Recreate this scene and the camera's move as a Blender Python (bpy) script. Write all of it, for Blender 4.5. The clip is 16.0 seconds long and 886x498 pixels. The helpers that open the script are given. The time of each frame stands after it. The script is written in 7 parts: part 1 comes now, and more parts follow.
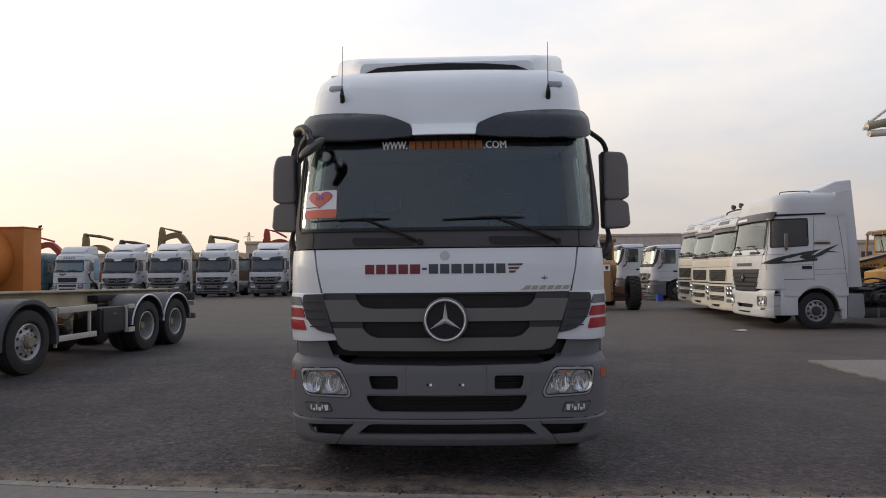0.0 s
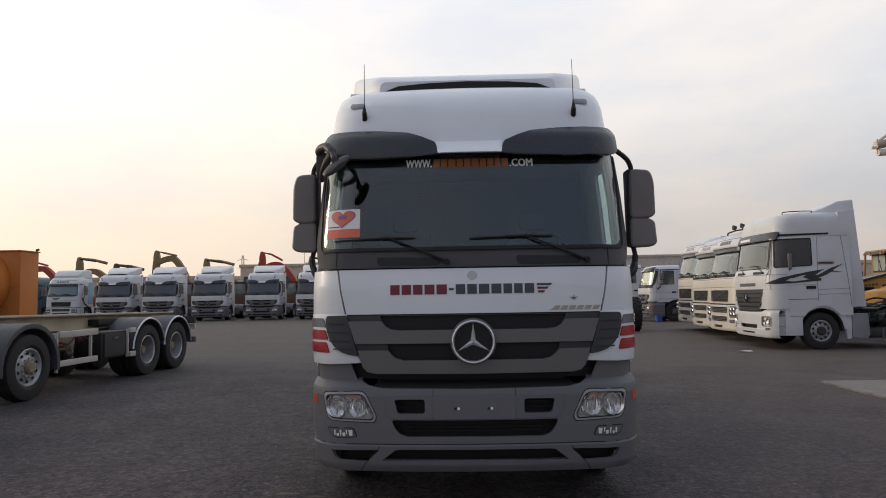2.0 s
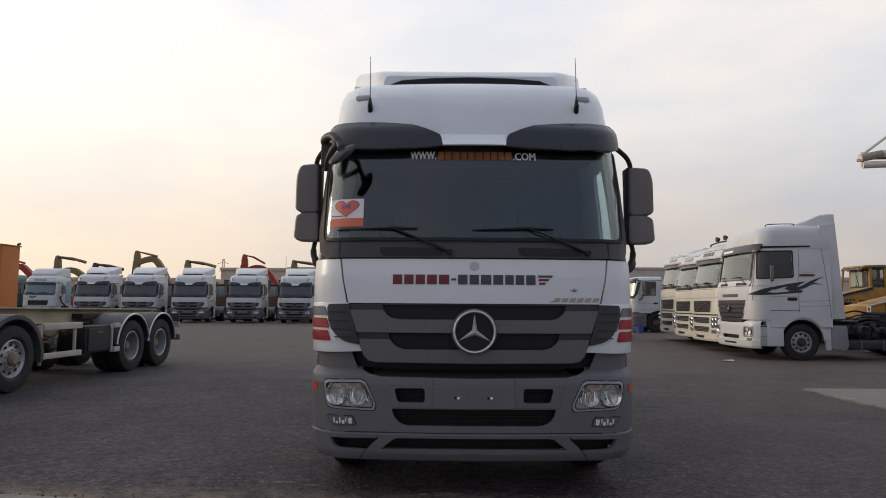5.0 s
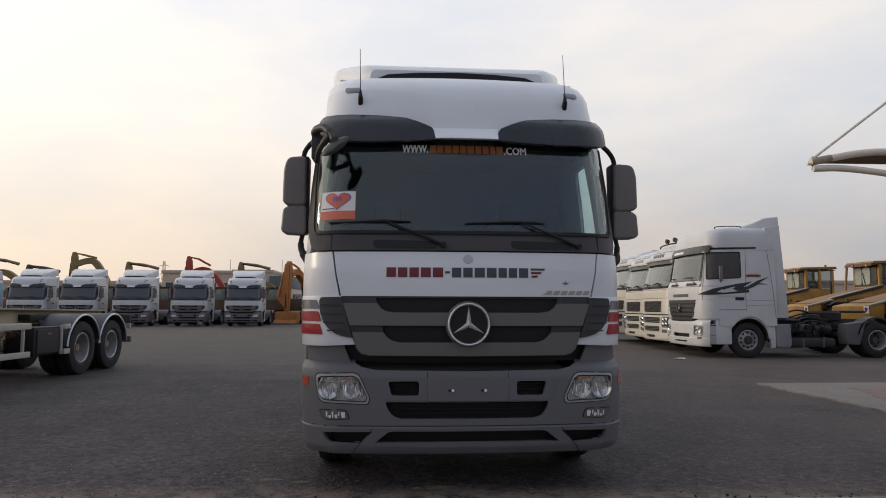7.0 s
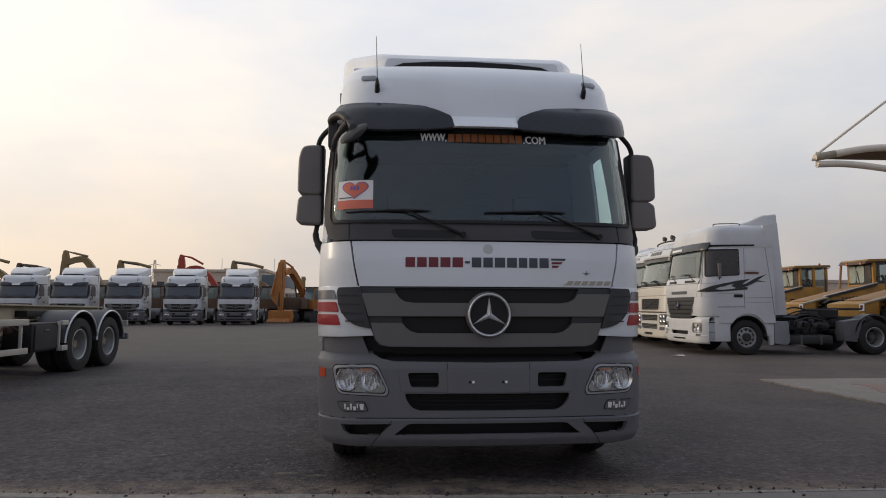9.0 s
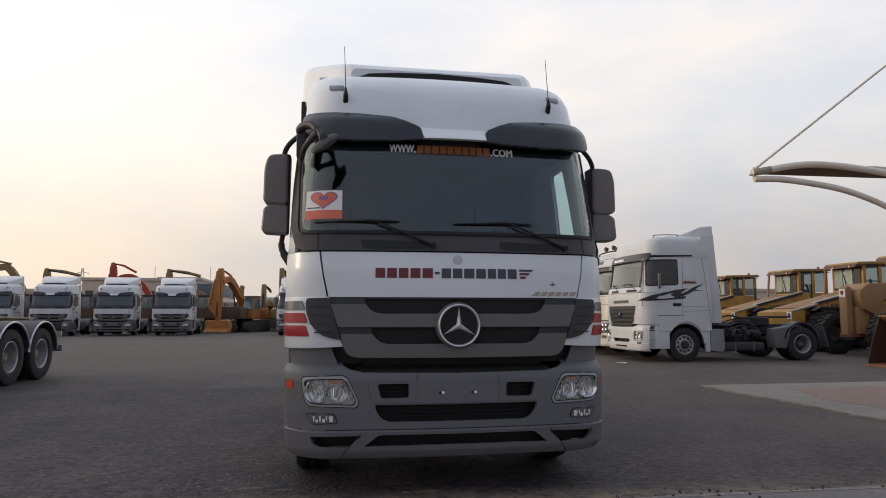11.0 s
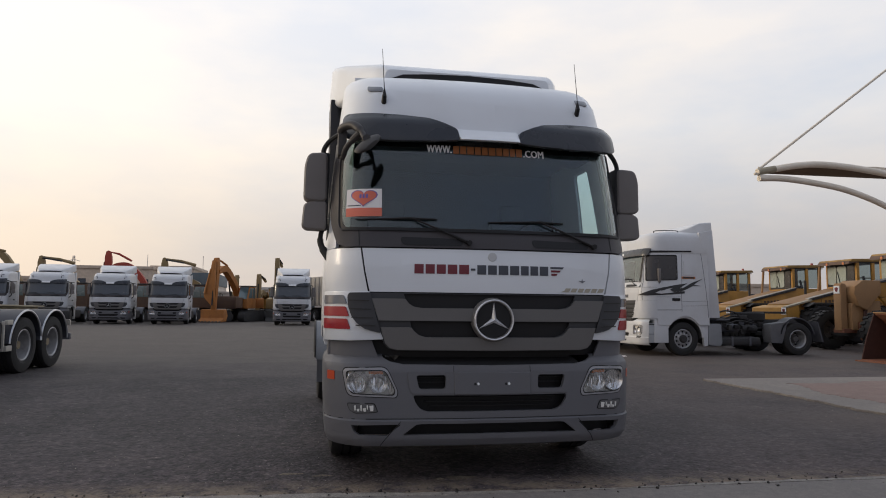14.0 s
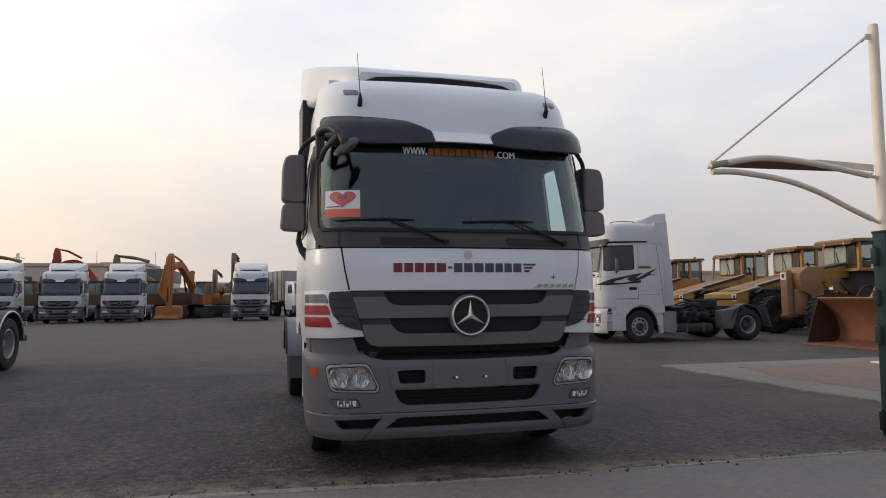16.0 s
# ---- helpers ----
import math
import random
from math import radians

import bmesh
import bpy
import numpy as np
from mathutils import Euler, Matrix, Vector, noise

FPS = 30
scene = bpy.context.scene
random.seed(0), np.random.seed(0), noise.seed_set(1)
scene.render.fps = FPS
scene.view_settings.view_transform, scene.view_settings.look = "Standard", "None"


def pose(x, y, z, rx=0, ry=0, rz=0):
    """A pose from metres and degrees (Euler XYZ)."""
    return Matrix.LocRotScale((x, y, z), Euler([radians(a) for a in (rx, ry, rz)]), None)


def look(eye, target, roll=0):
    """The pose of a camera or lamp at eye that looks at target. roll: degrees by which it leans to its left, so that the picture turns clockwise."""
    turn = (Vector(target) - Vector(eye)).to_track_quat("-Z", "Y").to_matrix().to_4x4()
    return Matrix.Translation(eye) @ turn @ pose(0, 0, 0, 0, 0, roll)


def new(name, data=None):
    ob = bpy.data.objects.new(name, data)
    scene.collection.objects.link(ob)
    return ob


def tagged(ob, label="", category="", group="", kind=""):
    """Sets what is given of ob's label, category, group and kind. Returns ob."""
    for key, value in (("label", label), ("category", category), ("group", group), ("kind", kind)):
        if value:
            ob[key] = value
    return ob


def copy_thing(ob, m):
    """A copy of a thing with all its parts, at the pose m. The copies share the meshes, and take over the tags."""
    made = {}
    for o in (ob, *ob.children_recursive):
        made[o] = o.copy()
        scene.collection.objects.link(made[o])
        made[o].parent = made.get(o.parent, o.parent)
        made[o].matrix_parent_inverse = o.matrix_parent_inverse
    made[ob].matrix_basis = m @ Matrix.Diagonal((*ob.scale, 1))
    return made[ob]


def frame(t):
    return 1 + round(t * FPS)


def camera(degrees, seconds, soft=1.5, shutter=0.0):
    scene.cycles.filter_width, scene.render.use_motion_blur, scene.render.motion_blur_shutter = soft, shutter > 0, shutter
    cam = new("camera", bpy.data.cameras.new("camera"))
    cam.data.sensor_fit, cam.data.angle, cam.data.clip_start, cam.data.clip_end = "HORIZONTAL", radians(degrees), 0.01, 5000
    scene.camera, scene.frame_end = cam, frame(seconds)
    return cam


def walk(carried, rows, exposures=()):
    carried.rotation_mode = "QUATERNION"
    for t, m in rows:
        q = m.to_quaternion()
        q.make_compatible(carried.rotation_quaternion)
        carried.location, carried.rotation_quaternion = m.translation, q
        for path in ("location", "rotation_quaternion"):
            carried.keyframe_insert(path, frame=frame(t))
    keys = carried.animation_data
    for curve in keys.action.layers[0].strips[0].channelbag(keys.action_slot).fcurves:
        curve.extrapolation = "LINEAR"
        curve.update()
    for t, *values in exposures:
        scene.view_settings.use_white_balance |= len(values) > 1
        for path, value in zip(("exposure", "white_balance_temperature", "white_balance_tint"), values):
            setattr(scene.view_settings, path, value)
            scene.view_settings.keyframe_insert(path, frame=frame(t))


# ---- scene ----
cam = camera(65.8, 16.0, soft=1.0)
PATH = [
    (0, (0.191, 0.151, 1.596), (0.113, 2.148, 1.665), -0.6),
    (0.5, (0.139, 0.201, 1.599), (0.074, 2.2, 1.579), -0.5),
    (1, (0.081, 0.281, 1.609), (0.016, 2.28, 1.67), -1.6),
    (1.5, (0.025, 0.291, 1.593), (-0.048, 2.285, 1.719), -1.6),
    (2, (-0.065, 0.256, 1.583), (-0.123, 2.251, 1.717), -0.9),
    (2.5, (-0.112, 0.224, 1.559), (-0.146, 2.219, 1.688), -0.7),
    (3, (-0.137, 0.216, 1.543), (-0.153, 2.212, 1.678), -0.4),
    (3.5, (-0.147, 0.205, 1.505), (-0.161, 2.2, 1.647), -0.3),
    (4, (-0.158, 0.18, 1.484), (-0.179, 2.175, 1.628), 0.1),
    (6.5, (-0.475, 0.283, 1.376), (-0.381, 2.272, 1.559), 0.5),
    (7, (-0.585, 0.231, 1.362), (-0.433, 2.218, 1.532), 0.2),
    (7.5, (-0.639, 0.193, 1.355), (-0.485, 2.182, 1.504), 0.4),
    (8, (-0.669, 0.194, 1.357), (-0.576, 2.184, 1.532), -0.1),
    (8.5, (-0.714, 0.236, 1.333), (-0.61, 2.224, 1.526), -0.2),
    (9, (-0.789, 0.33, 1.293), (-0.612, 2.315, 1.462), 0.2),
    (9.5, (-0.811, 0.38, 1.295), (-0.59, 2.362, 1.44), 0.6),
    (10, (-0.887, 0.339, 1.301), (-0.62, 2.316, 1.454), 0.3),
    (12.5, (-1.212, 0.326, 1.308), (-0.809, 2.27, 1.551), 0.2),
    (13, (-1.316, 0.285, 1.313), (-0.943, 2.242, 1.486), 1.1),
    (13.5, (-1.373, 0.237, 1.331), (-0.995, 2.195, 1.483), 1.3),
    (14, (-1.393, 0.181, 1.33), (-1.018, 2.139, 1.5), 0.6),
    (14.5, (-1.385, 0.083, 1.314), (-1.043, 2.047, 1.469), 0.4),
    (15, (-1.412, 0.042, 1.318), (-1.114, 2.016, 1.446), 1.0),
    (15.5, (-1.499, 0.042, 1.354), (-1.143, 2.006, 1.476), 0.7),
    (16, (-1.592, 0.029, 1.374), (-1.094, 1.961, 1.519), -0.5),
]
walk(cam, [(t, look(eye, target, roll)) for t, eye, target, roll in PATH],
     exposures=[(0, 0.08), (0.5, 0.13), (1.0, 0.24), (1.5, 0.08), (2.0, 0.0), (4.0, -0.05), (7.0, -0.07), (9.0, -0.11), (10.0, 0.07), (12.5, -0.05), (14.5, 0.0), (16, 0.04)])

# ---- world and light ----
world = bpy.data.worlds.new("World")
scene.world = world
world.use_nodes = True
wn, wl = world.node_tree.nodes, world.node_tree.links
wn.clear()
w_out = wn.new("ShaderNodeOutputWorld")
w_bg = wn.new("ShaderNodeBackground")
w_sky = wn.new("ShaderNodeTexSky")
w_sky.sky_type = "NISHITA"
w_sky.sun_disc = False
w_sky.sun_elevation = radians(12)
w_sky.sun_rotation = radians(-72)
w_sky.air_density, w_sky.dust_density, w_sky.ozone_density = 1.0, 4.0, 1.0
w_tc = wn.new("ShaderNodeTexCoord")
w_sep = wn.new("ShaderNodeSeparateXYZ")
wl.new(w_tc.outputs["Generated"], w_sep.inputs[0])


def wmath(op, a, b=None):
    n = wn.new("ShaderNodeMath")
    n.operation = op
    for k, v in enumerate((a, b)):
        if v is None:
            continue
        if isinstance(v, (int, float)):
            n.inputs[k].default_value = v
        else:
            wl.new(v, n.inputs[k])
    return n.outputs[0]


def wmix(kind, fac, a, b):
    n = wn.new("ShaderNodeMix")
    n.data_type, n.blend_type = "RGBA", kind
    for sock, v in ((n.inputs[0], fac), (n.inputs[6], a), (n.inputs[7], b)):
        if isinstance(v, tuple) or isinstance(v, (int, float)):
            sock.default_value = v
        else:
            wl.new(v, sock)
    return n.outputs[2]


# thin high cloud: pale haze, warm towards the low sun, with soft blue gaps overhead
w_ramp = wn.new("ShaderNodeValToRGB")
wl.new(w_sep.outputs["Z"], w_ramp.inputs[0])
els = w_ramp.color_ramp.elements
els[0].position, els[0].color = 0.0, (0.61, 0.555, 0.53, 1)
els[1].position, els[1].color = 1.0, (0.62, 0.69, 0.82, 1)
for at, col in ((0.10, (0.69, 0.64, 0.612, 1)), (0.25, (0.96, 0.92, 0.885, 1)), (0.45, (0.97, 0.97, 1.0, 1))):
    e = els.new(at)
    e.color = col
w_west = wmath("ADD", wmath("MULTIPLY", w_sep.outputs["X"], -0.93), wmath("MULTIPLY", w_sep.outputs["Y"], 0.36))
w_glow = wmath("POWER", wmath("MAXIMUM", wmath("ADD", wmath("MULTIPLY", w_west, 0.62), 0.38), 0.0), 2.2)
w_low = wmath("POWER", wmath("SUBTRACT", 1.0, wmath("MINIMUM", wmath("ABSOLUTE", w_sep.outputs["Z"]), 1.0)), 1.5)
w_warm = wmix("MIX", w_low, (0.48, 0.425, 0.31, 1), (0.64, 0.47, 0.27, 1))
w_map = wn.new("ShaderNodeMapping")
w_map.inputs["Scale"].default_value = (1.6, 1.6, 4.5)
wl.new(w_tc.outputs["Generated"], w_map.inputs[0])
w_noise = wn.new("ShaderNodeTexNoise")
w_noise.inputs["Scale"].default_value = 1.7
w_noise.inputs["Detail"].default_value = 5
w_noise.inputs["Roughness"].default_value = 0.55
wl.new(w_map.outputs[0], w_noise.inputs["Vector"])
w_cr = wn.new("ShaderNodeValToRGB")
wl.new(w_noise.outputs[0], w_cr.inputs[0])
w_cr.color_ramp.elements[0].position, w_cr.color_ramp.elements[0].color = 0.34, (0.84, 0.90, 1.0, 1)
w_cr.color_ramp.elements[1].position, w_cr.color_ramp.elements[1].color = 0.66, (1.10, 1.06, 1.02, 1)
w_haze = wmix("MULTIPLY", 1.0, w_ramp.outputs[0], w_cr.outputs[0])
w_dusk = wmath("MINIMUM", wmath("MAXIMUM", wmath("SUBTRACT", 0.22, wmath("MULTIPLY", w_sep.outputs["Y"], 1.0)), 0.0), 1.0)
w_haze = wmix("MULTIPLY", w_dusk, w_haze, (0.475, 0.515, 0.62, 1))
w_haze = wmix("ADD", w_glow, w_haze, w_warm)
w_sky_dim = wmix("MULTIPLY", 1.0, w_sky.outputs[0], (0.1, 0.1, 0.1, 1))
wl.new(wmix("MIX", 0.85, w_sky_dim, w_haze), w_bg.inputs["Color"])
w_bg.inputs["Strength"].default_value = 1.0
wl.new(w_bg.outputs[0], w_out.inputs[0])

sun = new("sun", bpy.data.lights.new("sun", "SUN"))
sun.data.energy, sun.data.angle, sun.data.color = 0.9, radians(14), (1.0, 0.83, 0.62)
sun.matrix_world = look((-40, 13, 9), (0, 0, 0))

# ---- materials ----
def material(name, color, rough=0.5, metal=0.0, coat=0.0, grain=0.0, scale=30.0, bump=0.0, dirt=0.0, dirt_col=(0.25, 0.21, 0.17), dirt_scale=2.5, spec=0.5):
    """A painted, rubber or metal surface: fine grain and larger soft stains in object space."""
    m = bpy.data.materials.new(name)
    m.use_nodes = True
    nt = m.node_tree
    b = nt.nodes["Principled BSDF"]
    b.inputs["Roughness"].default_value = rough
    b.inputs["Metallic"].default_value = metal
    b.inputs["Coat Weight"].default_value = coat
    b.inputs["Coat Roughness"].default_value = 0.06 if rough < 0.2 else 0.22
    b.inputs["Specular IOR Level"].default_value = spec
    tc = nt.nodes.new("ShaderNodeTexCoord")

    def nz(sc, det=4.0):
        n = nt.nodes.new("ShaderNodeTexNoise")
        n.inputs["Scale"].default_value, n.inputs["Detail"].default_value = sc, det
        nt.links.new(tc.outputs["Object"], n.inputs["Vector"])
        return n.outputs[0]

    def mix(kind, fac, a, c):
        n = nt.nodes.new("ShaderNodeMix")
        n.data_type, n.blend_type = "RGBA", kind
        for sock, v in ((n.inputs[0], fac), (n.inputs[6], a), (n.inputs[7], c)):
            if isinstance(v, (tuple, float, int)):
                sock.default_value = v
            else:
                nt.links.new(v, sock)
        return n.outputs[2]

    def rng(v, a, c, lo, hi):
        n = nt.nodes.new("ShaderNodeMapRange")
        for k, q in enumerate((a, c, lo, hi)):
            n.inputs[k + 1].default_value = q
        nt.links.new(v, n.inputs[0])
        return n.outputs[0]

    col = (*color, 1)
    big, fine = nz(dirt_scale, 5), nz(scale, 6)
    out = mix("MIX", rng(fine, 0.35, 0.65, 0.0, grain), col, tuple(c * 0.55 for c in color) + (1,)) if grain else col
    if dirt:
        out = mix("MIX", rng(big, 0.42, 0.75, 0.0, dirt), out, (*dirt_col, 1))
        nt.links.new(rng(big, 0.4, 0.75, rough, min(1.0, rough + 0.25)), b.inputs["Roughness"])
    if isinstance(out, tuple):
        b.inputs["Base Color"].default_value = out
    else:
        nt.links.new(out, b.inputs["Base Color"])
    if bump:
        bp = nt.nodes.new("ShaderNodeBump")
        bp.inputs["Strength"].default_value, bp.inputs["Distance"].default_value = bump, 0.01
        nt.links.new(fine, bp.inputs["Height"])
        nt.links.new(bp.outputs[0], b.inputs["Normal"])
    return m


def glass(name, tint, rough=0.0):
    m = bpy.data.materials.new(name)
    m.use_nodes = True
    b = m.node_tree.nodes["Principled BSDF"]
    b.inputs["Base Color"].default_value = (*tint, 1)
    b.inputs["Transmission Weight"].default_value = 1.0
    b.inputs["Roughness"].default_value = rough
    b.inputs["IOR"].default_value = 1.55
    return m


WHITE = material("white_paint", (0.72, 0.745, 0.775), 0.32, coat=0.5, dirt=0.10, dirt_scale=1.6)
DULLWHITE = material("dusty_white_paint", (0.60, 0.612, 0.63), 0.38, coat=0.3, grain=0.06, scale=14, dirt=0.28, dirt_col=(0.36, 0.33, 0.29), dirt_scale=1.3)
CREAM = material("cream_white_paint", (0.62, 0.585, 0.515), 0.35, coat=0.4, dirt=0.14, dirt_scale=1.5)
BUMPER = material("grey_bumper_plastic", (0.126, 0.126, 0.138), 0.5, grain=0.25, scale=260, bump=0.05, dirt=0.25, dirt_col=(0.16, 0.15, 0.14))
GRILLE = material("dark_grille_plastic", (0.138, 0.132, 0.128), 0.42, grain=0.2, scale=220, bump=0.04, dirt=0.2, dirt_col=(0.12, 0.11, 0.10))
BLACK = material("black_plastic", (0.016, 0.0155, 0.0165), 0.55, spec=0.3, grain=0.2, scale=200, bump=0.05)
GLOSSBLACK = material("gloss_black_trim", (0.026, 0.026, 0.030), 0.4, spec=0.25, dirt=0.25, dirt_col=(0.04, 0.036, 0.034))
VISOR = material("smoked_visor", (0.024, 0.027, 0.034), 0.22, spec=0.5, dirt=0.5, dirt_col=(0.045, 0.048, 0.054))
MIRROR_CASE = material("mirror_plastic", (0.19, 0.172, 0.162), 0.55, grain=0.2, scale=240, bump=0.04, dirt=0.3, dirt_col=(0.13, 0.12, 0.11))
RUBBER = material("tyre_rubber", (0.020, 0.0195, 0.020), 0.8, grain=0.4, scale=60, bump=0.3, dirt=0.4, dirt_col=(0.055, 0.050, 0.045), dirt_scale=4)
STEEL = material("painted_steel_rim", (0.42, 0.42, 0.43), 0.42, metal=0.4, dirt=0.5, dirt_col=(0.16, 0.14, 0.12), dirt_scale=6)
CHROME = material("chrome", (0.80, 0.80, 0.82), 0.10, metal=1.0)
SILVER = material("satin_silver", (0.55, 0.56, 0.58), 0.28, metal=0.7)
RED_REFL = material("red_reflector", (0.36, 0.012, 0.022), 0.3, coat=0.4, grain=0.15, scale=160)
ORANGE_LAMP = material("orange_lamp", (0.50, 0.17, 0.06), 0.25, coat=0.5)
RED_LAMP = material("orange_red_marker", (0.55, 0.07, 0.02), 0.3, coat=0.4)
GREY_LENS = material("grey_lamp_lens", (0.16, 0.17, 0.19), 0.2, coat=0.5)
INTERIOR = material("cab_interior", (0.036, 0.050, 0.058), 0.9, spec=0.2, grain=0.2, scale=80)
SEAT = material("seat_fabric", (0.034, 0.047, 0.055), 0.9, grain=0.3, scale=120)
GLASS = glass("windscreen_glass", (0.72, 0.87, 0.88))
CLEAR = glass("clear_glass", (0.97, 0.98, 0.98))
TEALGLASS = material("teal_tinted_glass", (0.07, 0.13, 0.15), 0.08, coat=0.5, spec=0.9, dirt=0.15, dirt_col=(0.09, 0.12, 0.12))
FARGLASS = material("dark_window_glass", (0.052, 0.062, 0.076), 0.10, coat=0.2, spec=0.6, dirt=0.15, dirt_col=(0.08, 0.085, 0.09))
CHASSIS = material("dark_chassis", (0.030, 0.029, 0.030), 0.7, grain=0.3, scale=40, dirt=0.4, dirt_col=(0.09, 0.08, 0.07), bump=0.1)
TEXT_RED = material("dark_red_vinyl", (0.16, 0.022, 0.032), 0.4)
TEXT_GREY = material("dark_grey_vinyl", (0.055, 0.06, 0.075), 0.4)
TEXT_ORANGE = material("orange_vinyl", (0.36, 0.125, 0.035), 0.5)
TEXT_WHITE = material("white_vinyl", (0.86, 0.86, 0.86), 0.5)
PAPER = material("white_paper", (0.80, 0.77, 0.76), 0.6)
STICKER_RED = material("orange_red_print", (0.66, 0.16, 0.10), 0.55)
STICKER_BLUE = material("blue_print", (0.16, 0.12, 0.38), 0.55)
YELLOW = material("machine_yellow", (0.47, 0.238, 0.040), 0.55, grain=0.25, scale=25, dirt=0.45, dirt_col=(0.17, 0.11, 0.055), dirt_scale=1.6)
DUSTY = material("dusty_tan_paint", (0.34, 0.19, 0.085), 0.7, grain=0.2, scale=22, dirt=0.5, dirt_col=(0.24, 0.17, 0.10), dirt_scale=1.4)
ORANGE = material("orange_machine_paint", (0.53, 0.172, 0.027), 0.5, grain=0.15, scale=20, dirt=0.4, dirt_col=(0.32, 0.11, 0.028), dirt_scale=1.2)
EXC_ORANGE = material("excavator_orange", (0.42, 0.16, 0.035), 0.6, grain=0.25, scale=15, dirt=0.5, dirt_col=(0.22, 0.11, 0.05))
EXC_TAN = material("excavator_tan", (0.27, 0.19, 0.085), 0.6, grain=0.25, scale=15, dirt=0.5, dirt_col=(0.20, 0.15, 0.08))
EXC_RED = material("excavator_red", (0.40, 0.055, 0.032), 0.55, grain=0.2, scale=15, dirt=0.4, dirt_col=(0.25, 0.07, 0.04))
EXC_BLACK = material("excavator_black", (0.035, 0.034, 0.033), 0.6, grain=0.3, scale=15, dirt=0.4, dirt_col=(0.10, 0.085, 0.06))
RUST = material("rusty_bucket", (0.19, 0.072, 0.040), 0.75, grain=0.5, scale=9, bump=0.2, dirt=0.5, dirt_col=(0.24, 0.12, 0.075), dirt_scale=1.5)
RUST_DARK = material("dark_rust_inner", (0.055, 0.021, 0.014), 0.8, grain=0.5, scale=9, bump=0.2)
RAIL = material("cream_chassis_rail", (0.40, 0.35, 0.25), 0.6, grain=0.25, scale=25, dirt=0.5, dirt_col=(0.18, 0.15, 0.11), dirt_scale=2)
GUARD_GREY = material("grey_mudguard", (0.085, 0.088, 0.105), 0.55, grain=0.2, scale=60, dirt=0.4, dirt_col=(0.15, 0.14, 0.13))
TEAL = material("teal_cab_paint", (0.035, 0.095, 0.135), 0.4, coat=0.3, dirt=0.3)
BLUE_PANEL = material("light_blue_panel", (0.22, 0.36, 0.48), 0.4, coat=0.3, dirt=0.2)
TIPPER = material("grey_tipper_body", (0.30, 0.29, 0.28), 0.6, grain=0.2, scale=20, dirt=0.4)
CANVAS = material("brown_canvas", (0.20, 0.15, 0.11), 0.9, grain=0.3, scale=180, bump=0.1, dirt=0.3, dirt_col=(0.14, 0.10, 0.07))
POLE = material("cream_pole_paint", (0.80, 0.72, 0.60), 0.45, grain=0.1, scale=30, dirt=0.2, dirt_col=(0.42, 0.36, 0.28))
GREEN = material("dark_green_gate_paint", (0.025, 0.060, 0.052), 0.5, grain=0.25, scale=40, dirt=0.3, dirt_col=(0.06, 0.07, 0.06))
# tan and pale plaster raised in tone: haze over far walls is painted in
BUILD_TAN = material("tan_plaster", (0.64, 0.52, 0.41), 0.9, grain=0.2, scale=1.5, dirt=0.3)
BUILD_PALE = material("pale_plaster", (0.60, 0.53, 0.46), 0.9, grain=0.2, scale=1.2, dirt=0.3)
BUILD_WHITE = material("white_plaster", (0.66, 0.62, 0.56), 0.9, grain=0.25, scale=1.4, dirt=0.4, dirt_col=(0.4, 0.34, 0.27))
LATTICE = material("pylon_steel", (0.42, 0.40, 0.39), 0.6, metal=0.3)
# opaque pale green: sky reflected in the cab panes is put into the colour
GREEN_SCREEN = material("sky_pale_green_glass", (0.36, 0.41, 0.37), 0.2, spec=0.7, grain=0.15, scale=12, dirt=0.4, dirt_col=(0.20, 0.21, 0.18), dirt_scale=2.0)
FLAME = material("black_flame_vinyl", (0.012, 0.012, 0.014), 0.35, coat=0.3)
BEACON = material("red_beacon", (0.30, 0.03, 0.02), 0.3, coat=0.5)
REFLECTOR = material("lamp_reflector", (0.74, 0.73, 0.70), 0.40, metal=0.15)
GUARD_WHITE = material("white_guard_bars", (0.46, 0.43, 0.38), 0.5, grain=0.15, scale=25, dirt=0.4, dirt_col=(0.26, 0.23, 0.19))
BEIGE = material("grey_green_cab_lining", (0.21, 0.21, 0.185), 0.85, grain=0.15, scale=60)
DISC = material("dull_wheel_disc", (0.14, 0.135, 0.13), 0.6, metal=0.2, grain=0.3, scale=30, dirt=0.5, dirt_col=(0.07, 0.06, 0.05))
LAMP_FRAME = material("lamp_surround", (0.30, 0.30, 0.315), 0.4, metal=0.3)
FOG = material("fog_lamp_lens", (0.13, 0.13, 0.135), 0.2, metal=0.2, coat=0.5)
LOADER_ROOF = material("dusty_cab_roof", (0.36, 0.215, 0.06), 0.7, grain=0.3, scale=20, dirt=0.6, dirt_col=(0.14, 0.10, 0.06))
SIDEGLASS = material("brown_tinted_side_glass", (0.035, 0.030, 0.028), 0.12, spec=0.6, dirt=0.2, dirt_col=(0.06, 0.05, 0.045))
HUB_TAN = material("dusty_tan_hub", (0.26, 0.215, 0.14), 0.65, grain=0.4, scale=40, dirt=0.5, dirt_col=(0.12, 0.09, 0.06), dirt_scale=8)
FLAP_GREY = material("dusty_dark_grey_panel", (0.135, 0.137, 0.148), 0.6, grain=0.2, scale=40, dirt=0.5, dirt_col=(0.09, 0.085, 0.08))
GUARD_DARK = material("dusty_black_mudguard", (0.048, 0.050, 0.062), 0.5, grain=0.25, scale=50, dirt=0.5, dirt_col=(0.10, 0.095, 0.09), dirt_scale=3)
GILL = material("dark_gill_plastic", (0.040, 0.041, 0.046), 0.5, grain=0.2, scale=220, bump=0.04)
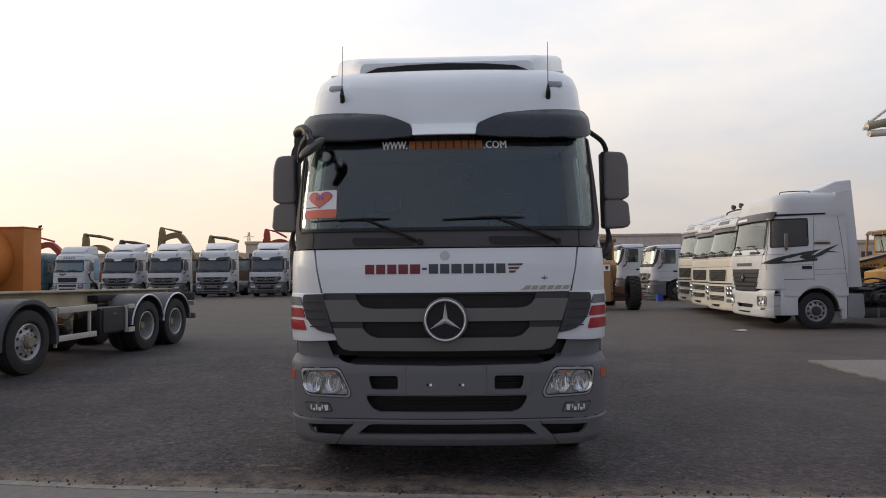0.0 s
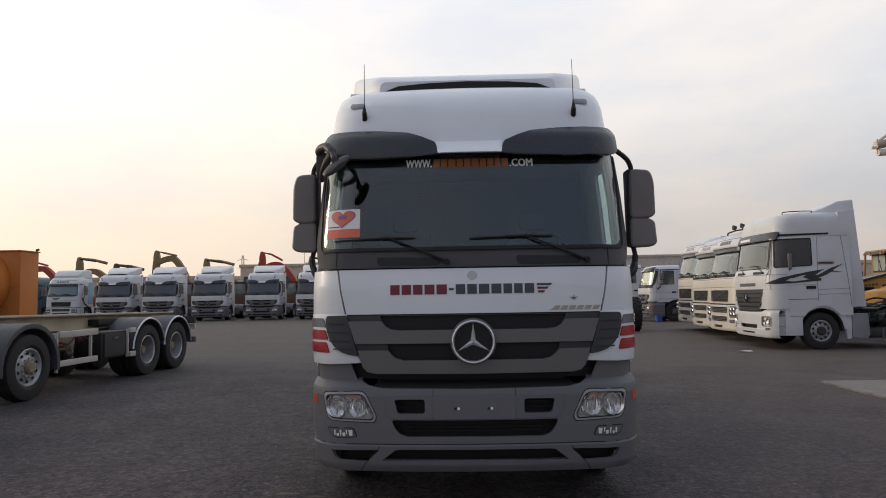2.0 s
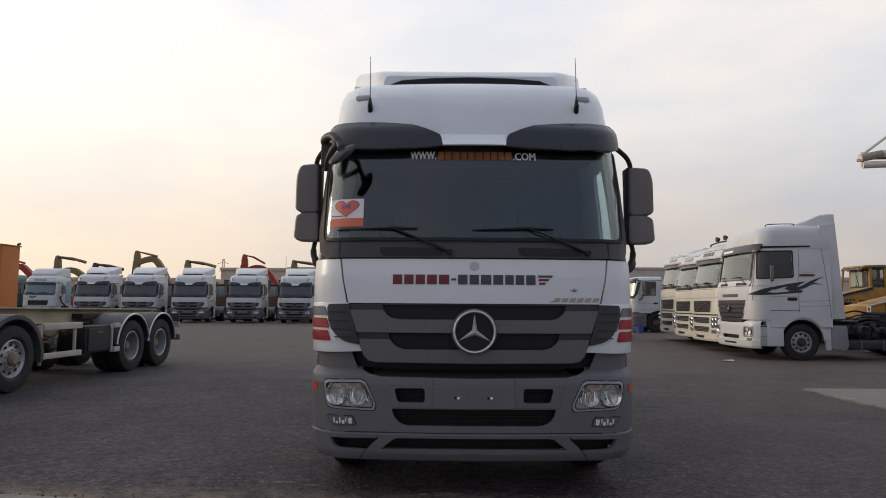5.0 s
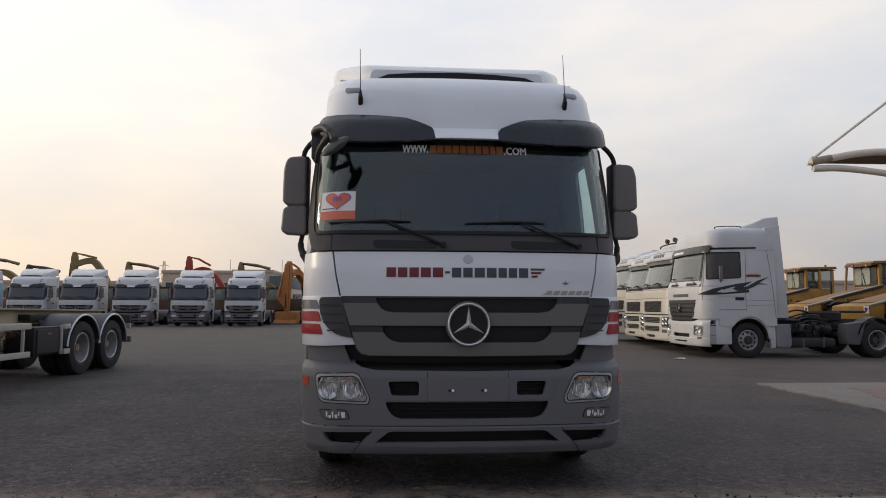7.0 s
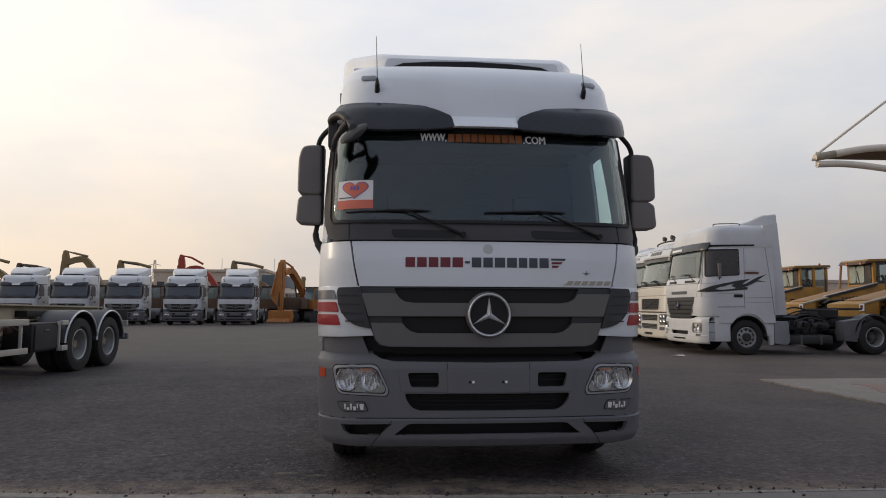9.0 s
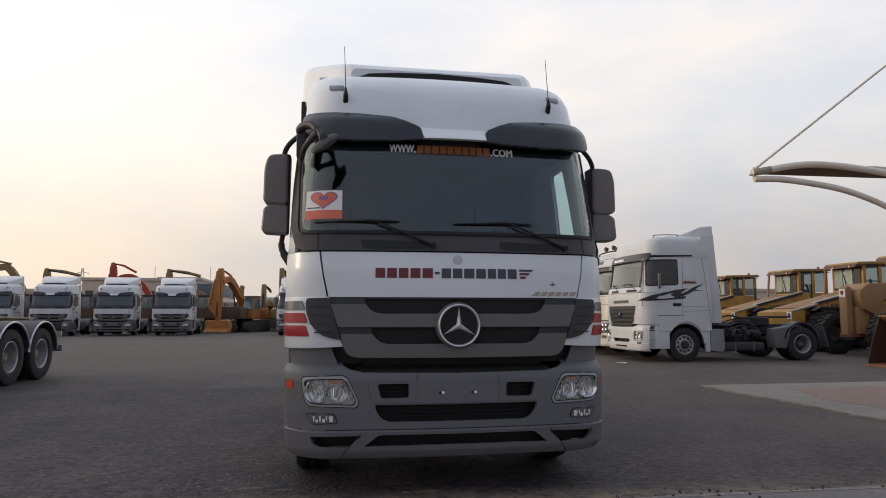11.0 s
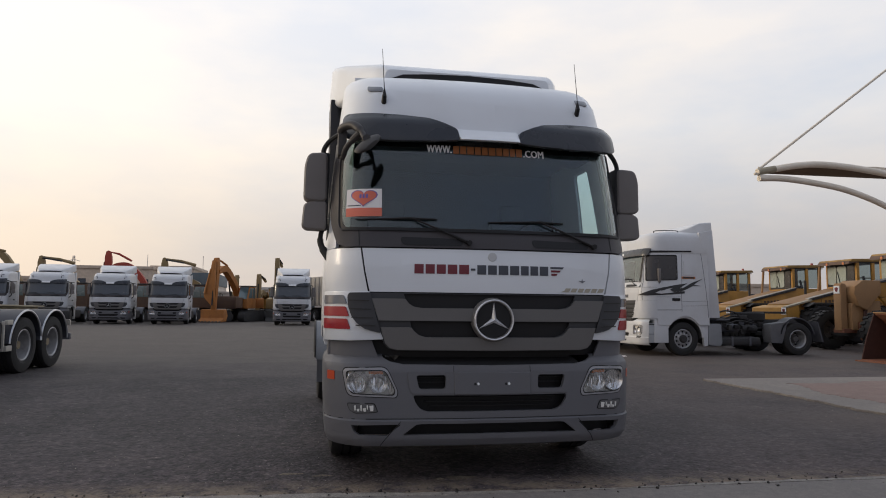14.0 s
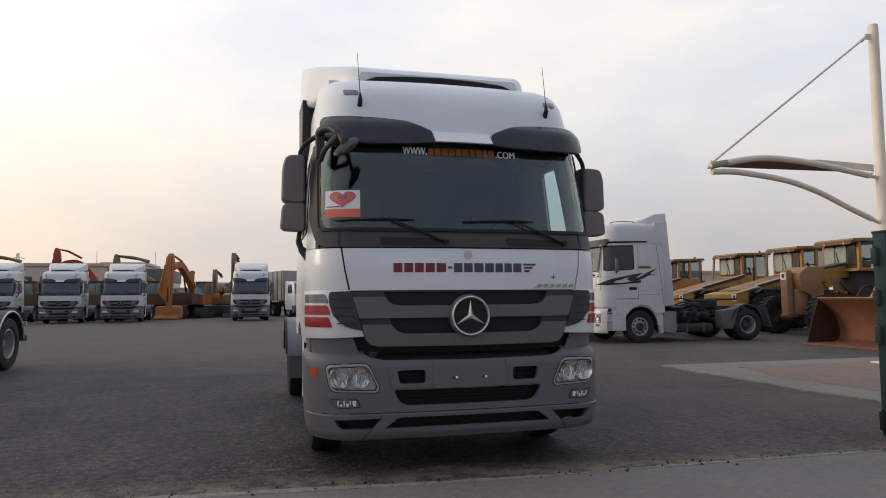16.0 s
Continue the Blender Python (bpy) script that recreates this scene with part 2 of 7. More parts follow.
BOWL = material("lamp_bowl", (0.62, 0.62, 0.63), 0.22, metal=0.9)
STEPGREY = material("pale_grey_step_panel", (0.40, 0.42, 0.44), 0.45, grain=0.12, scale=30, dirt=0.4, dirt_col=(0.22, 0.20, 0.18))
BOXGREY = material("dull_grey_panel", (0.24, 0.25, 0.265), 0.55, grain=0.15, scale=40, dirt=0.4, dirt_col=(0.15, 0.14, 0.13))
BADGE = material("pale_gold_badge", (0.40, 0.37, 0.30), 0.3, metal=0.3)
CREST = material("pale_crest", (0.52, 0.53, 0.54), 0.4)
KERB = material("dark_grey_mirror_arm", (0.050, 0.047, 0.047), 0.5, spec=0.3, grain=0.2, scale=220, bump=0.03)
PILLAR_TRIM = material("grey_green_pillar_trim", (0.30, 0.33, 0.27), 0.7, grain=0.1, scale=90)
PILLAR = material("brown_black_surround", (0.056, 0.051, 0.054), 0.5, spec=0.3, grain=0.2, scale=220, bump=0.03, dirt=0.3, dirt_col=(0.06, 0.055, 0.052))
EMBLEM = material("polished_emblem", (0.66, 0.66, 0.68), 0.22, metal=0.35, coat=0.3)
EXC_BROWN = material("dark_brown_machine_paint", (0.115, 0.068, 0.045), 0.65, grain=0.3, scale=12, dirt=0.5, dirt_col=(0.16, 0.10, 0.06))
BUILD_TEAL = material("dark_teal_cladding", (0.12, 0.15, 0.17), 0.7, grain=0.2, scale=1.0, dirt=0.3)
# metallic pale base puts the bright sky's reflection into these panes
SKYGLASS = material("sky_mirror_glass", (0.62, 0.66, 0.56), 0.12, metal=0.75, dirt=0.2, dirt_col=(0.3, 0.3, 0.26))
CABPANE = material("grey_green_cab_pane", (0.16, 0.20, 0.19), 0.15, spec=0.8, coat=0.4, dirt=0.4, dirt_col=(0.08, 0.09, 0.085), dirt_scale=3)
DARKPANE = glass("smoky_cab_glass", (0.30, 0.36, 0.35))

# ---- mesh helpers ----
def thing(name, label, category, group="", kind="", at=None):
    ob = tagged(new(name), label, category, group, kind)
    if at is not None:
        ob.matrix_basis = at
    return ob


def mesh_of(name, bm, mat, sharp=35):
    me = bpy.data.meshes.new(name)
    bm.normal_update()
    bm.to_mesh(me)
    bm.free()
    for m in mat if isinstance(mat, (list, tuple)) else [mat]:
        me.materials.append(m)
    me.polygons.foreach_set("use_smooth", [True] * len(me.polygons))
    me.set_sharp_from_angle(angle=radians(sharp))
    return me


def part(name, bm, mat, parent, label="", sharp=35):
    ob = new(name, mesh_of(name, bm, mat, sharp))
    ob.parent = parent
    if label:
        tagged(ob, label)
    return ob


def solo(name, bm, mat, label, category, group="", kind="", sharp=35):
    return tagged(new(name, mesh_of(name, bm, mat, sharp)), label, category, group, kind)


def bevel(bm, r, seg=2, ang=35):
    if r > 0:
        es = [e for e in bm.edges if len(e.link_faces) == 2 and e.calc_face_angle(0) > radians(ang)]
        bmesh.ops.bevel(bm, geom=es, offset=r, segments=seg, affect="EDGES", profile=0.6, clamp_overlap=True)
    return bm


def box(x0, x1, y0, y1, z0, z1, r=0.0, seg=2, bm=None):
    own = bmesh.new()
    bmesh.ops.create_cube(own, size=1.0, matrix=Matrix.Translation(((x0 + x1) / 2, (y0 + y1) / 2, (z0 + z1) / 2)) @ Matrix.Diagonal((abs(x1 - x0), abs(y1 - y0), abs(z1 - z0), 1)))
    bevel(own, r, seg)
    return join(bm, own)


def join(bm, other):
    if bm is None:
        return other
    me = bpy.data.meshes.new("tmp")
    other.to_mesh(me)
    other.free()
    bm.from_mesh(me)
    bpy.data.meshes.remove(me)
    return bm


def moved(bm, m):
    bmesh.ops.transform(bm, matrix=m, verts=bm.verts)
    return bm


def prism(pts, axis, a, b, r=0.0, seg=2, bm=None):
    """A polygon given in the plane across axis (x: (y, z), y: (x, z), z: (x, y)), drawn out from a to b."""
    own = bmesh.new()
    put = {"x": lambda p, t: (t, p[0], p[1]), "y": lambda p, t: (p[0], t, p[1]), "z": lambda p, t: (p[0], p[1], t)}[axis]
    lo = [own.verts.new(put(p, a)) for p in pts]
    hi = [own.verts.new(put(p, b)) for p in pts]
    own.faces.new(lo), own.faces.new(hi[::-1])
    n = len(pts)
    for i in range(n):
        own.faces.new((lo[i], hi[i], hi[(i + 1) % n], lo[(i + 1) % n]))
    bmesh.ops.recalc_face_normals(own, faces=own.faces)
    bevel(own, r, seg)
    return join(bm, own)


def rounded(pts, r, n=4):
    """The polygon with its corners rounded off."""
    out = []
    k = len(pts)
    for i, p in enumerate(pts):
        p, a, b = Vector(p), Vector(pts[i - 1]), Vector(pts[(i + 1) % k])
        da, db = (a - p), (b - p)
        q = min(r, da.length * 0.45, db.length * 0.45)
        s, e = p + da.normalized() * q, p + db.normalized() * q
        for j in range(n + 1):
            t = j / n
            out.append(tuple(s * (1 - t) ** 2 + p * 2 * t * (1 - t) + e * t * t))
    return out


def tube(path, r, seg=8, bm=None, caps=True):
    """A round bar along a path of points; r may be a list."""
    own = bmesh.new()
    pts = [Vector(p) for p in path]
    rs = r if isinstance(r, (list, tuple)) else [r] * len(pts)
    rings = []
    ref = None
    for i, p in enumerate(pts):
        d = (pts[min(i + 1, len(pts) - 1)] - pts[max(i - 1, 0)]).normalized()
        if ref is None:
            ref = d.orthogonal().normalized()
        u = (ref - d * ref.dot(d)).normalized()
        ref = u
        v = d.cross(u)
        rings.append([own.verts.new(p + (u * math.cos(2 * math.pi * k / seg) + v * math.sin(2 * math.pi * k / seg)) * rs[i]) for k in range(seg)])
    for a, b in zip(rings, rings[1:]):
        for k in range(seg):
            own.faces.new((a[k], a[(k + 1) % seg], b[(k + 1) % seg], b[k]))
    if caps:
        own.faces.new(rings[0][::-1]), own.faces.new(rings[-1])
    bmesh.ops.recalc_face_normals(own, faces=own.faces)
    return join(bm, own)


def smooth_path(pts, n=6):
    """Catmull-Rom through the points."""
    p = [Vector(q) for q in pts]
    p = [p[0] * 2 - p[1]] + p + [p[-1] * 2 - p[-2]]
    out = []
    for i in range(1, len(p) - 2):
        for j in range(n):
            t = j / n
            out.append(0.5 * (2 * p[i] + (p[i + 1] - p[i - 1]) * t + (2 * p[i - 1] - 5 * p[i] + 4 * p[i + 1] - p[i + 2]) * t * t + (3 * p[i] - p[i - 1] - 3 * p[i + 1] + p[i + 2]) * t ** 3))
    out.append(p[-2])
    return out


def lathe(profile, axis="x", at=(0, 0, 0), seg=24, bm=None, closed=False, caps=True):
    """Profile of (along the axis, radius) turned about the axis through at."""
    own = bmesh.new()
    rings = []
    for a, r in profile:
        ring = []
        for k in range(seg):
            c, s = math.cos(2 * math.pi * k / seg) * r, math.sin(2 * math.pi * k / seg) * r
            v = {"x": (a, c, s), "y": (c, a, s), "z": (c, s, a)}[axis]
            ring.append(own.verts.new(Vector(v) + Vector(at)))
        rings.append(ring)
    pairs = list(zip(rings, rings[1:])) + ([(rings[-1], rings[0])] if closed else [])
    for a, b in pairs:
        for k in range(seg):
            own.faces.new((a[k], a[(k + 1) % seg], b[(k + 1) % seg], b[k]))
    if caps and not closed:
        for ring, p in ((rings[0], profile[0]), (rings[-1], profile[-1])):
            if p[1] > 1e-4:
                own.faces.new(ring)
    bmesh.ops.remove_doubles(own, verts=own.verts, dist=1e-5)
    bmesh.ops.recalc_face_normals(own, faces=own.faces)
    return join(bm, own)


def loft(sections, bm=None, cap=True):
    """Closed rings of equally many points, skinned."""
    own = bmesh.new()
    rings = [[own.verts.new(p) for p in s] for s in sections]
    n = len(rings[0])
    for a, b in zip(rings, rings[1:]):
        for k in range(n):
            own.faces.new((a[k], a[(k + 1) % n], b[(k + 1) % n], b[k]))
    if cap:
        own.faces.new(rings[0][::-1]), own.faces.new(rings[-1])
    bmesh.ops.recalc_face_normals(own, faces=own.faces)
    return join(bm, own)


def text_mesh(body, width, height, thick=0.0):
    """Flat letters in the built-in font as a bmesh in (x, y), fitted to width and height, from (0, 0)."""
    cu = bpy.data.curves.new("text", "FONT")
    cu.body, cu.resolution_u, cu.offset = body, 2, thick
    ob = bpy.data.objects.new("text", cu)
    scene.collection.objects.link(ob)
    bpy.context.view_layer.update()
    me = bpy.data.meshes.new_from_object(ob.evaluated_get(bpy.context.evaluated_depsgraph_get()))
    bpy.data.objects.remove(ob)
    bm = bmesh.new()
    bm.from_mesh(me)
    bpy.data.meshes.remove(me)
    xs, ys = [v.co.x for v in bm.verts], [v.co.y for v in bm.verts]
    for v in bm.verts:
        v.co = ((v.co.x - min(xs)) / (max(xs) - min(xs)) * width, (v.co.y - min(ys)) / (max(ys) - min(ys)) * height, 0)
    return bm

# ---- truck cab surface ----
CAB = [(0.95, 0.02, 1.275), (1.05, 0.01, 1.28), (1.20, 0.0, 1.285), (1.45, 0.0, 1.285), (1.65, 0.0, 1.283), (1.79, 0.022, 1.278), (1.935, 0.075, 1.268), (2.03, 0.095, 1.262), (2.35, 0.15, 1.24),
       (2.68, 0.208, 1.208), (2.86, 0.245, 1.18), (3.04, 0.295, 1.155), (3.14, 0.34, 1.152), (3.22, 0.42, 1.148), (3.28, 0.50, 1.142), (3.33, 0.60, 1.13), (3.37, 0.72, 1.10), (3.40, 0.90, 1.055)]
MEGA = [r for r in CAB if r[0] < 2.7] + [(2.86, 0.24, 1.21), (3.0, 0.265, 1.20), (3.12, 0.30, 1.19), (3.20, 0.37, 1.16), (3.25, 0.49, 1.09), (3.28, 0.70, 1.0), (3.295, 1.0, 0.85)]
LOWCAB = [r for r in CAB if r[0] < 2.7] + [(2.80, 0.25, 1.14), (2.88, 0.32, 1.09), (2.94, 0.45, 1.0), (2.97, 0.65, 0.85)]
BUMP = [(0.268, 0.07, 1.215), (0.285, 0.015, 1.245), (0.335, -0.015, 1.265), (0.474, -0.034, 1.277), (0.484, -0.012, 1.274), (0.62, -0.018, 1.283), (0.84, -0.018, 1.288), (0.90, -0.005, 1.286), (0.94, 0.03, 1.27), (0.965, 0.09, 1.235)]
FLAT_A, ARC_R, ARC_Y, CROWN, FULL_W = 0.93, 0.36, 0.40, 0.055, 1.296
ARC_END = FLAT_A + ARC_R * math.pi / 2


def between(prof, z):
    if z <= prof[0][0]:
        return prof[0][1:]
    for a, b in zip(prof, prof[1:]):
        if z <= b[0]:
            t = (z - a[0]) / (b[0] - a[0])
            return [p + (q - p) * t for p, q in zip(a[1:], b[1:])]
    return prof[-1][1:]


def skin(prof, u, z, off=0.0, back=2.25):
    """The point of the cab's skin at the way u round from the middle of the front, at the height z, off metres outwards."""
    yf, w = between(prof, z)
    s, a = (-1 if u < 0 else 1), abs(u)
    if a <= FLAT_A:
        x, y, th, lean = a, CROWN * (a / FLAT_A) ** 2, 0.0, 1.0
    elif a <= ARC_END:
        th = (a - FLAT_A) / ARC_R
        x, y, lean = FLAT_A + ARC_R * math.sin(th), CROWN + ARC_Y * (1 - math.cos(th)), 1.0
    else:
        th, x, y = math.pi / 2, FULL_W - 0.006, CROWN + ARC_Y + a - ARC_END
        lean = max(0.0, 1 - (a - ARC_END) / 1.2)
    return Vector((s * (x * w / FULL_W + off * math.sin(th)), min(yf * lean + y, back) - off * math.cos(th), z))


def u_of(x):
    """The way round the skin at which the front has this x."""
    a = abs(x)
    if a <= FLAT_A:
        return x
    return math.copysign(FLAT_A + ARC_R * math.asin(min(1.0, (a - FLAT_A) / ARC_R)), x)


def inside(p, poly):
    hit = False
    for (x0, y0), (x1, y1) in zip(poly, poly[1:] + poly[:1]):
        if (y0 > p[1]) != (y1 > p[1]) and p[0] < (x1 - x0) * (p[1] - y0) / (y1 - y0) + x0:
            hit = not hit
    return hit


def sheet(prof, poly, out, inn, holes=(), step=0.12, back=2.25, bm=None):
    """A curved panel: a polygon in (u, z) laid on the skin from inn to out metres off it, with holes cut through."""
    own = bmesh.new()
    own.faces.new([own.verts.new((u, 0, z)) for u, z in poly])
    own.normal_update()
    bmesh.ops.triangulate(own, faces=own.faces)

    def cut(co, no):
        bmesh.ops.bisect_plane(own, geom=own.verts[:] + own.edges[:] + own.faces[:], dist=1e-5, plane_co=co, plane_no=no)

    us, zs = [p[0] for p in poly], [p[1] for p in poly]
    k = math.floor(min(us) / step) + 1
    while k * step < max(us):
        if abs(k * step) < ARC_END + step:
            cut((k * step, 0, 0), (1, 0, 0))
        k += 1
    for row in prof:
        if min(zs) + 1e-3 < row[0] < max(zs) - 1e-3:
            cut((0, 0, row[0]), (0, 0, 1))
    for h in holes:
        for (a, b), (c, d) in zip(h, h[1:] + h[:1]):
            cut((a, 0, b), (d - b, 0, -(c - a)))
    gone = [f for f in own.faces if any(inside((f.calc_center_median().x, f.calc_center_median().z), list(h)) for h in holes)]
    bmesh.ops.delete(own, geom=gone, context="FACES")
    geo = bmesh.ops.extrude_face_region(own, geom=own.faces[:])["geom"]
    for v in geo:
        if isinstance(v, bmesh.types.BMVert):
            v.co.y = 1
    for v in own.verts:
        v.co = skin(prof, v.co.x, v.co.z, inn if v.co.y > 0.5 else out, back)
    bmesh.ops.recalc_face_normals(own, faces=own.faces)
    return join(bm, own)


def flip(pts):
    return [(-u, z) for u, z in pts][::-1]


def both(pts):
    """A polygon given by its right half, from the top middle round to the bottom middle."""
    return pts + [(-u, z) for u, z in pts[::-1]]


def wheel(parent, x, y, r=0.52, width=0.30, side=1, rim=STEEL, dual=False, front=True, rubber=RUBBER, hub_mat=DISC):
    """A lorry wheel with its outer face towards side."""
    at, s = (x, y, r), side
    w = width / 2
    rr = r * 0.57
    prof = [(-w * 0.75, rr), (-w, rr + 0.05), (-w, r - 0.07), (-w * 0.86, r - 0.015), (-w * 0.6, r), (-w * 0.28, r), (-w * 0.25, r - 0.014), (-w * 0.18, r - 0.014), (-w * 0.15, r),
            (w * 0.15, r), (w * 0.18, r - 0.014), (w * 0.25, r - 0.014), (w * 0.28, r), (w * 0.6, r), (w * 0.86, r - 0.015), (w, r - 0.07), (w, rr + 0.05), (w * 0.75, rr)]
    wh = part("wheel", lathe(prof, "x", at, 32, closed=True), rubber, parent)
    if dual:
        part("tyre", lathe(prof, "x", (x - s * (width + 0.04), y, r), 28, closed=True), rubber, wh)
    deep = w * (0.55 if front else -0.9)
    part("rim", lathe([(s * w * 0.8, rr + 0.004), (s * w * 0.84, rr - 0.012), (s * w * 0.72, rr - 0.03), (s * (deep - 0.02), rr - 0.05)], "x", at, 28, caps=False), rim, wh)
    part("rim_disc", lathe([(s * (deep - 0.02), rr - 0.045), (s * deep, rr * 0.62), (s * (deep + 0.03), rr * 0.5), (s * (deep + 0.03), 0.0)], "x", at, 28), rim if front else DISC, wh)
    hub = [(s * deep, 0.115), (s * (deep + 0.07), 0.11), (s * (deep + (0.10 if front else 0.17)), 0.075), (s * (deep + (0.10 if front else 0.17)), 0.0)]
    part("hub", lathe(hub, "x", at, 16), hub_mat, wh)
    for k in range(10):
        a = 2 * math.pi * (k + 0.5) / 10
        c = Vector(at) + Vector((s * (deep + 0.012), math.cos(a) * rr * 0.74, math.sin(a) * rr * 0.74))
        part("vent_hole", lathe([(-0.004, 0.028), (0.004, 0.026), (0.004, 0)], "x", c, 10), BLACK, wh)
        c = Vector(at) + Vector((s * (deep + 0.035), math.cos(a) * 0.145, math.sin(a) * 0.145))
        part("wheel_nut", lathe([(-0.02, 0.017), (0.02, 0.015), (0.02, 0)], "x", c, 6), STEEL, wh)
    return wh


def headlight(root, s, prof, lens=True, small=False):
    """A clear headlight with two bowls and an orange indicator, let into the bumper."""
    q = [(s * u, z) for u, z in ((1.168, 0.864), (0.823, 0.874), (0.737, 0.690), (0.75, 0.648), (1.122, 0.662))]
    if small:
        q = [(s * u, z) for u, z in ((u_of(1.13), 0.79), (0.76, 0.79), (0.75, 0.555), (u_of(1.12), 0.555))]
    q = rounded(q, 0.05)
    if s > 0:
        q = q[::-1]
    mid = (sum(p[0] for p in q) / len(q), sum(p[1] for p in q) / len(q))
    inner = [(mid[0] + (u - mid[0]) * 0.905, mid[1] + (z - mid[1]) * 0.86) for u, z in q]
    edge = [(mid[0] + (u - mid[0]) * 1.035, mid[1] + (z - mid[1]) * 1.06) for u, z in q]
    hl = part("headlight", sheet(prof, q, 0.004, -0.05, [inner]), LAMP_FRAME, root, "clear headlight in a silver-grey surround")
    part("reflector", sheet(prof, inner, -0.040, -0.05), REFLECTOR, hl)
    bowls = None
    spots = ((1.05, 0.762, 0.084), (0.885, 0.752, 0.074)) if not small else ((1.02, 0.68, 0.085), (0.86, 0.65, 0.06))
    for u, z, r in spots:
        c = skin(prof, s * u, z, -0.022)
        bowls = lathe([(0.03, 0.012), (0.028, r * 0.45), (0.005, r * 0.85), (-0.012, r), (-0.016, r * 0.98), (0.0, r * 0.8), (0.02, r * 0.4), (0.022, 0.0)], "y", c, 20, bowls)
    part("bowl", bowls, BOWL, hl)
    part("lamp_gap", sheet(prof, edge, 0.0025, -0.02, [q]), BLACK, hl)
    if lens:
        part("inner_seal", sheet(prof, inner, 0.005, -0.01, [[(mid[0] + (u - mid[0]) * 0.955, mid[1] + (z - mid[1]) * 0.93) for u, z in inner]]), BLACK, hl)
        rq = random.Random(3)
        for k in range(22):
            u = 0.79 + 0.0178 * k
            c = skin(prof, s * u, 0.755 + rq.uniform(-0.03, 0.03), -0.020)
            h = rq.uniform(0.018, 0.05)
            fl = moved(box(-0.005, 0.005, -0.002, 0.002, -h, h, 0.0015), Matrix.Translation(c) @ Matrix.Rotation(rq.uniform(-0.5, 0.5), 4, "Z") @ Matrix.Rotation(rq.uniform(-0.5, 0.3), 4, "X") @ Matrix.Rotation(rq.uniform(-0.25, 0.25), 4, "Y"))
            part("reflector_flute", fl, CHROME if k % 2 else BOWL, hl)
    if not small:
        o = [(s * u, z) for u, z in ((0.845, 0.842), (0.96, 0.846), (0.955, 0.824), (0.852, 0.818))]
        part("indicator", sheet(prof, o if s > 0 else o[::-1], -0.012, -0.03), ORANGE_LAMP, hl)
    if lens:
        ln = part("lens", sheet(prof, inner, 0.002, -0.001), CLEAR, hl)
        ln.visible_shadow = False
    return hl


def mirror(root, s):
    """The large outside mirror with its two arms."""
    x0, x1 = (1.333, 1.541) if s > 0 else (-1.285, -1.478)
    dy = 0.07 if s > 0 else 0.0
    up = part("outside_mirror", prism(rounded([(x0, 2.612), (x1 - s * 0.035, 2.600), (x1 - s * 0.004, 2.50), (x1, 2.225), (x1 - s * 0.04, 2.198), (x0, 2.19)], 0.055, 5), "y", 0.50 + dy, 0.70 + dy, 0.03, 3), MIRROR_CASE, root)
    part("wide_angle_mirror", prism(rounded([(x0, 2.205), (x1 - s * 0.06, 2.200), (x1 - s * 0.004, 2.170), (x1 + s * 0.010, 1.99), (x1 - s * 0.02, 1.962), (x0, 1.955)], 0.04, 4), "y", 0.51 + dy, 0.68 + dy, 0.028, 3), MIRROR_CASE, up)
    part("mirror_column", prism(rounded([(x0 - s * 0.02, 2.612), (x0 + s * 0.045, 2.612), (x0 + s * 0.05, 1.96), (x0 - s * 0.01, 1.96)], 0.025), "y", 0.53 + dy, 0.66 + dy, 0.012, 2), BLACK, up)
    part("mirror_bar", tube(smooth_path([(s * 1.13, 0.42, 2.78), (s * 1.20, 0.52, 2.765), (x0 - s * 0.01, 0.58 + dy, 2.715), (x0 + s * 0.032, 0.60 + dy, 2.65), (x0 + s * 0.036, 0.60 + dy, 2.58)], 5), 0.021, 8), BLACK, up)
    part("lower_bar", tube(smooth_path([(x0 + s * 0.03, 0.60 + dy, 1.98), (x0 + s * 0.045, 0.59 + dy, 1.90), (x0 + s * 0.035, 0.57 + dy, 1.83), (x0 - s * 0.01, 0.54, 1.755), (s * 1.24, 0.50, 1.70)], 5), [0.020] * 6 + [0.026] * 6 + [0.034] * 9, 8), BLACK, up)
    part("mirror_glass", box(min(x0, x1) + 0.02, max(x0, x1) - 0.02, 0.702 + dy, 0.706 + dy, 2.23, 2.56), CHROME, up)


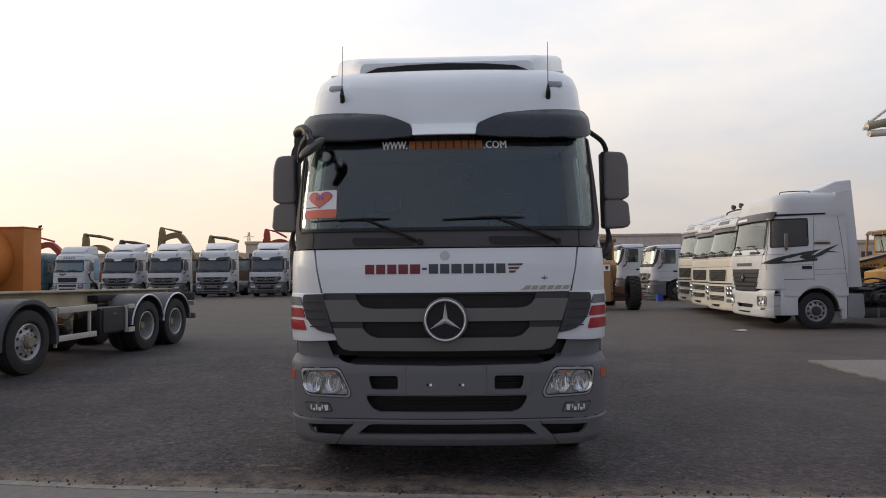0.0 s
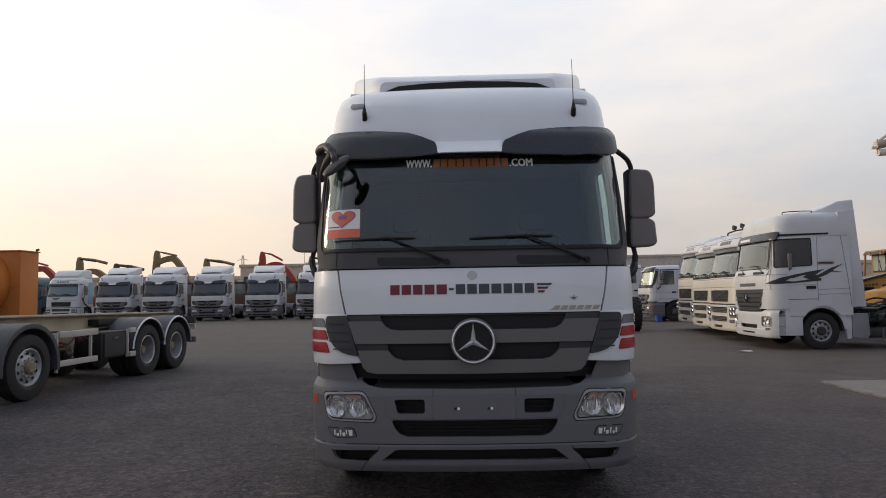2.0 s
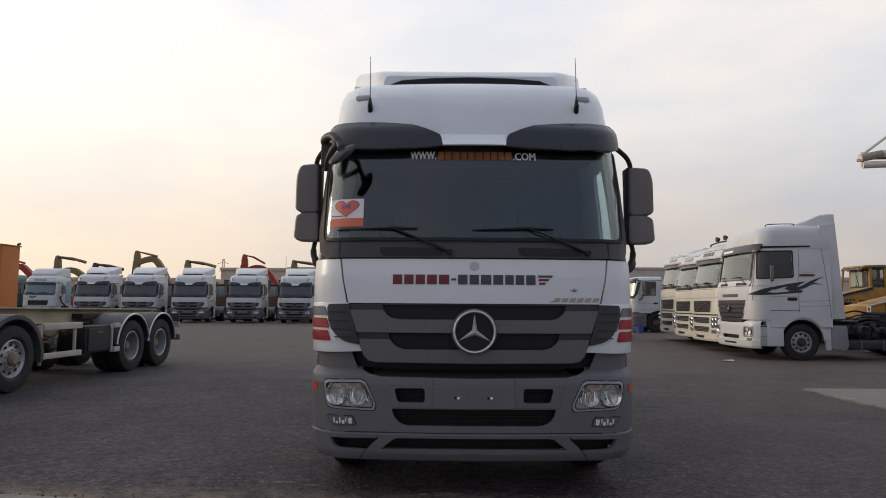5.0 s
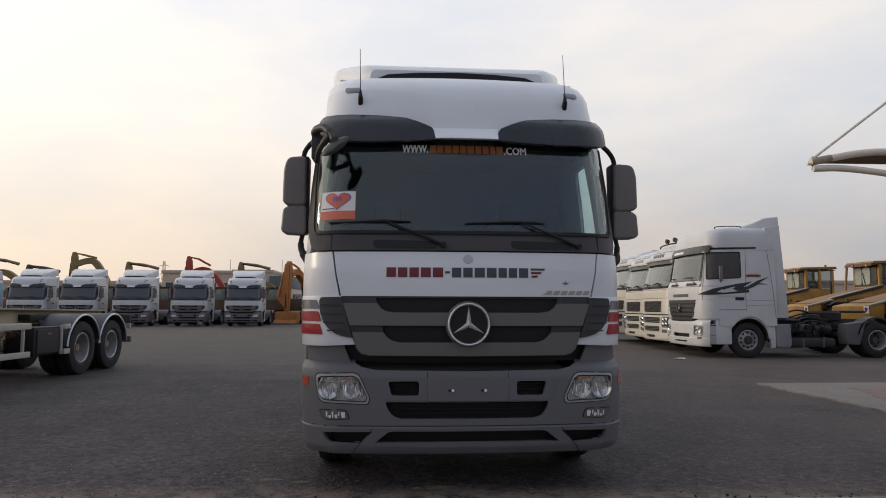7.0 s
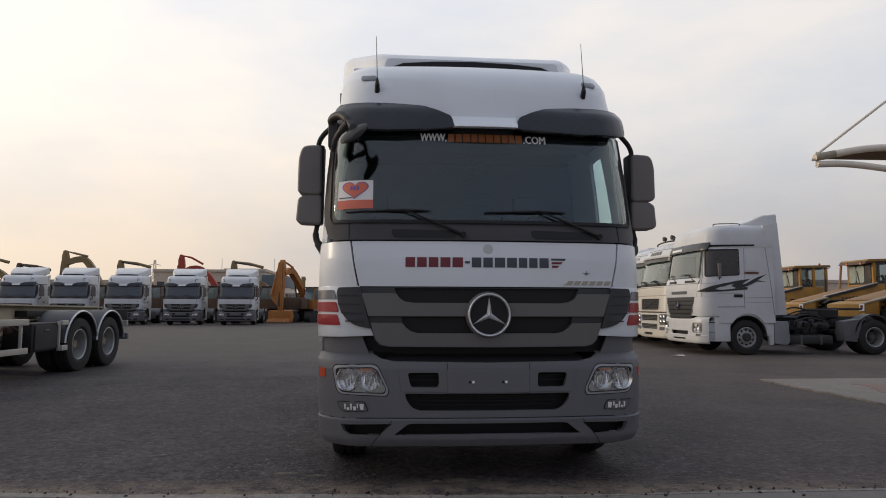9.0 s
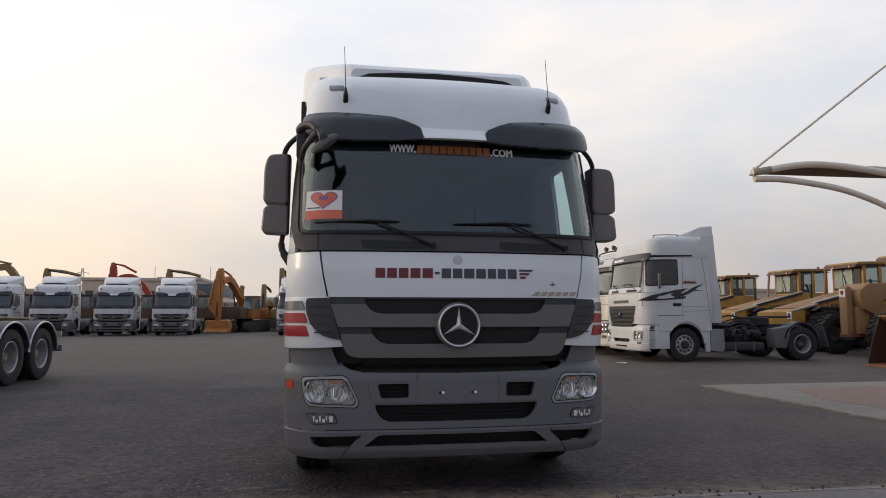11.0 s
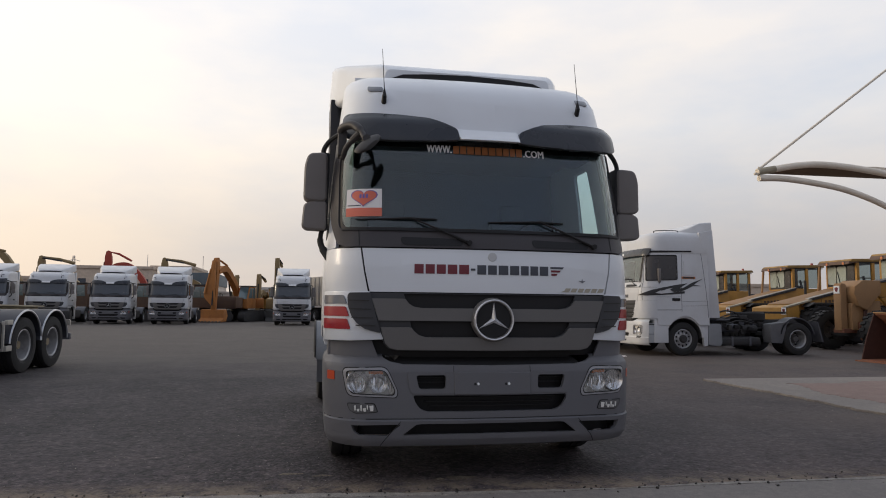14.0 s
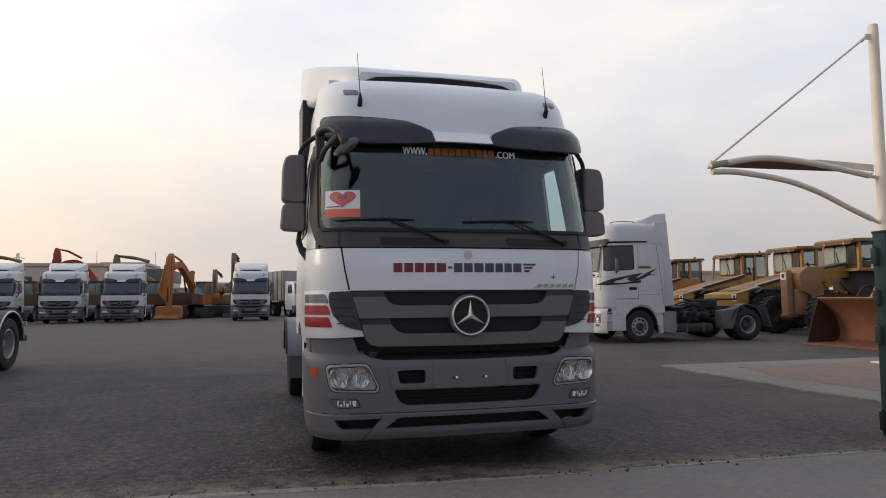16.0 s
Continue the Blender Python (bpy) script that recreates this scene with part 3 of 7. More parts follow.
def tractor(label, at, group="", bump=BUMPER, grille=GRILLE, paint=WHITE, prof=CAB, hero=False, wheelbase=3.6, fifth=True, side=True, cab_back=2.25, name="tractor_unit", small_lamps=False, visor=VISOR, lining=None, tyre=0.52, guards=True, pillar=None, old=False, defl=1.0, screen=None, rim_mat=STEEL):
    root = thing(name, label, "truck", group, at=at)
    high = prof is CAB
    top = prof[-1][0]
    # front: flap, corner panels, grille
    hood = both([(0.0, 1.782), (u_of(1.028), 1.782), (u_of(0.998), 1.60), (u_of(0.962), 1.445), (0.0, 1.445)])[:-1]
    flap = part("front_flap", sheet(prof, hood, 0.004, -0.02), paint, root)
    for s in (1, -1):
        cor = [(u_of(1.042), 1.782), (ARC_END + 0.02, 1.782), (ARC_END + 0.02, 1.445), (u_of(0.976), 1.445), (u_of(1.01), 1.60)]
        part("corner_panel", sheet(prof, cor if s > 0 else flip(cor), 0.004, -0.02), paint, root)
        # white wheel-house corner with three stacked reflectors and the dark air deflector
        if old:
            side_low = [(0.90, 1.442), (ARC_END + 0.02, 1.442), (ARC_END + 0.02, 0.97), (0.64, 0.97)]
            part("corner_panel_low", sheet(prof, side_low if s > 0 else flip(side_low), 0.012, -0.02), paint, root)
            continue
        fen = [(u_of(0.962), 1.448), (ARC_END + 0.03, 1.448), (ARC_END + 0.08, 1.41), (ARC_END + 0.10, 1.30), (ARC_END + 0.08, 1.062), (u_of(1.10), 1.07), (u_of(0.852), 1.082), (u_of(0.905), 1.22)]
        part("corner_fender", bevel(sheet(prof, fen if s > 0 else flip(fen), 0.008, -0.04), 0.008), paint, root)
        gil = rounded([(u_of(0.956), 1.440), (1.115, 1.436), (1.128, 1.41), (1.121, 1.335), (1.094, 1.258), (1.052, 1.205), (0.998, 1.164), (0.945, 1.145), (u_of(0.872), 1.132), (u_of(0.900), 1.22)], 0.012, 3)
        gl = part("air_deflector", bevel(sheet(prof, gil if s > 0 else flip(gil), 0.024, -0.028), 0.006, 1), GILL, root)
        if hero:
            for zz, ui, uo in ((1.375, 0.965, 1.108), (1.31, 0.95, 1.105), (1.245, 0.935, 1.085), (1.185, 0.92, 1.055)):
                fin = [(u_of(ui), zz + 0.004), (u_of(uo), zz + 0.008), (u_of(uo), zz - 0.001), (u_of(ui), zz - 0.003)]
                part("fin", sheet(prof, fin if s > 0 else flip(fin), 0.028, 0.018), CHASSIS, gl)
        if hero:
            for k, (za, zb, ua, ub, m) in enumerate(((1.418, 1.350, 1.168, 1.43, GREY_LENS), (1.330, 1.256, 1.148, 1.44, RED_REFL), (1.237, 1.158, 1.135, 1.44, RED_REFL))):
                ref = rounded([(ua, za), (ub, za), (ub, zb), (ua - 0.03, zb)], 0.012, 2)
                part("side_lamp" if k == 0 else "red_reflector", sheet(prof, ref if s > 0 else flip(ref), 0.014, 0.002), m, root)
    if old:
        vee = both([(0.0, 1.44), (0.93, 1.44), (0.90, 1.34), (0.66, 0.84), (0.0, 0.82)])[:-1]
        gr = part("grille", sheet(prof, vee, 0.012, -0.03), grille, root, "dark V-shaped louvred grille")
        for k in range(5):
            zz, ww = 1.36 - k * 0.11, 0.88 - k * 0.055
            part("louvre", sheet(prof, [(-ww, zz), (ww, zz), (ww - 0.015, zz - 0.035), (-ww + 0.015, zz - 0.035)], 0.016, 0.0), BLACK, gr)
        for k in range(4):
            zz, ww = 1.31 - k * 0.11, 0.85 - k * 0.055
            part("grille_bar", sheet(prof, [(-ww, zz), (ww, zz), (ww - 0.015, zz - 0.045), (-ww + 0.015, zz - 0.045)], 0.035, 0.0), grille, gr)
    slot1 = both([(0.0, 1.432), (0.702, 1.432), (0.686, 1.394), (0.660, 1.358), (0.622, 1.335), (0.560, 1.325), (0.0, 1.325)])[:-1]
    slot2 = both([(0.0, 1.222), (0.648, 1.222), (0.640, 1.180), (0.615, 1.146), (0.580, 1.118), (0.525, 1.102), (0.0, 1.102)])[:-1]
    frame_poly = both([(0.0, 1.438), (u_of(0.958), 1.438), (u_of(0.868), 1.11), (0.848, 1.05), (0.812, 1.012), (0.75, 0.998), (0.0, 0.995)])[:-1]
    if not old:
        gr = part("grille", sheet(prof, frame_poly, 0.002, -0.03, [slot1, slot2]), GILL if hero else grille, root)
    bar1 = both([(0.0, 1.323), (0.560, 1.323), (0.624, 1.333), (0.662, 1.356), (0.686, 1.388), (0.704, 1.394), (u_of(0.945), 1.394), (u_of(0.893), 1.226), (0.0, 1.226)])[:-1]
    bar2 = both([(0.0, 1.100), (0.525, 1.100), (0.582, 1.116), (0.617, 1.144), (0.640, 1.172), (0.655, 1.176), (u_of(0.875), 1.176), (u_of(0.856), 1.10), (0.838, 1.052), (0.806, 1.018), (0.745, 1.004), (0.0, 1.0)])[:-1]
    for b in () if old else (bar1, bar2):
        part("grille_bar", bevel(sheet(prof, b, 0.026, 0.0), 0.006, 2), grille, gr)
    part("grille_backing", sheet(prof, both([(0.0, 1.435), (0.90, 1.435), (0.80, 1.02), (0.6, 0.86), (0.0, 0.86)])[:-1], -0.11, -0.12), BLACK, gr)
    for zc in () if old else (1.38, 1.165):
        part("grille_mesh", sheet(prof, [(-0.5, zc + 0.006), (0.5, zc + 0.006), (0.5, zc - 0.006), (-0.5, zc - 0.006)], -0.03, -0.045), GRILLE, gr)
    if hero:
        for (ua, ub, za, zb) in ((-0.50, -0.31, 1.352, 1.412), (-0.20, 0.10, 1.345, 1.375), (0.33, 0.44, 1.35, 1.405)):
            part("cooler_bracket", sheet(prof, [(ua, za), (ub, za), (ub, zb), (ua, zb)], -0.05, -0.09), GILL, gr)
    part("gap_liner", sheet(prof, [(-1.12, 0.955), (1.12, 0.955), (1.12, 1.10), (-1.12, 1.10)], -0.09, -0.10), BLACK, flap)
    part("front_liner", sheet(prof, [(-1.35, 1.09), (1.35, 1.09), (1.35, 1.80), (-1.35, 1.80)], -0.022, -0.03), BLACK, flap)
    # round emblem
    em = part("emblem", lathe([(0.0, 0.172), (-0.024, 0.169), (-0.040, 0.165), (-0.050, 0.161), (-0.056, 0.152), (-0.058, 0.140), (-0.04, 0.137)], "y", (0, 0, 1.237), 40), grille, root, "round chrome three-spoked emblem on a dark disc")
    ring = lathe([(-0.050, 0.1595), (-0.066, 0.1575), (-0.072, 0.152), (-0.068, 0.146), (-0.055, 0.143)], "y", (0, 0, 1.237), 40, closed=True)
    part("chrome_ring", ring, EMBLEM if hero else GREY_LENS, em)
    part("emblem_disc", lathe([(-0.040, 0.138), (-0.047, 0.136), (-0.047, 0.0)], "y", (0, 0, 1.237), 40), BLACK, em)
    spokes = bmesh.new()
    for k in range(3):
        a = math.pi / 2 + 2 * math.pi * k / 3
        d, n = Vector((math.cos(a), 0, math.sin(a))), Vector((-math.sin(a), 0, math.cos(a)))
        c = Vector((0, -0.048, 1.237))
        tip, l, r, m = c + d * 0.142, c + n * 0.021 - d * 0.004, c - n * 0.021 - d * 0.004, c + Vector((0, -0.022, 0))
        vs = [spokes.verts.new(v) for v in (tip, l, r, m)]
        spokes.faces.new((vs[0], vs[1], vs[3])), spokes.faces.new((vs[0], vs[3], vs[2])), spokes.faces.new((vs[0], vs[2], vs[1])), spokes.faces.new((vs[1], vs[2], vs[3]))
    bmesh.ops.recalc_face_normals(spokes, faces=spokes.faces)
    part("spoke_star", spokes, EMBLEM if hero else SILVER, em, sharp=5)
    if old:
        em.scale, em.location = (0.62, 1.0, 0.62), (0, 0.0, 1.237 * 0.38)
    # windscreen surround
    rb, rt = (0.985, 1.0) if old else (1.246, 1.330)
    rim = [(-rt, 2.72)] + rounded([(-rt, 2.72), (-rb, 1.93), (rb, 1.93), (rt, 2.72)], 0.075, 5)[6:-6] + [(rt, 2.72)]
    frame_out = [(-1.455, 2.70), (-1.385, 2.05), (-1.352, 1.985), (-1.318, 1.93), (-1.270, 1.85), (-1.235, 1.815), (-1.17, 1.792)]
    if old:
        frame_out = [(-1.062, 2.70), (-1.062, 1.88), (-1.04, 1.82), (-1.0, 1.792)]
    frame_out = frame_out + flip(frame_out)
    sur = part("windscreen_surround", bevel(sheet(prof, frame_out, 0.016, -0.03, [rim], step=0.10), 0.004, 1), pillar or PILLAR, root)
    inset = [(u * (1.0 - 0.026 / 1.25), z + (0.022 if z < 2.1 else 0.0)) for u, z in rim]
    part("black_glass_edge", sheet(prof, rim, 0.006, -0.012, [inset]), BLACK, sur)
    if hero:
        for s in (1, -1):
            line = [(s * 1.058, 1.93), (s * 1.064, 1.93), (s * 1.052, 1.792), (s * 1.046, 1.792)]
            part("surround_seam", sheet(prof, line[::-1] if s > 0 else line, 0.0175, 0.010), BLACK, sur)
            trim = [(1.22, 2.70), (1.19, 1.96), (1.40, 1.96), (1.46, 2.70)]
            part("pillar_trim", sheet(prof, trim if s < 0 else flip(trim), -0.045, -0.06), PILLAR_TRIM, root)
        ledge = [(-1.20, 1.938), (1.20, 1.938), (1.20, 1.925), (-1.20, 1.925)]
        part("surround_ledge", sheet(prof, ledge, 0.028, 0.012), BLACK, sur)
    ws = part("windscreen", sheet(prof, inset, 0.004, 0.0), screen or (GLASS if hero or lining else FARGLASS), root)
    ws.visible_shadow = False
    part("sun_band", sheet(prof, [(-1.19, 2.70), (-1.15, 2.648), (-1.0, 2.630), (-0.5, 2.620), (0.5, 2.620), (1.0, 2.630), (1.15, 2.648), (1.19, 2.70)], -0.005, -0.009), BLACK, root)
    # roof cap
    end_u = ARC_END + 2.0
    cap = [(-end_u, 2.70), (end_u, 2.70), (end_u, top), (-end_u, top)]
    part("roof_cap", sheet(prof, cap, 0.006, -0.03, step=0.10, back=cab_back), paint, root)
    rw = prof[-1][2]
    part("roof_panel", box(-rw, rw, prof[-1][1] + 0.02, cab_back, top - 0.025, top + 0.006, 0.01), paint, root)
    # sun visor in two wings
    zt = 0.0 if high else -0.02
    if old:
        band = sheet(prof, rounded([(-1.20, 2.625), (1.20, 2.625), (1.215, 2.82), (-1.215, 2.82)], 0.05, 3), 0.085, 0.04, step=0.10)
        for v in band.verts:
            v.co.y += 0.35 * max(0.0, v.co.z - 2.70)
        part("sun_visor", bevel(band, 0.012, 2), visor, root)
    for s in () if old else (1, -1):
        vis = [(0.262, 2.675), (0.275, 2.735), (0.292, 2.772), (0.40, 2.818), (0.53, 2.864 + zt), (0.80, 2.896 + zt), (1.14, 2.915 + zt), (1.215, 2.918 + zt), (1.235, 2.86 + zt), (1.215, 2.70), (1.15, 2.664), (0.80, 2.652), (0.5, 2.66)]
        wing = sheet(prof, rounded(vis[::-1] if s > 0 else flip(vis[::-1]), 0.026, 4), 0.11, 0.045, step=0.09)
        for zc in (2.79, 2.83):
            bmesh.ops.bisect_plane(wing, geom=wing.verts[:] + wing.edges[:] + wing.faces[:], dist=1e-5, plane_co=(0, 0, zc), plane_no=(0, 0, 1))
        for v in wing.verts:
            t = min(1.0, max(0.0, (v.co.z - 2.79) / 0.12))
            v.co.y += 0.085 * t * t
        part("sun_visor", bevel(wing, 0.012, 2), visor, root)
    if not old:
        centre = sheet(prof, [(-0.262, 2.668), (0.262, 2.668), (0.288, 2.79), (-0.288, 2.79)], 0.035, 0.0)
        for v in centre.verts:
            v.co.y -= 0.13 * (2.79 - v.co.z) / 0.122
        part("visor_centre", bevel(centre, 0.006, 2), paint, root)
    # roof air deflector
    if high:
        secs = []
        for y, w, zb, zz, r in ((0.885, 0.80, 3.33, 3.495, 0.05), (0.95, 0.865, 3.33, 3.545, 0.08), (1.1, 0.935, 3.33, 3.61, 0.10), (1.4, 1.06, 3.34, 3.70, 0.11), (1.8, 1.18, 3.38, 3.82, 0.08), (2.2, 1.24, 3.47, 3.935, 0.06), (2.42, 1.25, 3.52, 3.99, 0.05)):
            w *= defl
            secs.append([(x, y, z) for x, z in rounded([(-w, zb), (w, zb), (w - 0.03, zz), (-w + 0.03, zz)], r, 5)])
        df = part("roof_deflector", loft(secs), paint, root)
        sl = [(-0.735, 3.405), (0.735, 3.405), (0.62, 3.45), (0.35, 3.472), (0.0, 3.482), (-0.35, 3.472), (-0.62, 3.45)]
        part("deflector_slot", prism(sl, "y", 0.868, 0.91, 0.004, 1), BLACK, df)
    # cab sides with door, window and wheel arch
    if side:
        for s in (1, -1):
            e = ARC_END
            d = e - 0.36 if old else e
            win = rounded([(d + (0.065 if old else 0.09), 1.97), (d + (0.945 if old else 0.90), 2.01 if old else 1.97), (d + 0.90, 2.63 if old else 2.66), (d - 0.02 if old else d + 0.20, 2.615 if old else 2.66)], 0.05, 3)
            if hero:
                win = rounded([(e + 0.24, 1.97), (e + 0.72, 1.97), (e + 0.72, 2.66), (e + 0.32, 2.66)], 0.05, 3)
            ar, ay, ayw = (0.535, e + 0.845, 1.30) if old else (0.66, e + 1.045, 1.41)
            arch = [(ay + ar * math.cos(a), 0.50 + ar * math.sin(a)) for a in [math.pi * k / 12 for k in range(13)]]
            low = 0.80 if old else 1.02
            wall = [(e + 0.02, low), (e + 1.93 + cab_back - 2.25, low), (e + 1.93 + cab_back - 2.25, 2.70), (1.066 if old else 1.31, 2.70), (1.066 if old else 1.285, 1.79), (e + 0.02, 1.79)]
            sp = part("cab_side", sheet(prof, wall if s > 0 else flip(wall), 0.0, -0.03, [win if s > 0 else flip(win), arch if s > 0 else flip(arch)], step=0.25, back=cab_back), paint, root)
            part("side_window", sheet(prof, win if s > 0 else flip(win), -0.008, -0.014), (GLASS if s > 0 else DARKPANE) if hero else (SIDEGLASS if lining else (DARKPANE if prof is LOWCAB else FARGLASS)), sp)
            fr = rounded([(d + (0.03 if old else 0.065), 1.945), (d + (0.975 if old else 0.92), 1.985 if old else 1.95), (d + (0.93 if old else 0.92), 2.655 if old else 2.68), (d - 0.055 if old else d + 0.18, 2.64 if old else 2.68)], 0.06, 3)
            part("window_seal", sheet(prof, fr if s > 0 else flip(fr), 0.008, -0.004, [win if s > 0 else flip(win)]), BLACK, sp)
            if not hero:
                def strip(a, b, c, d, wd=0.006):
                    n = Vector((-(d - b), c - a)).normalized() * wd
                    q = [(a - n.x, b - n.y), (c - n.x, d - n.y), (c + n.x, d + n.y), (a + n.x, b + n.y)]
                    return q if s > 0 else flip(q)
                for q in (strip(d + 1.12, 1.16, d + 1.10, 2.68, 0.005), strip(d + 0.05, 1.19, d + 1.12, 1.20, 0.007), strip(d + 0.05, 1.53, d + 1.10, 1.54, 0.003), strip(d + 0.02, 1.2, d - 0.08, 2.68, 0.005), strip(d + 1.14, 1.30, e + 1.55, 1.32, 0.003), strip(d + 1.14, 1.42, e + 1.55, 1.44, 0.003), strip(e + 1.57, 1.0, e + 1.36, 3.2, 0.005)):
                    part("door_seam", sheet(prof, q, 0.003, -0.002), GUARD_GREY, sp)
                hd = rounded([(d + 0.83, 1.435), (d + 1.07, 1.435), (d + 1.07, 1.51), (d + 0.83, 1.51)], 0.02, 2) if old else rounded([(d + 0.79, 1.50), (d + 1.02, 1.50), (d + 1.02, 1.585), (d + 0.79, 1.585)], 0.02, 2)
                part("door_handle", sheet(prof, hd if s > 0 else flip(hd), 0.012, -0.002), BLACK, sp)
                rl = [(d + 0.02, 2.702), (d + 1.45, 2.735), (d + 1.45, 2.772), (d + 0.02, 2.752)]
                part("rain_gutter", sheet(prof, rl if s > 0 else flip(rl), 0.018, 0.0), BLACK, sp)
            # steps and arch liner
            st = part("entry_step", box(s * 0.95, s * 1.25, 0.40, 0.82, 0.34, 1.06, 0.02), bump, root)
            if old:
                part("step_panel", box(s * 1.06, s * 1.231, 0.236, 0.81, 0.34, 0.84, 0.008), STEPGREY, st)
                part("step_rib", box(s * 1.05, s * 1.238, 0.24, 0.82, 0.80, 0.822, 0.004), BLACK, st)
                part("step_rib", box(s * 1.05, s * 1.238, 0.24, 0.79, 0.56, 0.572, 0.004), GUARD_GREY, st)
            for zz in () if old else (0.50, 0.78):
                part("step_recess", box(s * 1.10, s * 1.254, 0.47, 0.78, zz, zz + 0.15, 0.01), BLACK if bump is BUMPER else GUARD_GREY, st)
            ring_o = [(ayw + (ar + 0.02) * math.cos(q), 0.51 + (ar + 0.02) * math.sin(q)) for q in [math.pi * (-0.02 + 1.04 * k / 14) for k in range(15)]]
            ring_i = [(ayw + (ar - 0.03) * math.cos(q), 0.51 + (ar - 0.03) * math.sin(q)) for q in [math.pi * (1.02 - 1.04 * k / 14) for k in range(15)]]
            part("wheel_arch_liner", prism(ring_o + ring_i, "x", s * 0.85, s * 1.21, 0.0), CHASSIS, root)
            wide = 0.45 if hero else 0.22
            if not old:
                part("rear_side_fairing", prism([(cab_back - (0.3 if hero else 0), 1.75 if hero else 1.15), (cab_back + wide * 0.6, 1.72 if hero else 1.12), (cab_back + wide, 3.58 if hero else (3.45 if prof[-1][0] > 3.2 else 2.8)), (cab_back - (0.3 if hero else 0.02), 3.5 if hero else (3.42 if prof[-1][0] > 3.2 else 2.8))], "x", s * (1.10 if hero else 1.13), s * (1.24 if hero else 1.19), 0.01), GLOSSBLACK if hero else paint, root)
            if not old:
                part("lower_side_skirt", box(s * 1.0, s * 1.20, 2.10, 2.50, 0.30, 1.15, 0.03), paint, root)
    part("cab_back_wall", box(-1.15, 1.15, cab_back - 0.03, cab_back, 1.0, 2.9 if not high else 3.3, 0.0), paint if not hero else INTERIOR, root)
    part("cab_floor", box(-1.10, 1.10, 0.62, cab_back - 0.03, 1.02, 1.08, 0.0), INTERIOR, root)
    # bumper
    E2 = ARC_END + (-0.18 if old else 0.42)
    outline = [(-E2, 0.268), (E2, 0.268), (E2, 0.965), (-E2, 0.965)]
    low_g = rounded(both([(0.0, 0.660), (0.622, 0.664), (0.600, 0.604), (0.566, 0.560), (0.51, 0.539), (0.0, 0.539)])[:-1], 0.02, 2)
    air = rounded([(0.369, 0.816), (0.599, 0.814), (0.574, 0.710), (0.369, 0.710)], 0.02, 2)
    low_s = both([(0.0, 0.452), (0.56, 0.452), (0.60, 0.446), (0.655, 0.405), (0.705, 0.368), (0.0, 0.373)])[:-1]
    low_c = [(0.718, 0.449), (1.10, 0.443), (1.08, 0.395), (1.04, 0.370), (0.82, 0.362)]
    fog = rounded([(1.10, 0.515), (0.93, 0.515), (0.93, 0.465), (1.09, 0.465)], 0.012, 2) if old else rounded([(1.122, 0.602), (0.918, 0.602), (0.893, 0.541), (1.062, 0.533), (1.106, 0.556)], 0.015, 2)
    gap = both([(0.0, 0.99), (0.905, 0.99), (0.868, 0.948), (0.80, 0.915), (0.70, 0.895), (0.0, 0.886)])[:-1]
    lamp = [(1.150, 0.852), (0.832, 0.862), (0.752, 0.690), (0.762, 0.664), (1.108, 0.674)]
    if small_lamps:
        lamp = [(u_of(1.12), 0.782), (0.77, 0.782), (0.76, 0.565), (u_of(1.11), 0.565)]
    holes = [low_g, air, flip(air), gap, lamp, flip(lamp), low_s, low_c, flip(low_c)]
    if old:
        low_g = rounded([(-0.53, 0.585), (0.53, 0.585), (0.50, 0.49), (-0.50, 0.49)], 0.02, 2)
        low_s = rounded([(-0.40, 0.405), (0.40, 0.405), (0.38, 0.362), (-0.38, 0.362)], 0.012, 2)
        holes = [low_g, low_s, gap, lamp, flip(lamp)]
    bp = part("bumper", sheet(BUMP, outline, 0.0, -0.035, holes, step=0.10), bump, root)
    part("bumper_backing", sheet(BUMP, [(-1.1, 0.36), (1.1, 0.36), (1.0, 0.66), (0.72, 0.95), (-0.72, 0.95), (-1.0, 0.66)], -0.10, -0.11), BLACK, bp)
    for a in () if old else (air, flip(air)):
        for zz in (0.752, 0.789):
            us = sorted((a[0][0], a[len(a) // 2][0]))
            part("air_vane", sheet(BUMP, [(us[0], zz - 0.004), (us[1], zz - 0.004), (us[1], zz + 0.004), (us[0], zz + 0.004)], -0.055, -0.085), BLACK, bp)
    plate = [(-0.305, 0.834), (-0.305, 0.668), (0.305, 0.668), (0.305, 0.834)]
    if hero:
        mid_panel = rounded(both([(0.0, 0.838), (0.668, 0.838), (0.640, 0.676), (0.0, 0.676)])[:-1], 0.03, 3)
        part("centre_panel", bevel(sheet(BUMP, mid_panel, 0.007, -0.004, [air, flip(air)]), 0.003, 1), bump, bp)
    if not old:
        part("number_plate_carrier", bevel(sheet(BUMP, plate, 0.013, -0.004), 0.003, 1), bump, bp)
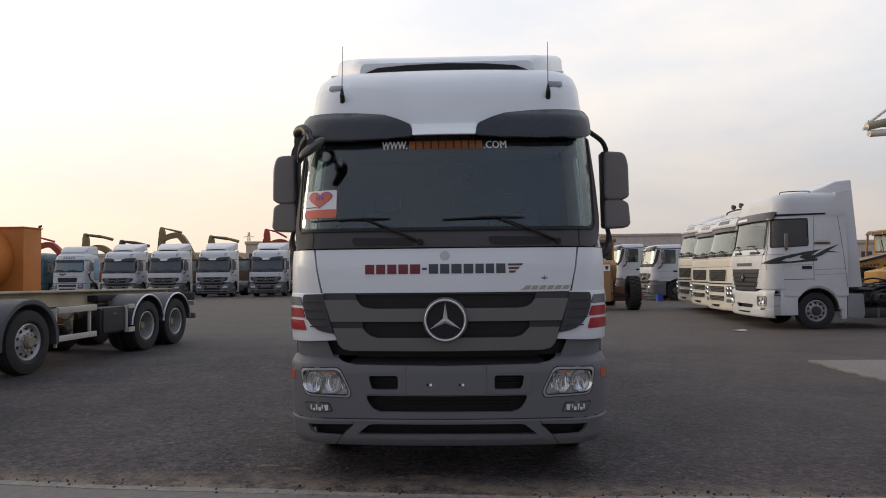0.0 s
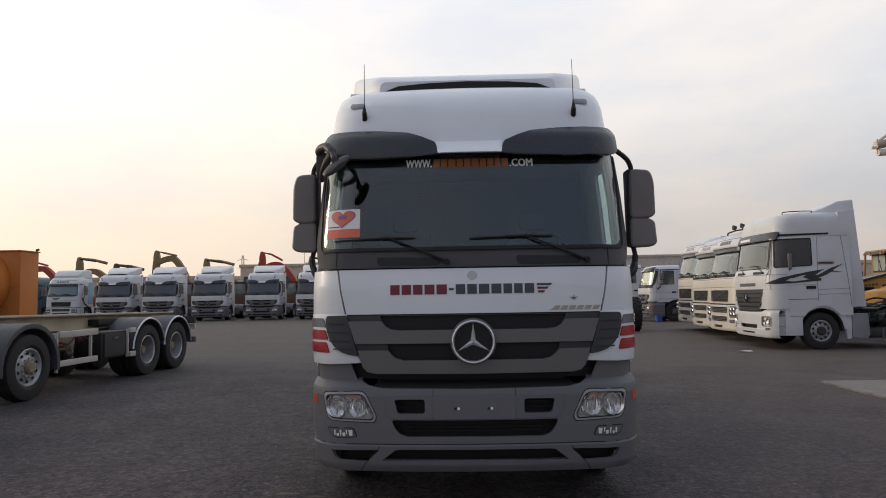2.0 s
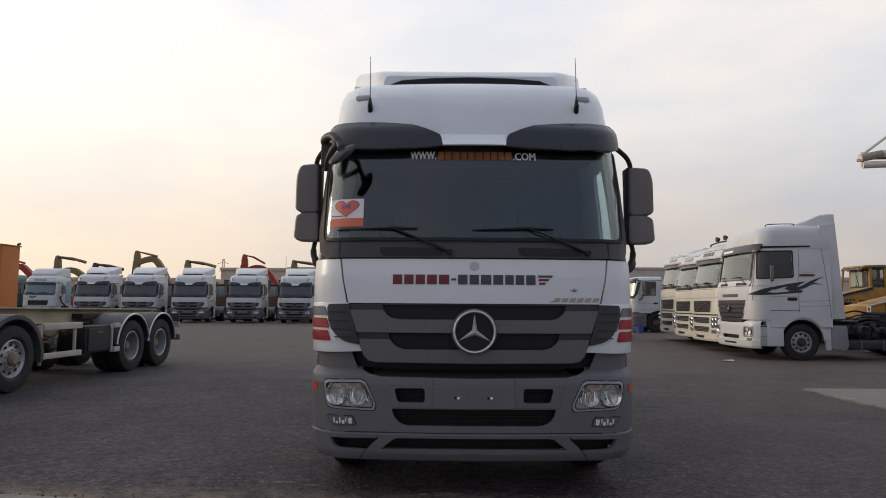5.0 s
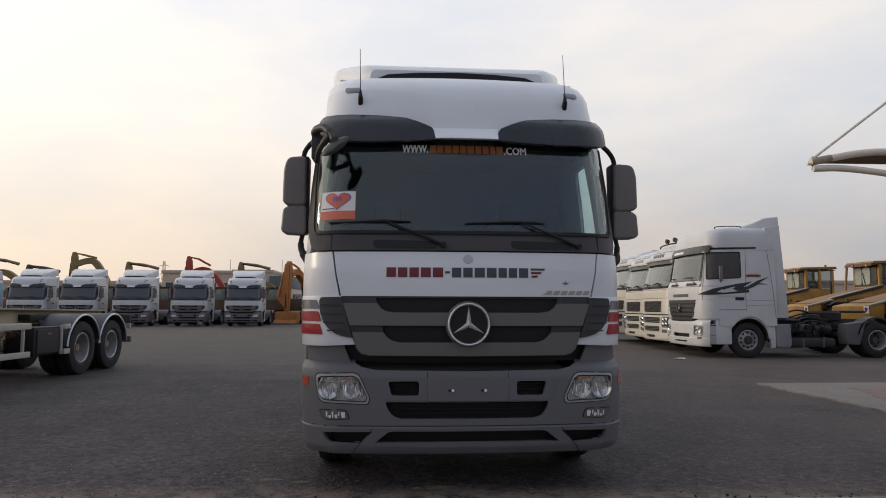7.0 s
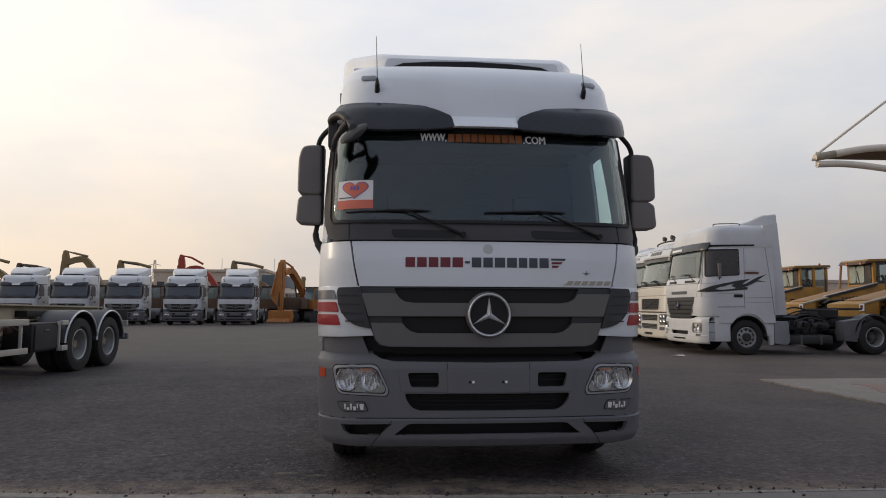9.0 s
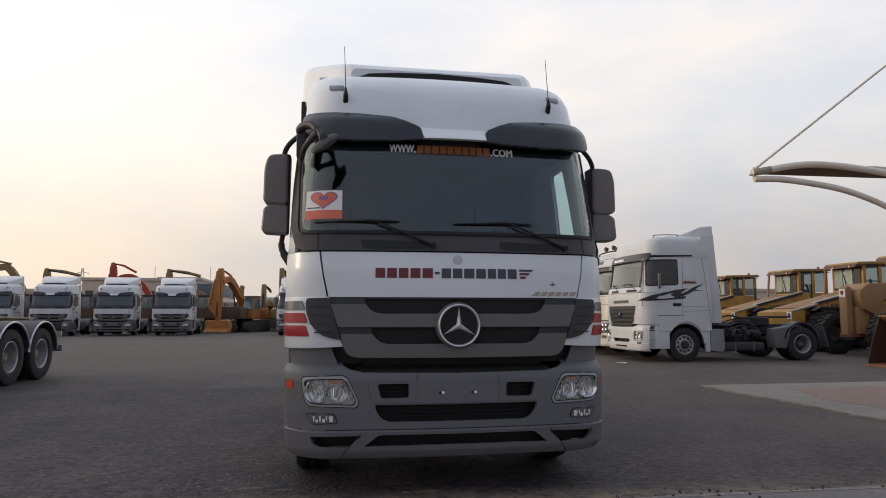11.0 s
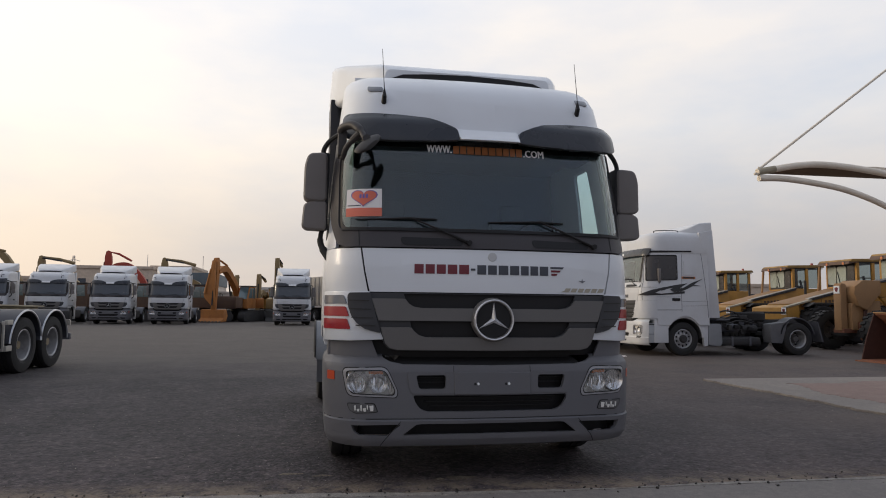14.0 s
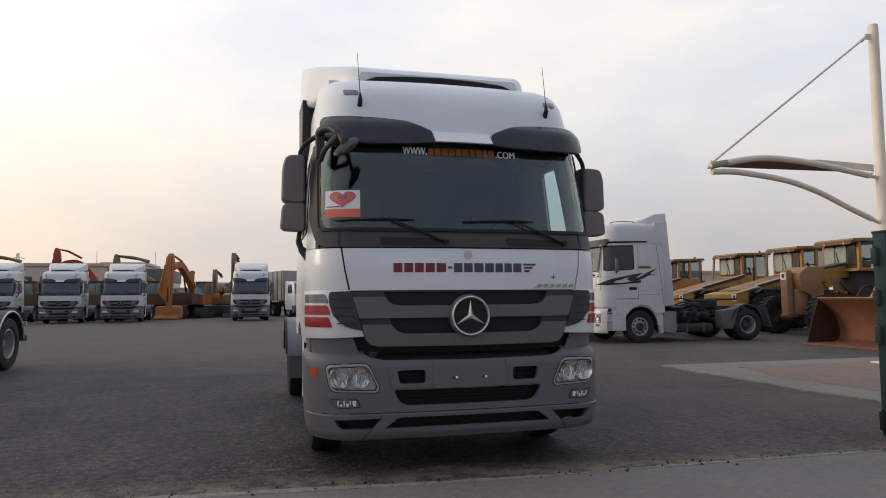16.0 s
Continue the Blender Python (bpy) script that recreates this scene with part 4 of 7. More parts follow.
    if hero:
        for s in (-1, 1):
            part("plate_screw", lathe([(-0.004, 0.011), (-0.012, 0.009), (-0.012, 0.0)], "y", skin(BUMP, s * 0.123 + 0.006, 0.748, 0.010), 10), TEXT_WHITE, bp)
            part("screw_hole", lathe([(-0.002, 0.010), (-0.005, 0.010), (-0.005, 0.0)], "y", skin(BUMP, s * 0.123 - 0.018, 0.748, 0.010), 10), BLACK, bp)
            seam = [(s * 0.305, 0.838), (s * 0.309, 0.838), (s * 0.309, 0.884), (s * 0.305, 0.884)]
            part("bumper_seam", sheet(BUMP, seam if s > 0 else seam[::-1], 0.0015, -0.004), BLACK, bp)
            split = [(s * 0.712, 0.474), (s * 0.718, 0.474), (s * 0.905, 0.270), (s * 0.898, 0.270)]
            part("bumper_seam", sheet(BUMP, split[::-1] if s > 0 else split, 0.0015, -0.004), BLACK, bp)
        part("bumper_seam", sheet(BUMP, [(-E2, 0.485), (E2, 0.485), (E2, 0.4905), (-E2, 0.4905)], 0.002, -0.004), BLACK, bp)
        for zz, w in ((0.64, 0.53), (0.605, 0.52), (0.575, 0.49)):
            part("grille_slat", sheet(BUMP, [(-w, zz - 0.004), (w, zz - 0.004), (w, zz + 0.004), (-w, zz + 0.004)], -0.065, -0.09), BLACK, bp)
    for s in (1, -1):
        rec = [(u_of(0.95), 1.10), (ARC_END + 0.35, 1.10), (ARC_END + 0.35, 0.93), (u_of(0.885), 0.93)]
        part("bumper_step", sheet(CAB, rec if s > 0 else flip(rec), -0.03, -0.06), bump, bp)
        headlight(root, s, BUMP, lens=hero, small=small_lamps)
        fm = (sum(p[0] for p in fog) / len(fog), sum(p[1] for p in fog) / len(fog))
        rim_f = [(fm[0] + (u - fm[0]) * 1.07, fm[1] + (z - fm[1]) * 1.16) for u, z in fog]
        fl = part("fog_lamp", sheet(BUMP, fog if s > 0 else flip(fog), 0.006, -0.01), FOG, root)
        part("lamp_gap", sheet(BUMP, rim_f if s > 0 else flip(rim_f), 0.003, -0.006, [fog if s > 0 else flip(fog)]), BLACK, fl)
        if hero:
            for k, (u0, w, za, zb) in enumerate(((0.922, 0.030, 0.590, 0.548), (0.962, 0.010, 0.592, 0.560), (0.978, 0.022, 0.572, 0.545), (1.008, 0.012, 0.592, 0.548), (1.028, 0.020, 0.565, 0.546), (1.054, 0.012, 0.590, 0.552))):
                rb = [(u0, za), (u0 + w, za - 0.003), (u0 + w * 0.8, zb), (u0 + 0.002, zb)]
                part("lens_rib", sheet(BUMP, rb if s > 0 else flip(rb), 0.010, 0.0), REFLECTOR, fl)
        if old:
            continue
        mk = [(1.248, 0.838), (1.342, 0.838), (1.342, 0.772), (1.248, 0.772)]
        part("side_marker", sheet(BUMP, mk if s > 0 else flip(mk), 0.004, -0.004), RED_LAMP, root)
        mirror(root, s)
    # wipers
    for x in (-0.66, 0.415):
        b0, b1 = skin(prof, x - 0.43, 2.010, 0.02), skin(prof, x + 0.22, 2.022, 0.02)
        wp = part("wiper", tube([skin(prof, x, 2.03, 0.035), skin(prof, x + 0.24, 1.935, 0.04), skin(prof, x + 0.47, 1.835, 0.03)], [0.007, 0.009, 0.013], 6), BLACK, root)
        part("blade", tube([b0, skin(prof, x, 2.025, 0.028), b1], [0.006, 0.010, 0.005], 6), BLACK, wp)
        part("wiper_pivot", lathe([(-0.05, 0.02), (0.01, 0.022), (0.01, 0)], "y", skin(prof, x + 0.47, 1.835, 0.01), 10), BLACK, wp)
        vent = rounded([(x - 0.08, 1.875), (x + 0.42, 1.865), (x + 0.42, 1.808), (x - 0.06, 1.808)], 0.03, 3)
        part("cowl_recess", sheet(prof, vent[::-1], 0.0205, 0.008), BLACK, root)
    # marker lamps and aerials on the roof cap
    if high:
        for s in (1, -1):
            c = rounded([(s * 0.955, 3.118), (s * 1.092, 3.122), (s * 1.095, 3.178), (s * 0.955, 3.168)], 0.018, 3)
            part("roof_marker_lamp", sheet(prof, c if s > 0 else c[::-1], 0.014, 0.0), GREY_LENS, root)
            f = skin(prof, s * 0.838 * FULL_W / 1.15, 3.03, 0.0)
            ae = part("aerial", tube([f + Vector((0, 0.0, -0.02)), f + Vector((0, -0.035, 0.03)), f + Vector((0, -0.03, 0.09))], [0.022, 0.02, 0.006], 10), BLACK, root)
            part("aerial_whip", tube([f + Vector((0, -0.03, 0.08)), f + Vector((s * 0.012, 0.07, 0.47))], [0.004, 0.0022], 5), BLACK, ae)
    # interior
    if hero:
        part("dashboard", prism([(0.16, 1.5), (0.14, 1.90), (0.45, 1.94), (0.62, 1.86), (0.66, 1.5)], "x", -0.99, 0.99, 0.03), INTERIOR, root)
        for x in (-0.62, 0.62):
            st = part("seat", box(x - 0.26, x + 0.26, 0.95, 1.45, 1.35, 1.52, 0.05), SEAT, root)
            part("seat_back", prism([(1.36, 1.45), (1.50, 1.45), (1.62, 2.18), (1.50, 2.20)], "x", x - 0.25, x + 0.25, 0.05), SEAT, st)
            part("head_rest", box(x - 0.13, x + 0.13, 1.53, 1.63, 2.20, 2.38, 0.04), SEAT, st)
        part("steering_wheel", moved(lathe([(0, 0.205), (0.014, 0.215), (0, 0.225), (-0.014, 0.215)], "z", (0, 0, 0), 24, closed=True), pose(0.62, 0.78, 1.93, -55)), BLACK, root)
        part("roof_lining", box(-1.05, 1.05, 0.5, 2.2, 2.72, 2.74), INTERIOR, root)
        part("overhead_locker", box(-1.0, 1.0, 0.42, 0.75, 2.62, 2.80, 0.03), INTERIOR, root)
        part("rear_curtain", box(-1.1, 1.1, 1.72, 1.75, 1.1, 2.75), INTERIOR, root)
    if lining:
        part("dashboard", prism([(0.20, 1.5), (0.18, 1.88), (0.48, 1.92), (0.66, 1.84), (0.7, 1.5)], "x", -1.13, 1.13, 0.03), lining, root)
        part("curtain", box(-1.12, 1.12, 1.50, 1.53, 1.1, 2.72), lining, root)
        for x in (-0.62, 0.62):
            part("seat_back", box(x - 0.25, x + 0.25, 1.2, 1.34, 1.4, 2.25, 0.05), lining, root)
    # running gear
    for s in (1, -1):
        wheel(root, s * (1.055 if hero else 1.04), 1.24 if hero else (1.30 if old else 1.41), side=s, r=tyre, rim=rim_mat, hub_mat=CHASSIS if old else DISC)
        if old:
            fl_o = [(1.30 + 0.66 * math.cos(q), 0.50 + 0.64 * math.sin(q)) for q in [math.pi * (0.0 + k / 16) for k in range(17)]]
            fl_i = [(1.30 + 0.54 * math.cos(q), 0.50 + 0.535 * math.sin(q)) for q in [math.pi * (1.0 - k / 16) for k in range(17)]]
            part("wheel_arch_flare", prism(fl_o + fl_i, "x", s * 1.16, s * 1.235, 0.012), paint, root)
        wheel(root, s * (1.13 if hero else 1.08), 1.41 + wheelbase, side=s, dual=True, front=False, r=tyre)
        gd = []
        for k in range(13):
            a = math.pi * (0.06 + 0.88 * k / 12)
            gd.append((1.41 + wheelbase + 0.62 * math.cos(a), 0.52 + 0.60 * math.sin(a)))
        inner = [(p[0], p[1] - 0.03) for p in gd[::-1]]
        if guards:
            rg = part("rear_mudguard", prism(gd + inner, "x", s * 0.62, s * (1.305 if hero else 1.24), 0.0), BOXGREY if hero else GUARD_GREY, root)
            if hero:
                q = [(1.41 + wheelbase - 0.60, 0.62), (1.41 + wheelbase - 0.57, 0.62), (1.41 + wheelbase - 0.57, 0.30), (1.41 + wheelbase - 0.60, 0.30)]
                part("mud_flap", prism(q, "x", s * 0.72, s * 1.29, 0.0), FLAP_GREY, rg)
                part("guard_edge", tube([(s * 1.318, p[0], p[1]) for p in gd], 0.014, 6), BLACK, rg)
        part("frame_rail", box(s * 0.36, s * 0.44, 0.9, 1.41 + wheelbase + 0.75, 0.72, 1.0, 0.01), CHASSIS, root)
    part("front_axle", tube([(-0.95, 1.41, 0.48), (0.95, 1.41, 0.48)], 0.07), CHASSIS, root)
    part("rear_axle", tube([(-0.95, 1.41 + wheelbase, 0.52), (0.95, 1.41 + wheelbase, 0.52)], [0.11, 0.11]), CHASSIS, root)
    if not old:
        part("fuel_tank", prism(rounded([(0.55, 0.35), (1.15, 0.35), (1.15, 0.92), (0.55, 0.92)], 0.12), "y", 2.62, 3.95, 0.02), CHASSIS if not hero else SILVER, root)
    part("battery_box", prism(rounded([(-0.55, 0.36), (-1.12, 0.36), (-1.12, 0.90), (-0.55, 0.90)], 0.06), "y", 2.62, 3.6, 0.02), CHASSIS, root)
    part("engine_block", box(-0.5, 0.5, 0.7, 2.2, 0.45, 1.1, 0.05), CHASSIS, root)
    if fifth:
        part("fifth_wheel", prism(rounded([(-0.45, 4.55), (0.45, 4.55), (0.45, 5.0), (0.12, 5.35), (-0.12, 5.35), (-0.45, 5.0)], 0.1), "z", 1.12, 1.18, 0.01), CHASSIS, root)
        part("deck_plate", box(-0.55, 0.55, 2.5, 3.9, 0.96 if old else 1.02, 1.0 if old else 1.06, 0.005), CHASSIS, root)
    return root

# ---- the white tractor unit that the camera goes round ----
hero = tractor("white tractor unit with grey bumper standing on dark asphalt", pose(0.0, 5.38, 0), hero=True)


def block_word(widths, x0, x1, z, h, mats, parent, name, prof=CAB, off=0.0075, base=0.003):
    """A company's lettering as plain upright blocks, one for each letter."""
    total = sum(widths) + 0.22 * (len(widths) - 1)
    k, x = (x1 - x0) / total, x0
    for w, m in zip(widths, mats):
        q = [(x, z), (x + w * k, z), (x + w * k, z + h), (x, z + h)]
        if w < 0.65 and h > 0.05:
            q = [(x, z + h * 0.40), (x + w * k, z + h * 0.40), (x + w * k, z + h * 0.62), (x, z + h * 0.62)]
        part(name, sheet(prof, q, off, base), m, parent)
        x += (w + 0.22) * k


hero_flap = [o for o in hero.children if o.name.startswith("front_flap")][0]
block_word([1, 1, 1, 1.05, 1.1, 0.5, 1, 1, 1.1, 1.05, 0.9, 0.9, 1], -0.622, 0.466, 1.589, 0.073, [TEXT_RED] * 5 + [TEXT_GREY] * 8, hero_flap, "lettering_block")
for k, m in enumerate((TEXT_GREY, TEXT_RED, TEXT_RED)):
    z = 1.645 - k * 0.027
    part("lettering_stripe", sheet(CAB, [(0.486 + k * 0.004, z), (0.592 - k * 0.028, z), (0.604 - k * 0.028, z + 0.016), (0.486 + k * 0.004, z + 0.016)], 0.0075, 0.003), m, hero_flap)
hero_screen = [o for o in hero.children if o.name.startswith("windscreen") and "pillar" not in o.name][0]


def letters_on(body, x0, x1, z, h, mat, parent, name, prof=CAB, off=0.008, thick=0.0):
    bm = text_mesh(body, x1 - x0, h, thick)
    bold = None
    for k, dx in enumerate((-0.0028, 0.0, 0.0028)):
        layer = bm.copy()
        for v in layer.verts:
            v.co = skin(prof, x0 + v.co.x + dx, z + v.co.y, off + 0.0007 * k)
        bold = join(bold, layer)
    bm.free()
    return part(name, bold, mat, parent)


letters_on("WWW.", -0.534, -0.318, 2.584, 0.064, TEXT_WHITE, hero_screen, "lettering")
letters_on(".COM", 0.334, 0.522, 2.580, 0.062, TEXT_WHITE, hero_screen, "lettering")
block_word([1, 1, 1.15, 1, 1, 1.15, 1, 1, 0.9, 1.05], -0.302, 0.320, 2.581, 0.066, [TEXT_ORANGE] * 10, hero_screen, "lettering_block", off=0.008, base=0.005)
# slanted model badge and small crest
for k in range(6):
    x = 0.60 + k * 0.06
    part("model_badge", sheet(CAB, [(x, 1.462), (x + 0.045, 1.462), (x + 0.063, 1.492), (x + 0.018, 1.492)], 0.009, 0.003), BADGE, hero_flap)
part("model_badge", sheet(CAB, [(0.575, 1.462), (0.60, 1.462), (0.64, 1.478), (0.63, 1.484)], 0.009, 0.003), BADGE, hero_flap)
part("small_crest", sheet(CAB, [(0.765, 1.535), (0.795, 1.555), (0.77, 1.553), (0.765, 1.572), (0.76, 1.553), (0.735, 1.555)], 0.008, 0.003), GREY_LENS, hero_flap)
part("round_crest", lathe([(-0.008, 0.036), (-0.013, 0.033), (-0.013, 0.0)], "y", skin(CAB, 0, 1.728, 0.0), 20), CREST, hero_flap, "small round silver crest")
# sticker on the windscreen
stick = tagged(part("window_sticker", sheet(CAB, [(-1.195, 2.262), (-1.185, 2.036), (-0.887, 2.040), (-0.897, 2.264)], 0.0065, 0.0045), PAPER, hero_screen), "white sticker with a red heart and an orange foot")
part("sticker_foot", sheet(CAB, [(-1.188, 2.106), (-1.185, 2.036), (-0.887, 2.040), (-0.890, 2.108)], 0.0078, 0.006), STICKER_RED, stick)
part("sticker_line", sheet(CAB, [(-1.175, 2.122), (-1.06, 2.122), (-1.06, 2.130), (-1.175, 2.130)], 0.0078, 0.006), TEXT_GREY, stick)
heart = [(-1.040 + 0.0064 * 16 * math.sin(a) ** 3, 2.194 + 0.0044 * (13 * math.cos(a) - 5 * math.cos(2 * a) - 2 * math.cos(3 * a) - math.cos(4 * a))) for a in [2 * math.pi * k / 28 for k in range(28)]]
rim_heart = [(-1.040 + (u + 1.040) * 1.09, 2.188 + (z - 2.188) * 1.10) for u, z in heart]
part("heart_outline", sheet(CAB, rim_heart, 0.0076, 0.006), STICKER_BLUE, stick)
part("sticker_heart", sheet(CAB, heart, 0.0086, 0.006), STICKER_RED, stick)
for k in range(3):
    part("sticker_bar", sheet(CAB, [(-1.075 + k * 0.026, 2.186), (-1.058 + k * 0.026, 2.186), (-1.058 + k * 0.026, 2.218), (-1.075 + k * 0.026, 2.218)], 0.0096, 0.008), STICKER_BLUE, stick)
# kerb mirror on the upper corner
km = part("kerb_mirror", moved(lathe([(-0.07, 0.0), (-0.065, 0.05), (-0.03, 0.085), (0.02, 0.095), (0.05, 0.09), (0.055, 0.0)], "y", (0, 0, 0), 24), pose(-0.995, -0.087, 2.556, 20, -40, 18) @ Matrix.Diagonal((1.32, 0.8, 0.36, 1))), KERB, hero, "small black kerb mirror on bent arms")
part("mirror_arm", tube(smooth_path([(-1.18, 0.28, 2.66), (-1.185, 0.20, 2.735), (-1.11, 0.10, 2.745), (-1.055, 0.03, 2.69), (-1.02, -0.03, 2.615)], 6), [0.030] * 5 + [0.034] * 14 + [0.024] * 6, 12), KERB, km)
part("mirror_arm", tube(smooth_path([(-1.055, 0.02, 2.665), (-1.10, 0.07, 2.625), (-1.15, 0.15, 2.575), (-1.178, 0.24, 2.505)], 6), [0.028] * 8 + [0.022] * 11, 10), KERB, km)
part("arm_bracket", prism(rounded([(-1.215, 2.52), (-1.165, 2.52), (-1.15, 2.60), (-1.14, 2.72), (-1.17, 2.75), (-1.215, 2.70)], 0.02), "y", 0.20, 0.34, 0.015), KERB, km)
part("arm_joint", lathe([(-0.04, 0.0), (-0.04, 0.03), (0.04, 0.034), (0.04, 0.0)], "y", (-1.01, -0.05, 2.60), 14), KERB, km)

# ---- ground ----
def ground_material(name, base, light, scale, bump, contrast=1.0, yard=False):
    m = bpy.data.materials.new(name)
    m.use_nodes = True
    nt = m.node_tree
    b = nt.nodes["Principled BSDF"]
    tc = nt.nodes.new("ShaderNodeTexCoord")

    def nz(sc, det, rough=0.6):
        n = nt.nodes.new("ShaderNodeTexNoise")
        n.inputs["Scale"].default_value, n.inputs["Detail"].default_value, n.inputs["Roughness"].default_value = sc, det, rough
        nt.links.new(tc.outputs["Object"], n.inputs["Vector"])
        return n.outputs[0]

    def ramp(v, *stops):
        n = nt.nodes.new("ShaderNodeValToRGB")
        nt.links.new(v, n.inputs[0])
        e = n.color_ramp.elements
        e[0].position, e[0].color = stops[0][0], (*stops[0][1], 1)
        e[1].position, e[1].color = stops[-1][0], (*stops[-1][1], 1)
        for p, c in stops[1:-1]:
            q = e.new(p)
            q.color = (*c, 1)
        return n.outputs[0]

    def mix(kind, fac, a, c):
        n = nt.nodes.new("ShaderNodeMix")
        n.data_type, n.blend_type = "RGBA", kind
        for sock, v in ((n.inputs[0], fac), (n.inputs[6], a), (n.inputs[7], c)):
            if isinstance(v, (tuple, float, int)):
                sock.default_value = v
            else:
                nt.links.new(v, sock)
        return n.outputs[2]

    vor = nt.nodes.new("ShaderNodeTexVoronoi")
    vor.inputs["Scale"].default_value = scale
    nt.links.new(tc.outputs["Object"], vor.inputs["Vector"])
    stones = ramp(vor.outputs["Distance"], (0.0, tuple(c * (1 + 0.5 * contrast) for c in base)), (0.45, base), (1.0, tuple(c * (1 - 0.55 * contrast) for c in base)))
    cell = ramp(vor.outputs["Color"], (0.0, (1 - 0.35 * contrast,) * 3), (0.85, (1.0, 1.0, 1.0)), (1.0, (1 + 0.9 * contrast, 1 + 0.85 * contrast, 1 + 0.75 * contrast)))
    col = mix("MULTIPLY", 1.0, stones, cell)
    col = mix("MIX", ramp(nz(0.35, 6), (0.42, (0, 0, 0)), (0.70, (0.65, 0.65, 0.65))), col, (*light, 1))
    col = mix("MIX", ramp(nz(2.3, 6, 0.7), (0.48, (0, 0, 0)), (0.70, (0.5, 0.5, 0.5))), col, (*light, 1))
    col = mix("MULTIPLY", ramp(nz(0.12, 4), (0.4, (0, 0, 0)), (0.65, (0.5, 0.5, 0.5))), col, (0.62, 0.62, 0.66, 1))
    col = mix("MULTIPLY", 1.0, col, ramp(nz(14, 5, 0.75), (0.30, (1 - 0.45 * contrast,) * 3), (0.50, (0.97, 0.97, 0.97)), (0.72, (1 + 0.6 * contrast, 1 + 0.58 * contrast, 1 + 0.52 * contrast))))
    if yard:
        pit = nt.nodes.new("ShaderNodeTexVoronoi")
        pit.inputs["Scale"].default_value = 17
        nt.links.new(tc.outputs["Object"], pit.inputs["Vector"])
        col = mix("MULTIPLY", 1.0, col, ramp(pit.outputs["Color"], (0.12, (0.62, 0.62, 0.64)), (0.45, (1.0, 1.0, 1.0)), (0.93, (1.22, 1.2, 1.16))))
        col = mix("MULTIPLY", ramp(nz(5.5, 6, 0.8), (0.44, (0, 0, 0)), (0.62, (1, 1, 1))), col, (0.74, 0.74, 0.77, 1))
        col = mix("MULTIPLY", 1.0, col, ramp(nz(1.1, 7, 0.7), (0.32, (0.70, 0.70, 0.72)), (0.5, (1.0, 1.0, 1.0)), (0.68, (1.28, 1.25, 1.2))))
        # pale dust and painted sheen further into the yard, brown sand along the apron
        sep = nt.nodes.new("ShaderNodeSeparateXYZ")
        nt.links.new(tc.outputs["Object"], sep.inputs[0])

        def rng(v, a, c, lo, hi):
            n = nt.nodes.new("ShaderNodeMapRange")
            for k, q in enumerate((a, c, lo, hi)):
                n.inputs[k + 1].default_value = q
            nt.links.new(v, n.inputs[0])
            return n.outputs[0]

        def mul(u, v):
            n = nt.nodes.new("ShaderNodeMath")
            n.operation = "MULTIPLY"
            nt.links.new(u, n.inputs[0]), nt.links.new(v, n.inputs[1])
            return n.outputs[0]

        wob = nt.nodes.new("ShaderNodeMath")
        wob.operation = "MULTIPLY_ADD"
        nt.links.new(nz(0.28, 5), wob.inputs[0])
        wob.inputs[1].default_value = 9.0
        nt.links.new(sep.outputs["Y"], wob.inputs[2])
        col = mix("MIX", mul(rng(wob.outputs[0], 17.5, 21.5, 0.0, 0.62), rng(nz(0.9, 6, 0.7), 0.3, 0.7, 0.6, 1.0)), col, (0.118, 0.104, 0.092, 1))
        # slow paling with distance: grazing sheen put into the colour beside the dust
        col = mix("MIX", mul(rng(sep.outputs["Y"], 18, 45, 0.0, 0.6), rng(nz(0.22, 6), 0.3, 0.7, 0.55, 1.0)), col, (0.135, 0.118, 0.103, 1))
        col = mix("MIX", mul(rng(sep.outputs["X"], 0.5, 7, 0.0, 0.72), rng(nz(0.6, 6), 0.35, 0.65, 0.3, 1.0)), col, (0.118, 0.092, 0.081, 1))
        edge = nt.nodes.new("ShaderNodeMath")
        edge.operation = "MULTIPLY_ADD"
        nt.links.new(sep.outputs["X"], edge.inputs[0])
        edge.inputs[1].default_value = 0.06
        nt.links.new(sep.outputs["Y"], edge.inputs[2])
        # asphalt made warmer and up to half brighter towards the apron
        col = mix("MULTIPLY", mul(rng(edge.outputs[0], 7.4, 5.4, 0.0, 1.0), rng(nz(1.7, 7, 0.75), 0.3, 0.65, 0.35, 1.0)), col, (1.50, 1.38, 1.32, 1))
        col = mix("MIX", mul(rng(edge.outputs[0], 5.62, 5.22, 0.0, 1.0), rng(nz(4.5, 7, 0.75), 0.40, 0.56, 0.0, 1.0)), col, (0.20, 0.155, 0.115, 1))
    nt.links.new(col, b.inputs["Base Color"])
    b.inputs["Roughness"].default_value = 0.78
    b.inputs["Specular IOR Level"].default_value = 0.24
    bp = nt.nodes.new("ShaderNodeBump")
    bp.inputs["Strength"].default_value, bp.inputs["Distance"].default_value = bump, 0.012
    nt.links.new(vor.outputs["Distance"], bp.inputs["Height"])
    bp.invert = True
    nt.links.new(bp.outputs[0], b.inputs["Normal"])
    return m


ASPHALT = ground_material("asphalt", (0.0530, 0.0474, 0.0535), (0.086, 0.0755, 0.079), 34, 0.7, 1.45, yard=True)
CONCRETE = ground_material("dusty_concrete", (0.206, 0.187, 0.173), (0.252, 0.224, 0.196), 110, 0.2, 0.3)
PALE_LIP = ground_material("pale_concrete_lip", (0.27, 0.25, 0.225), (0.33, 0.29, 0.24), 90, 0.3, 0.6)
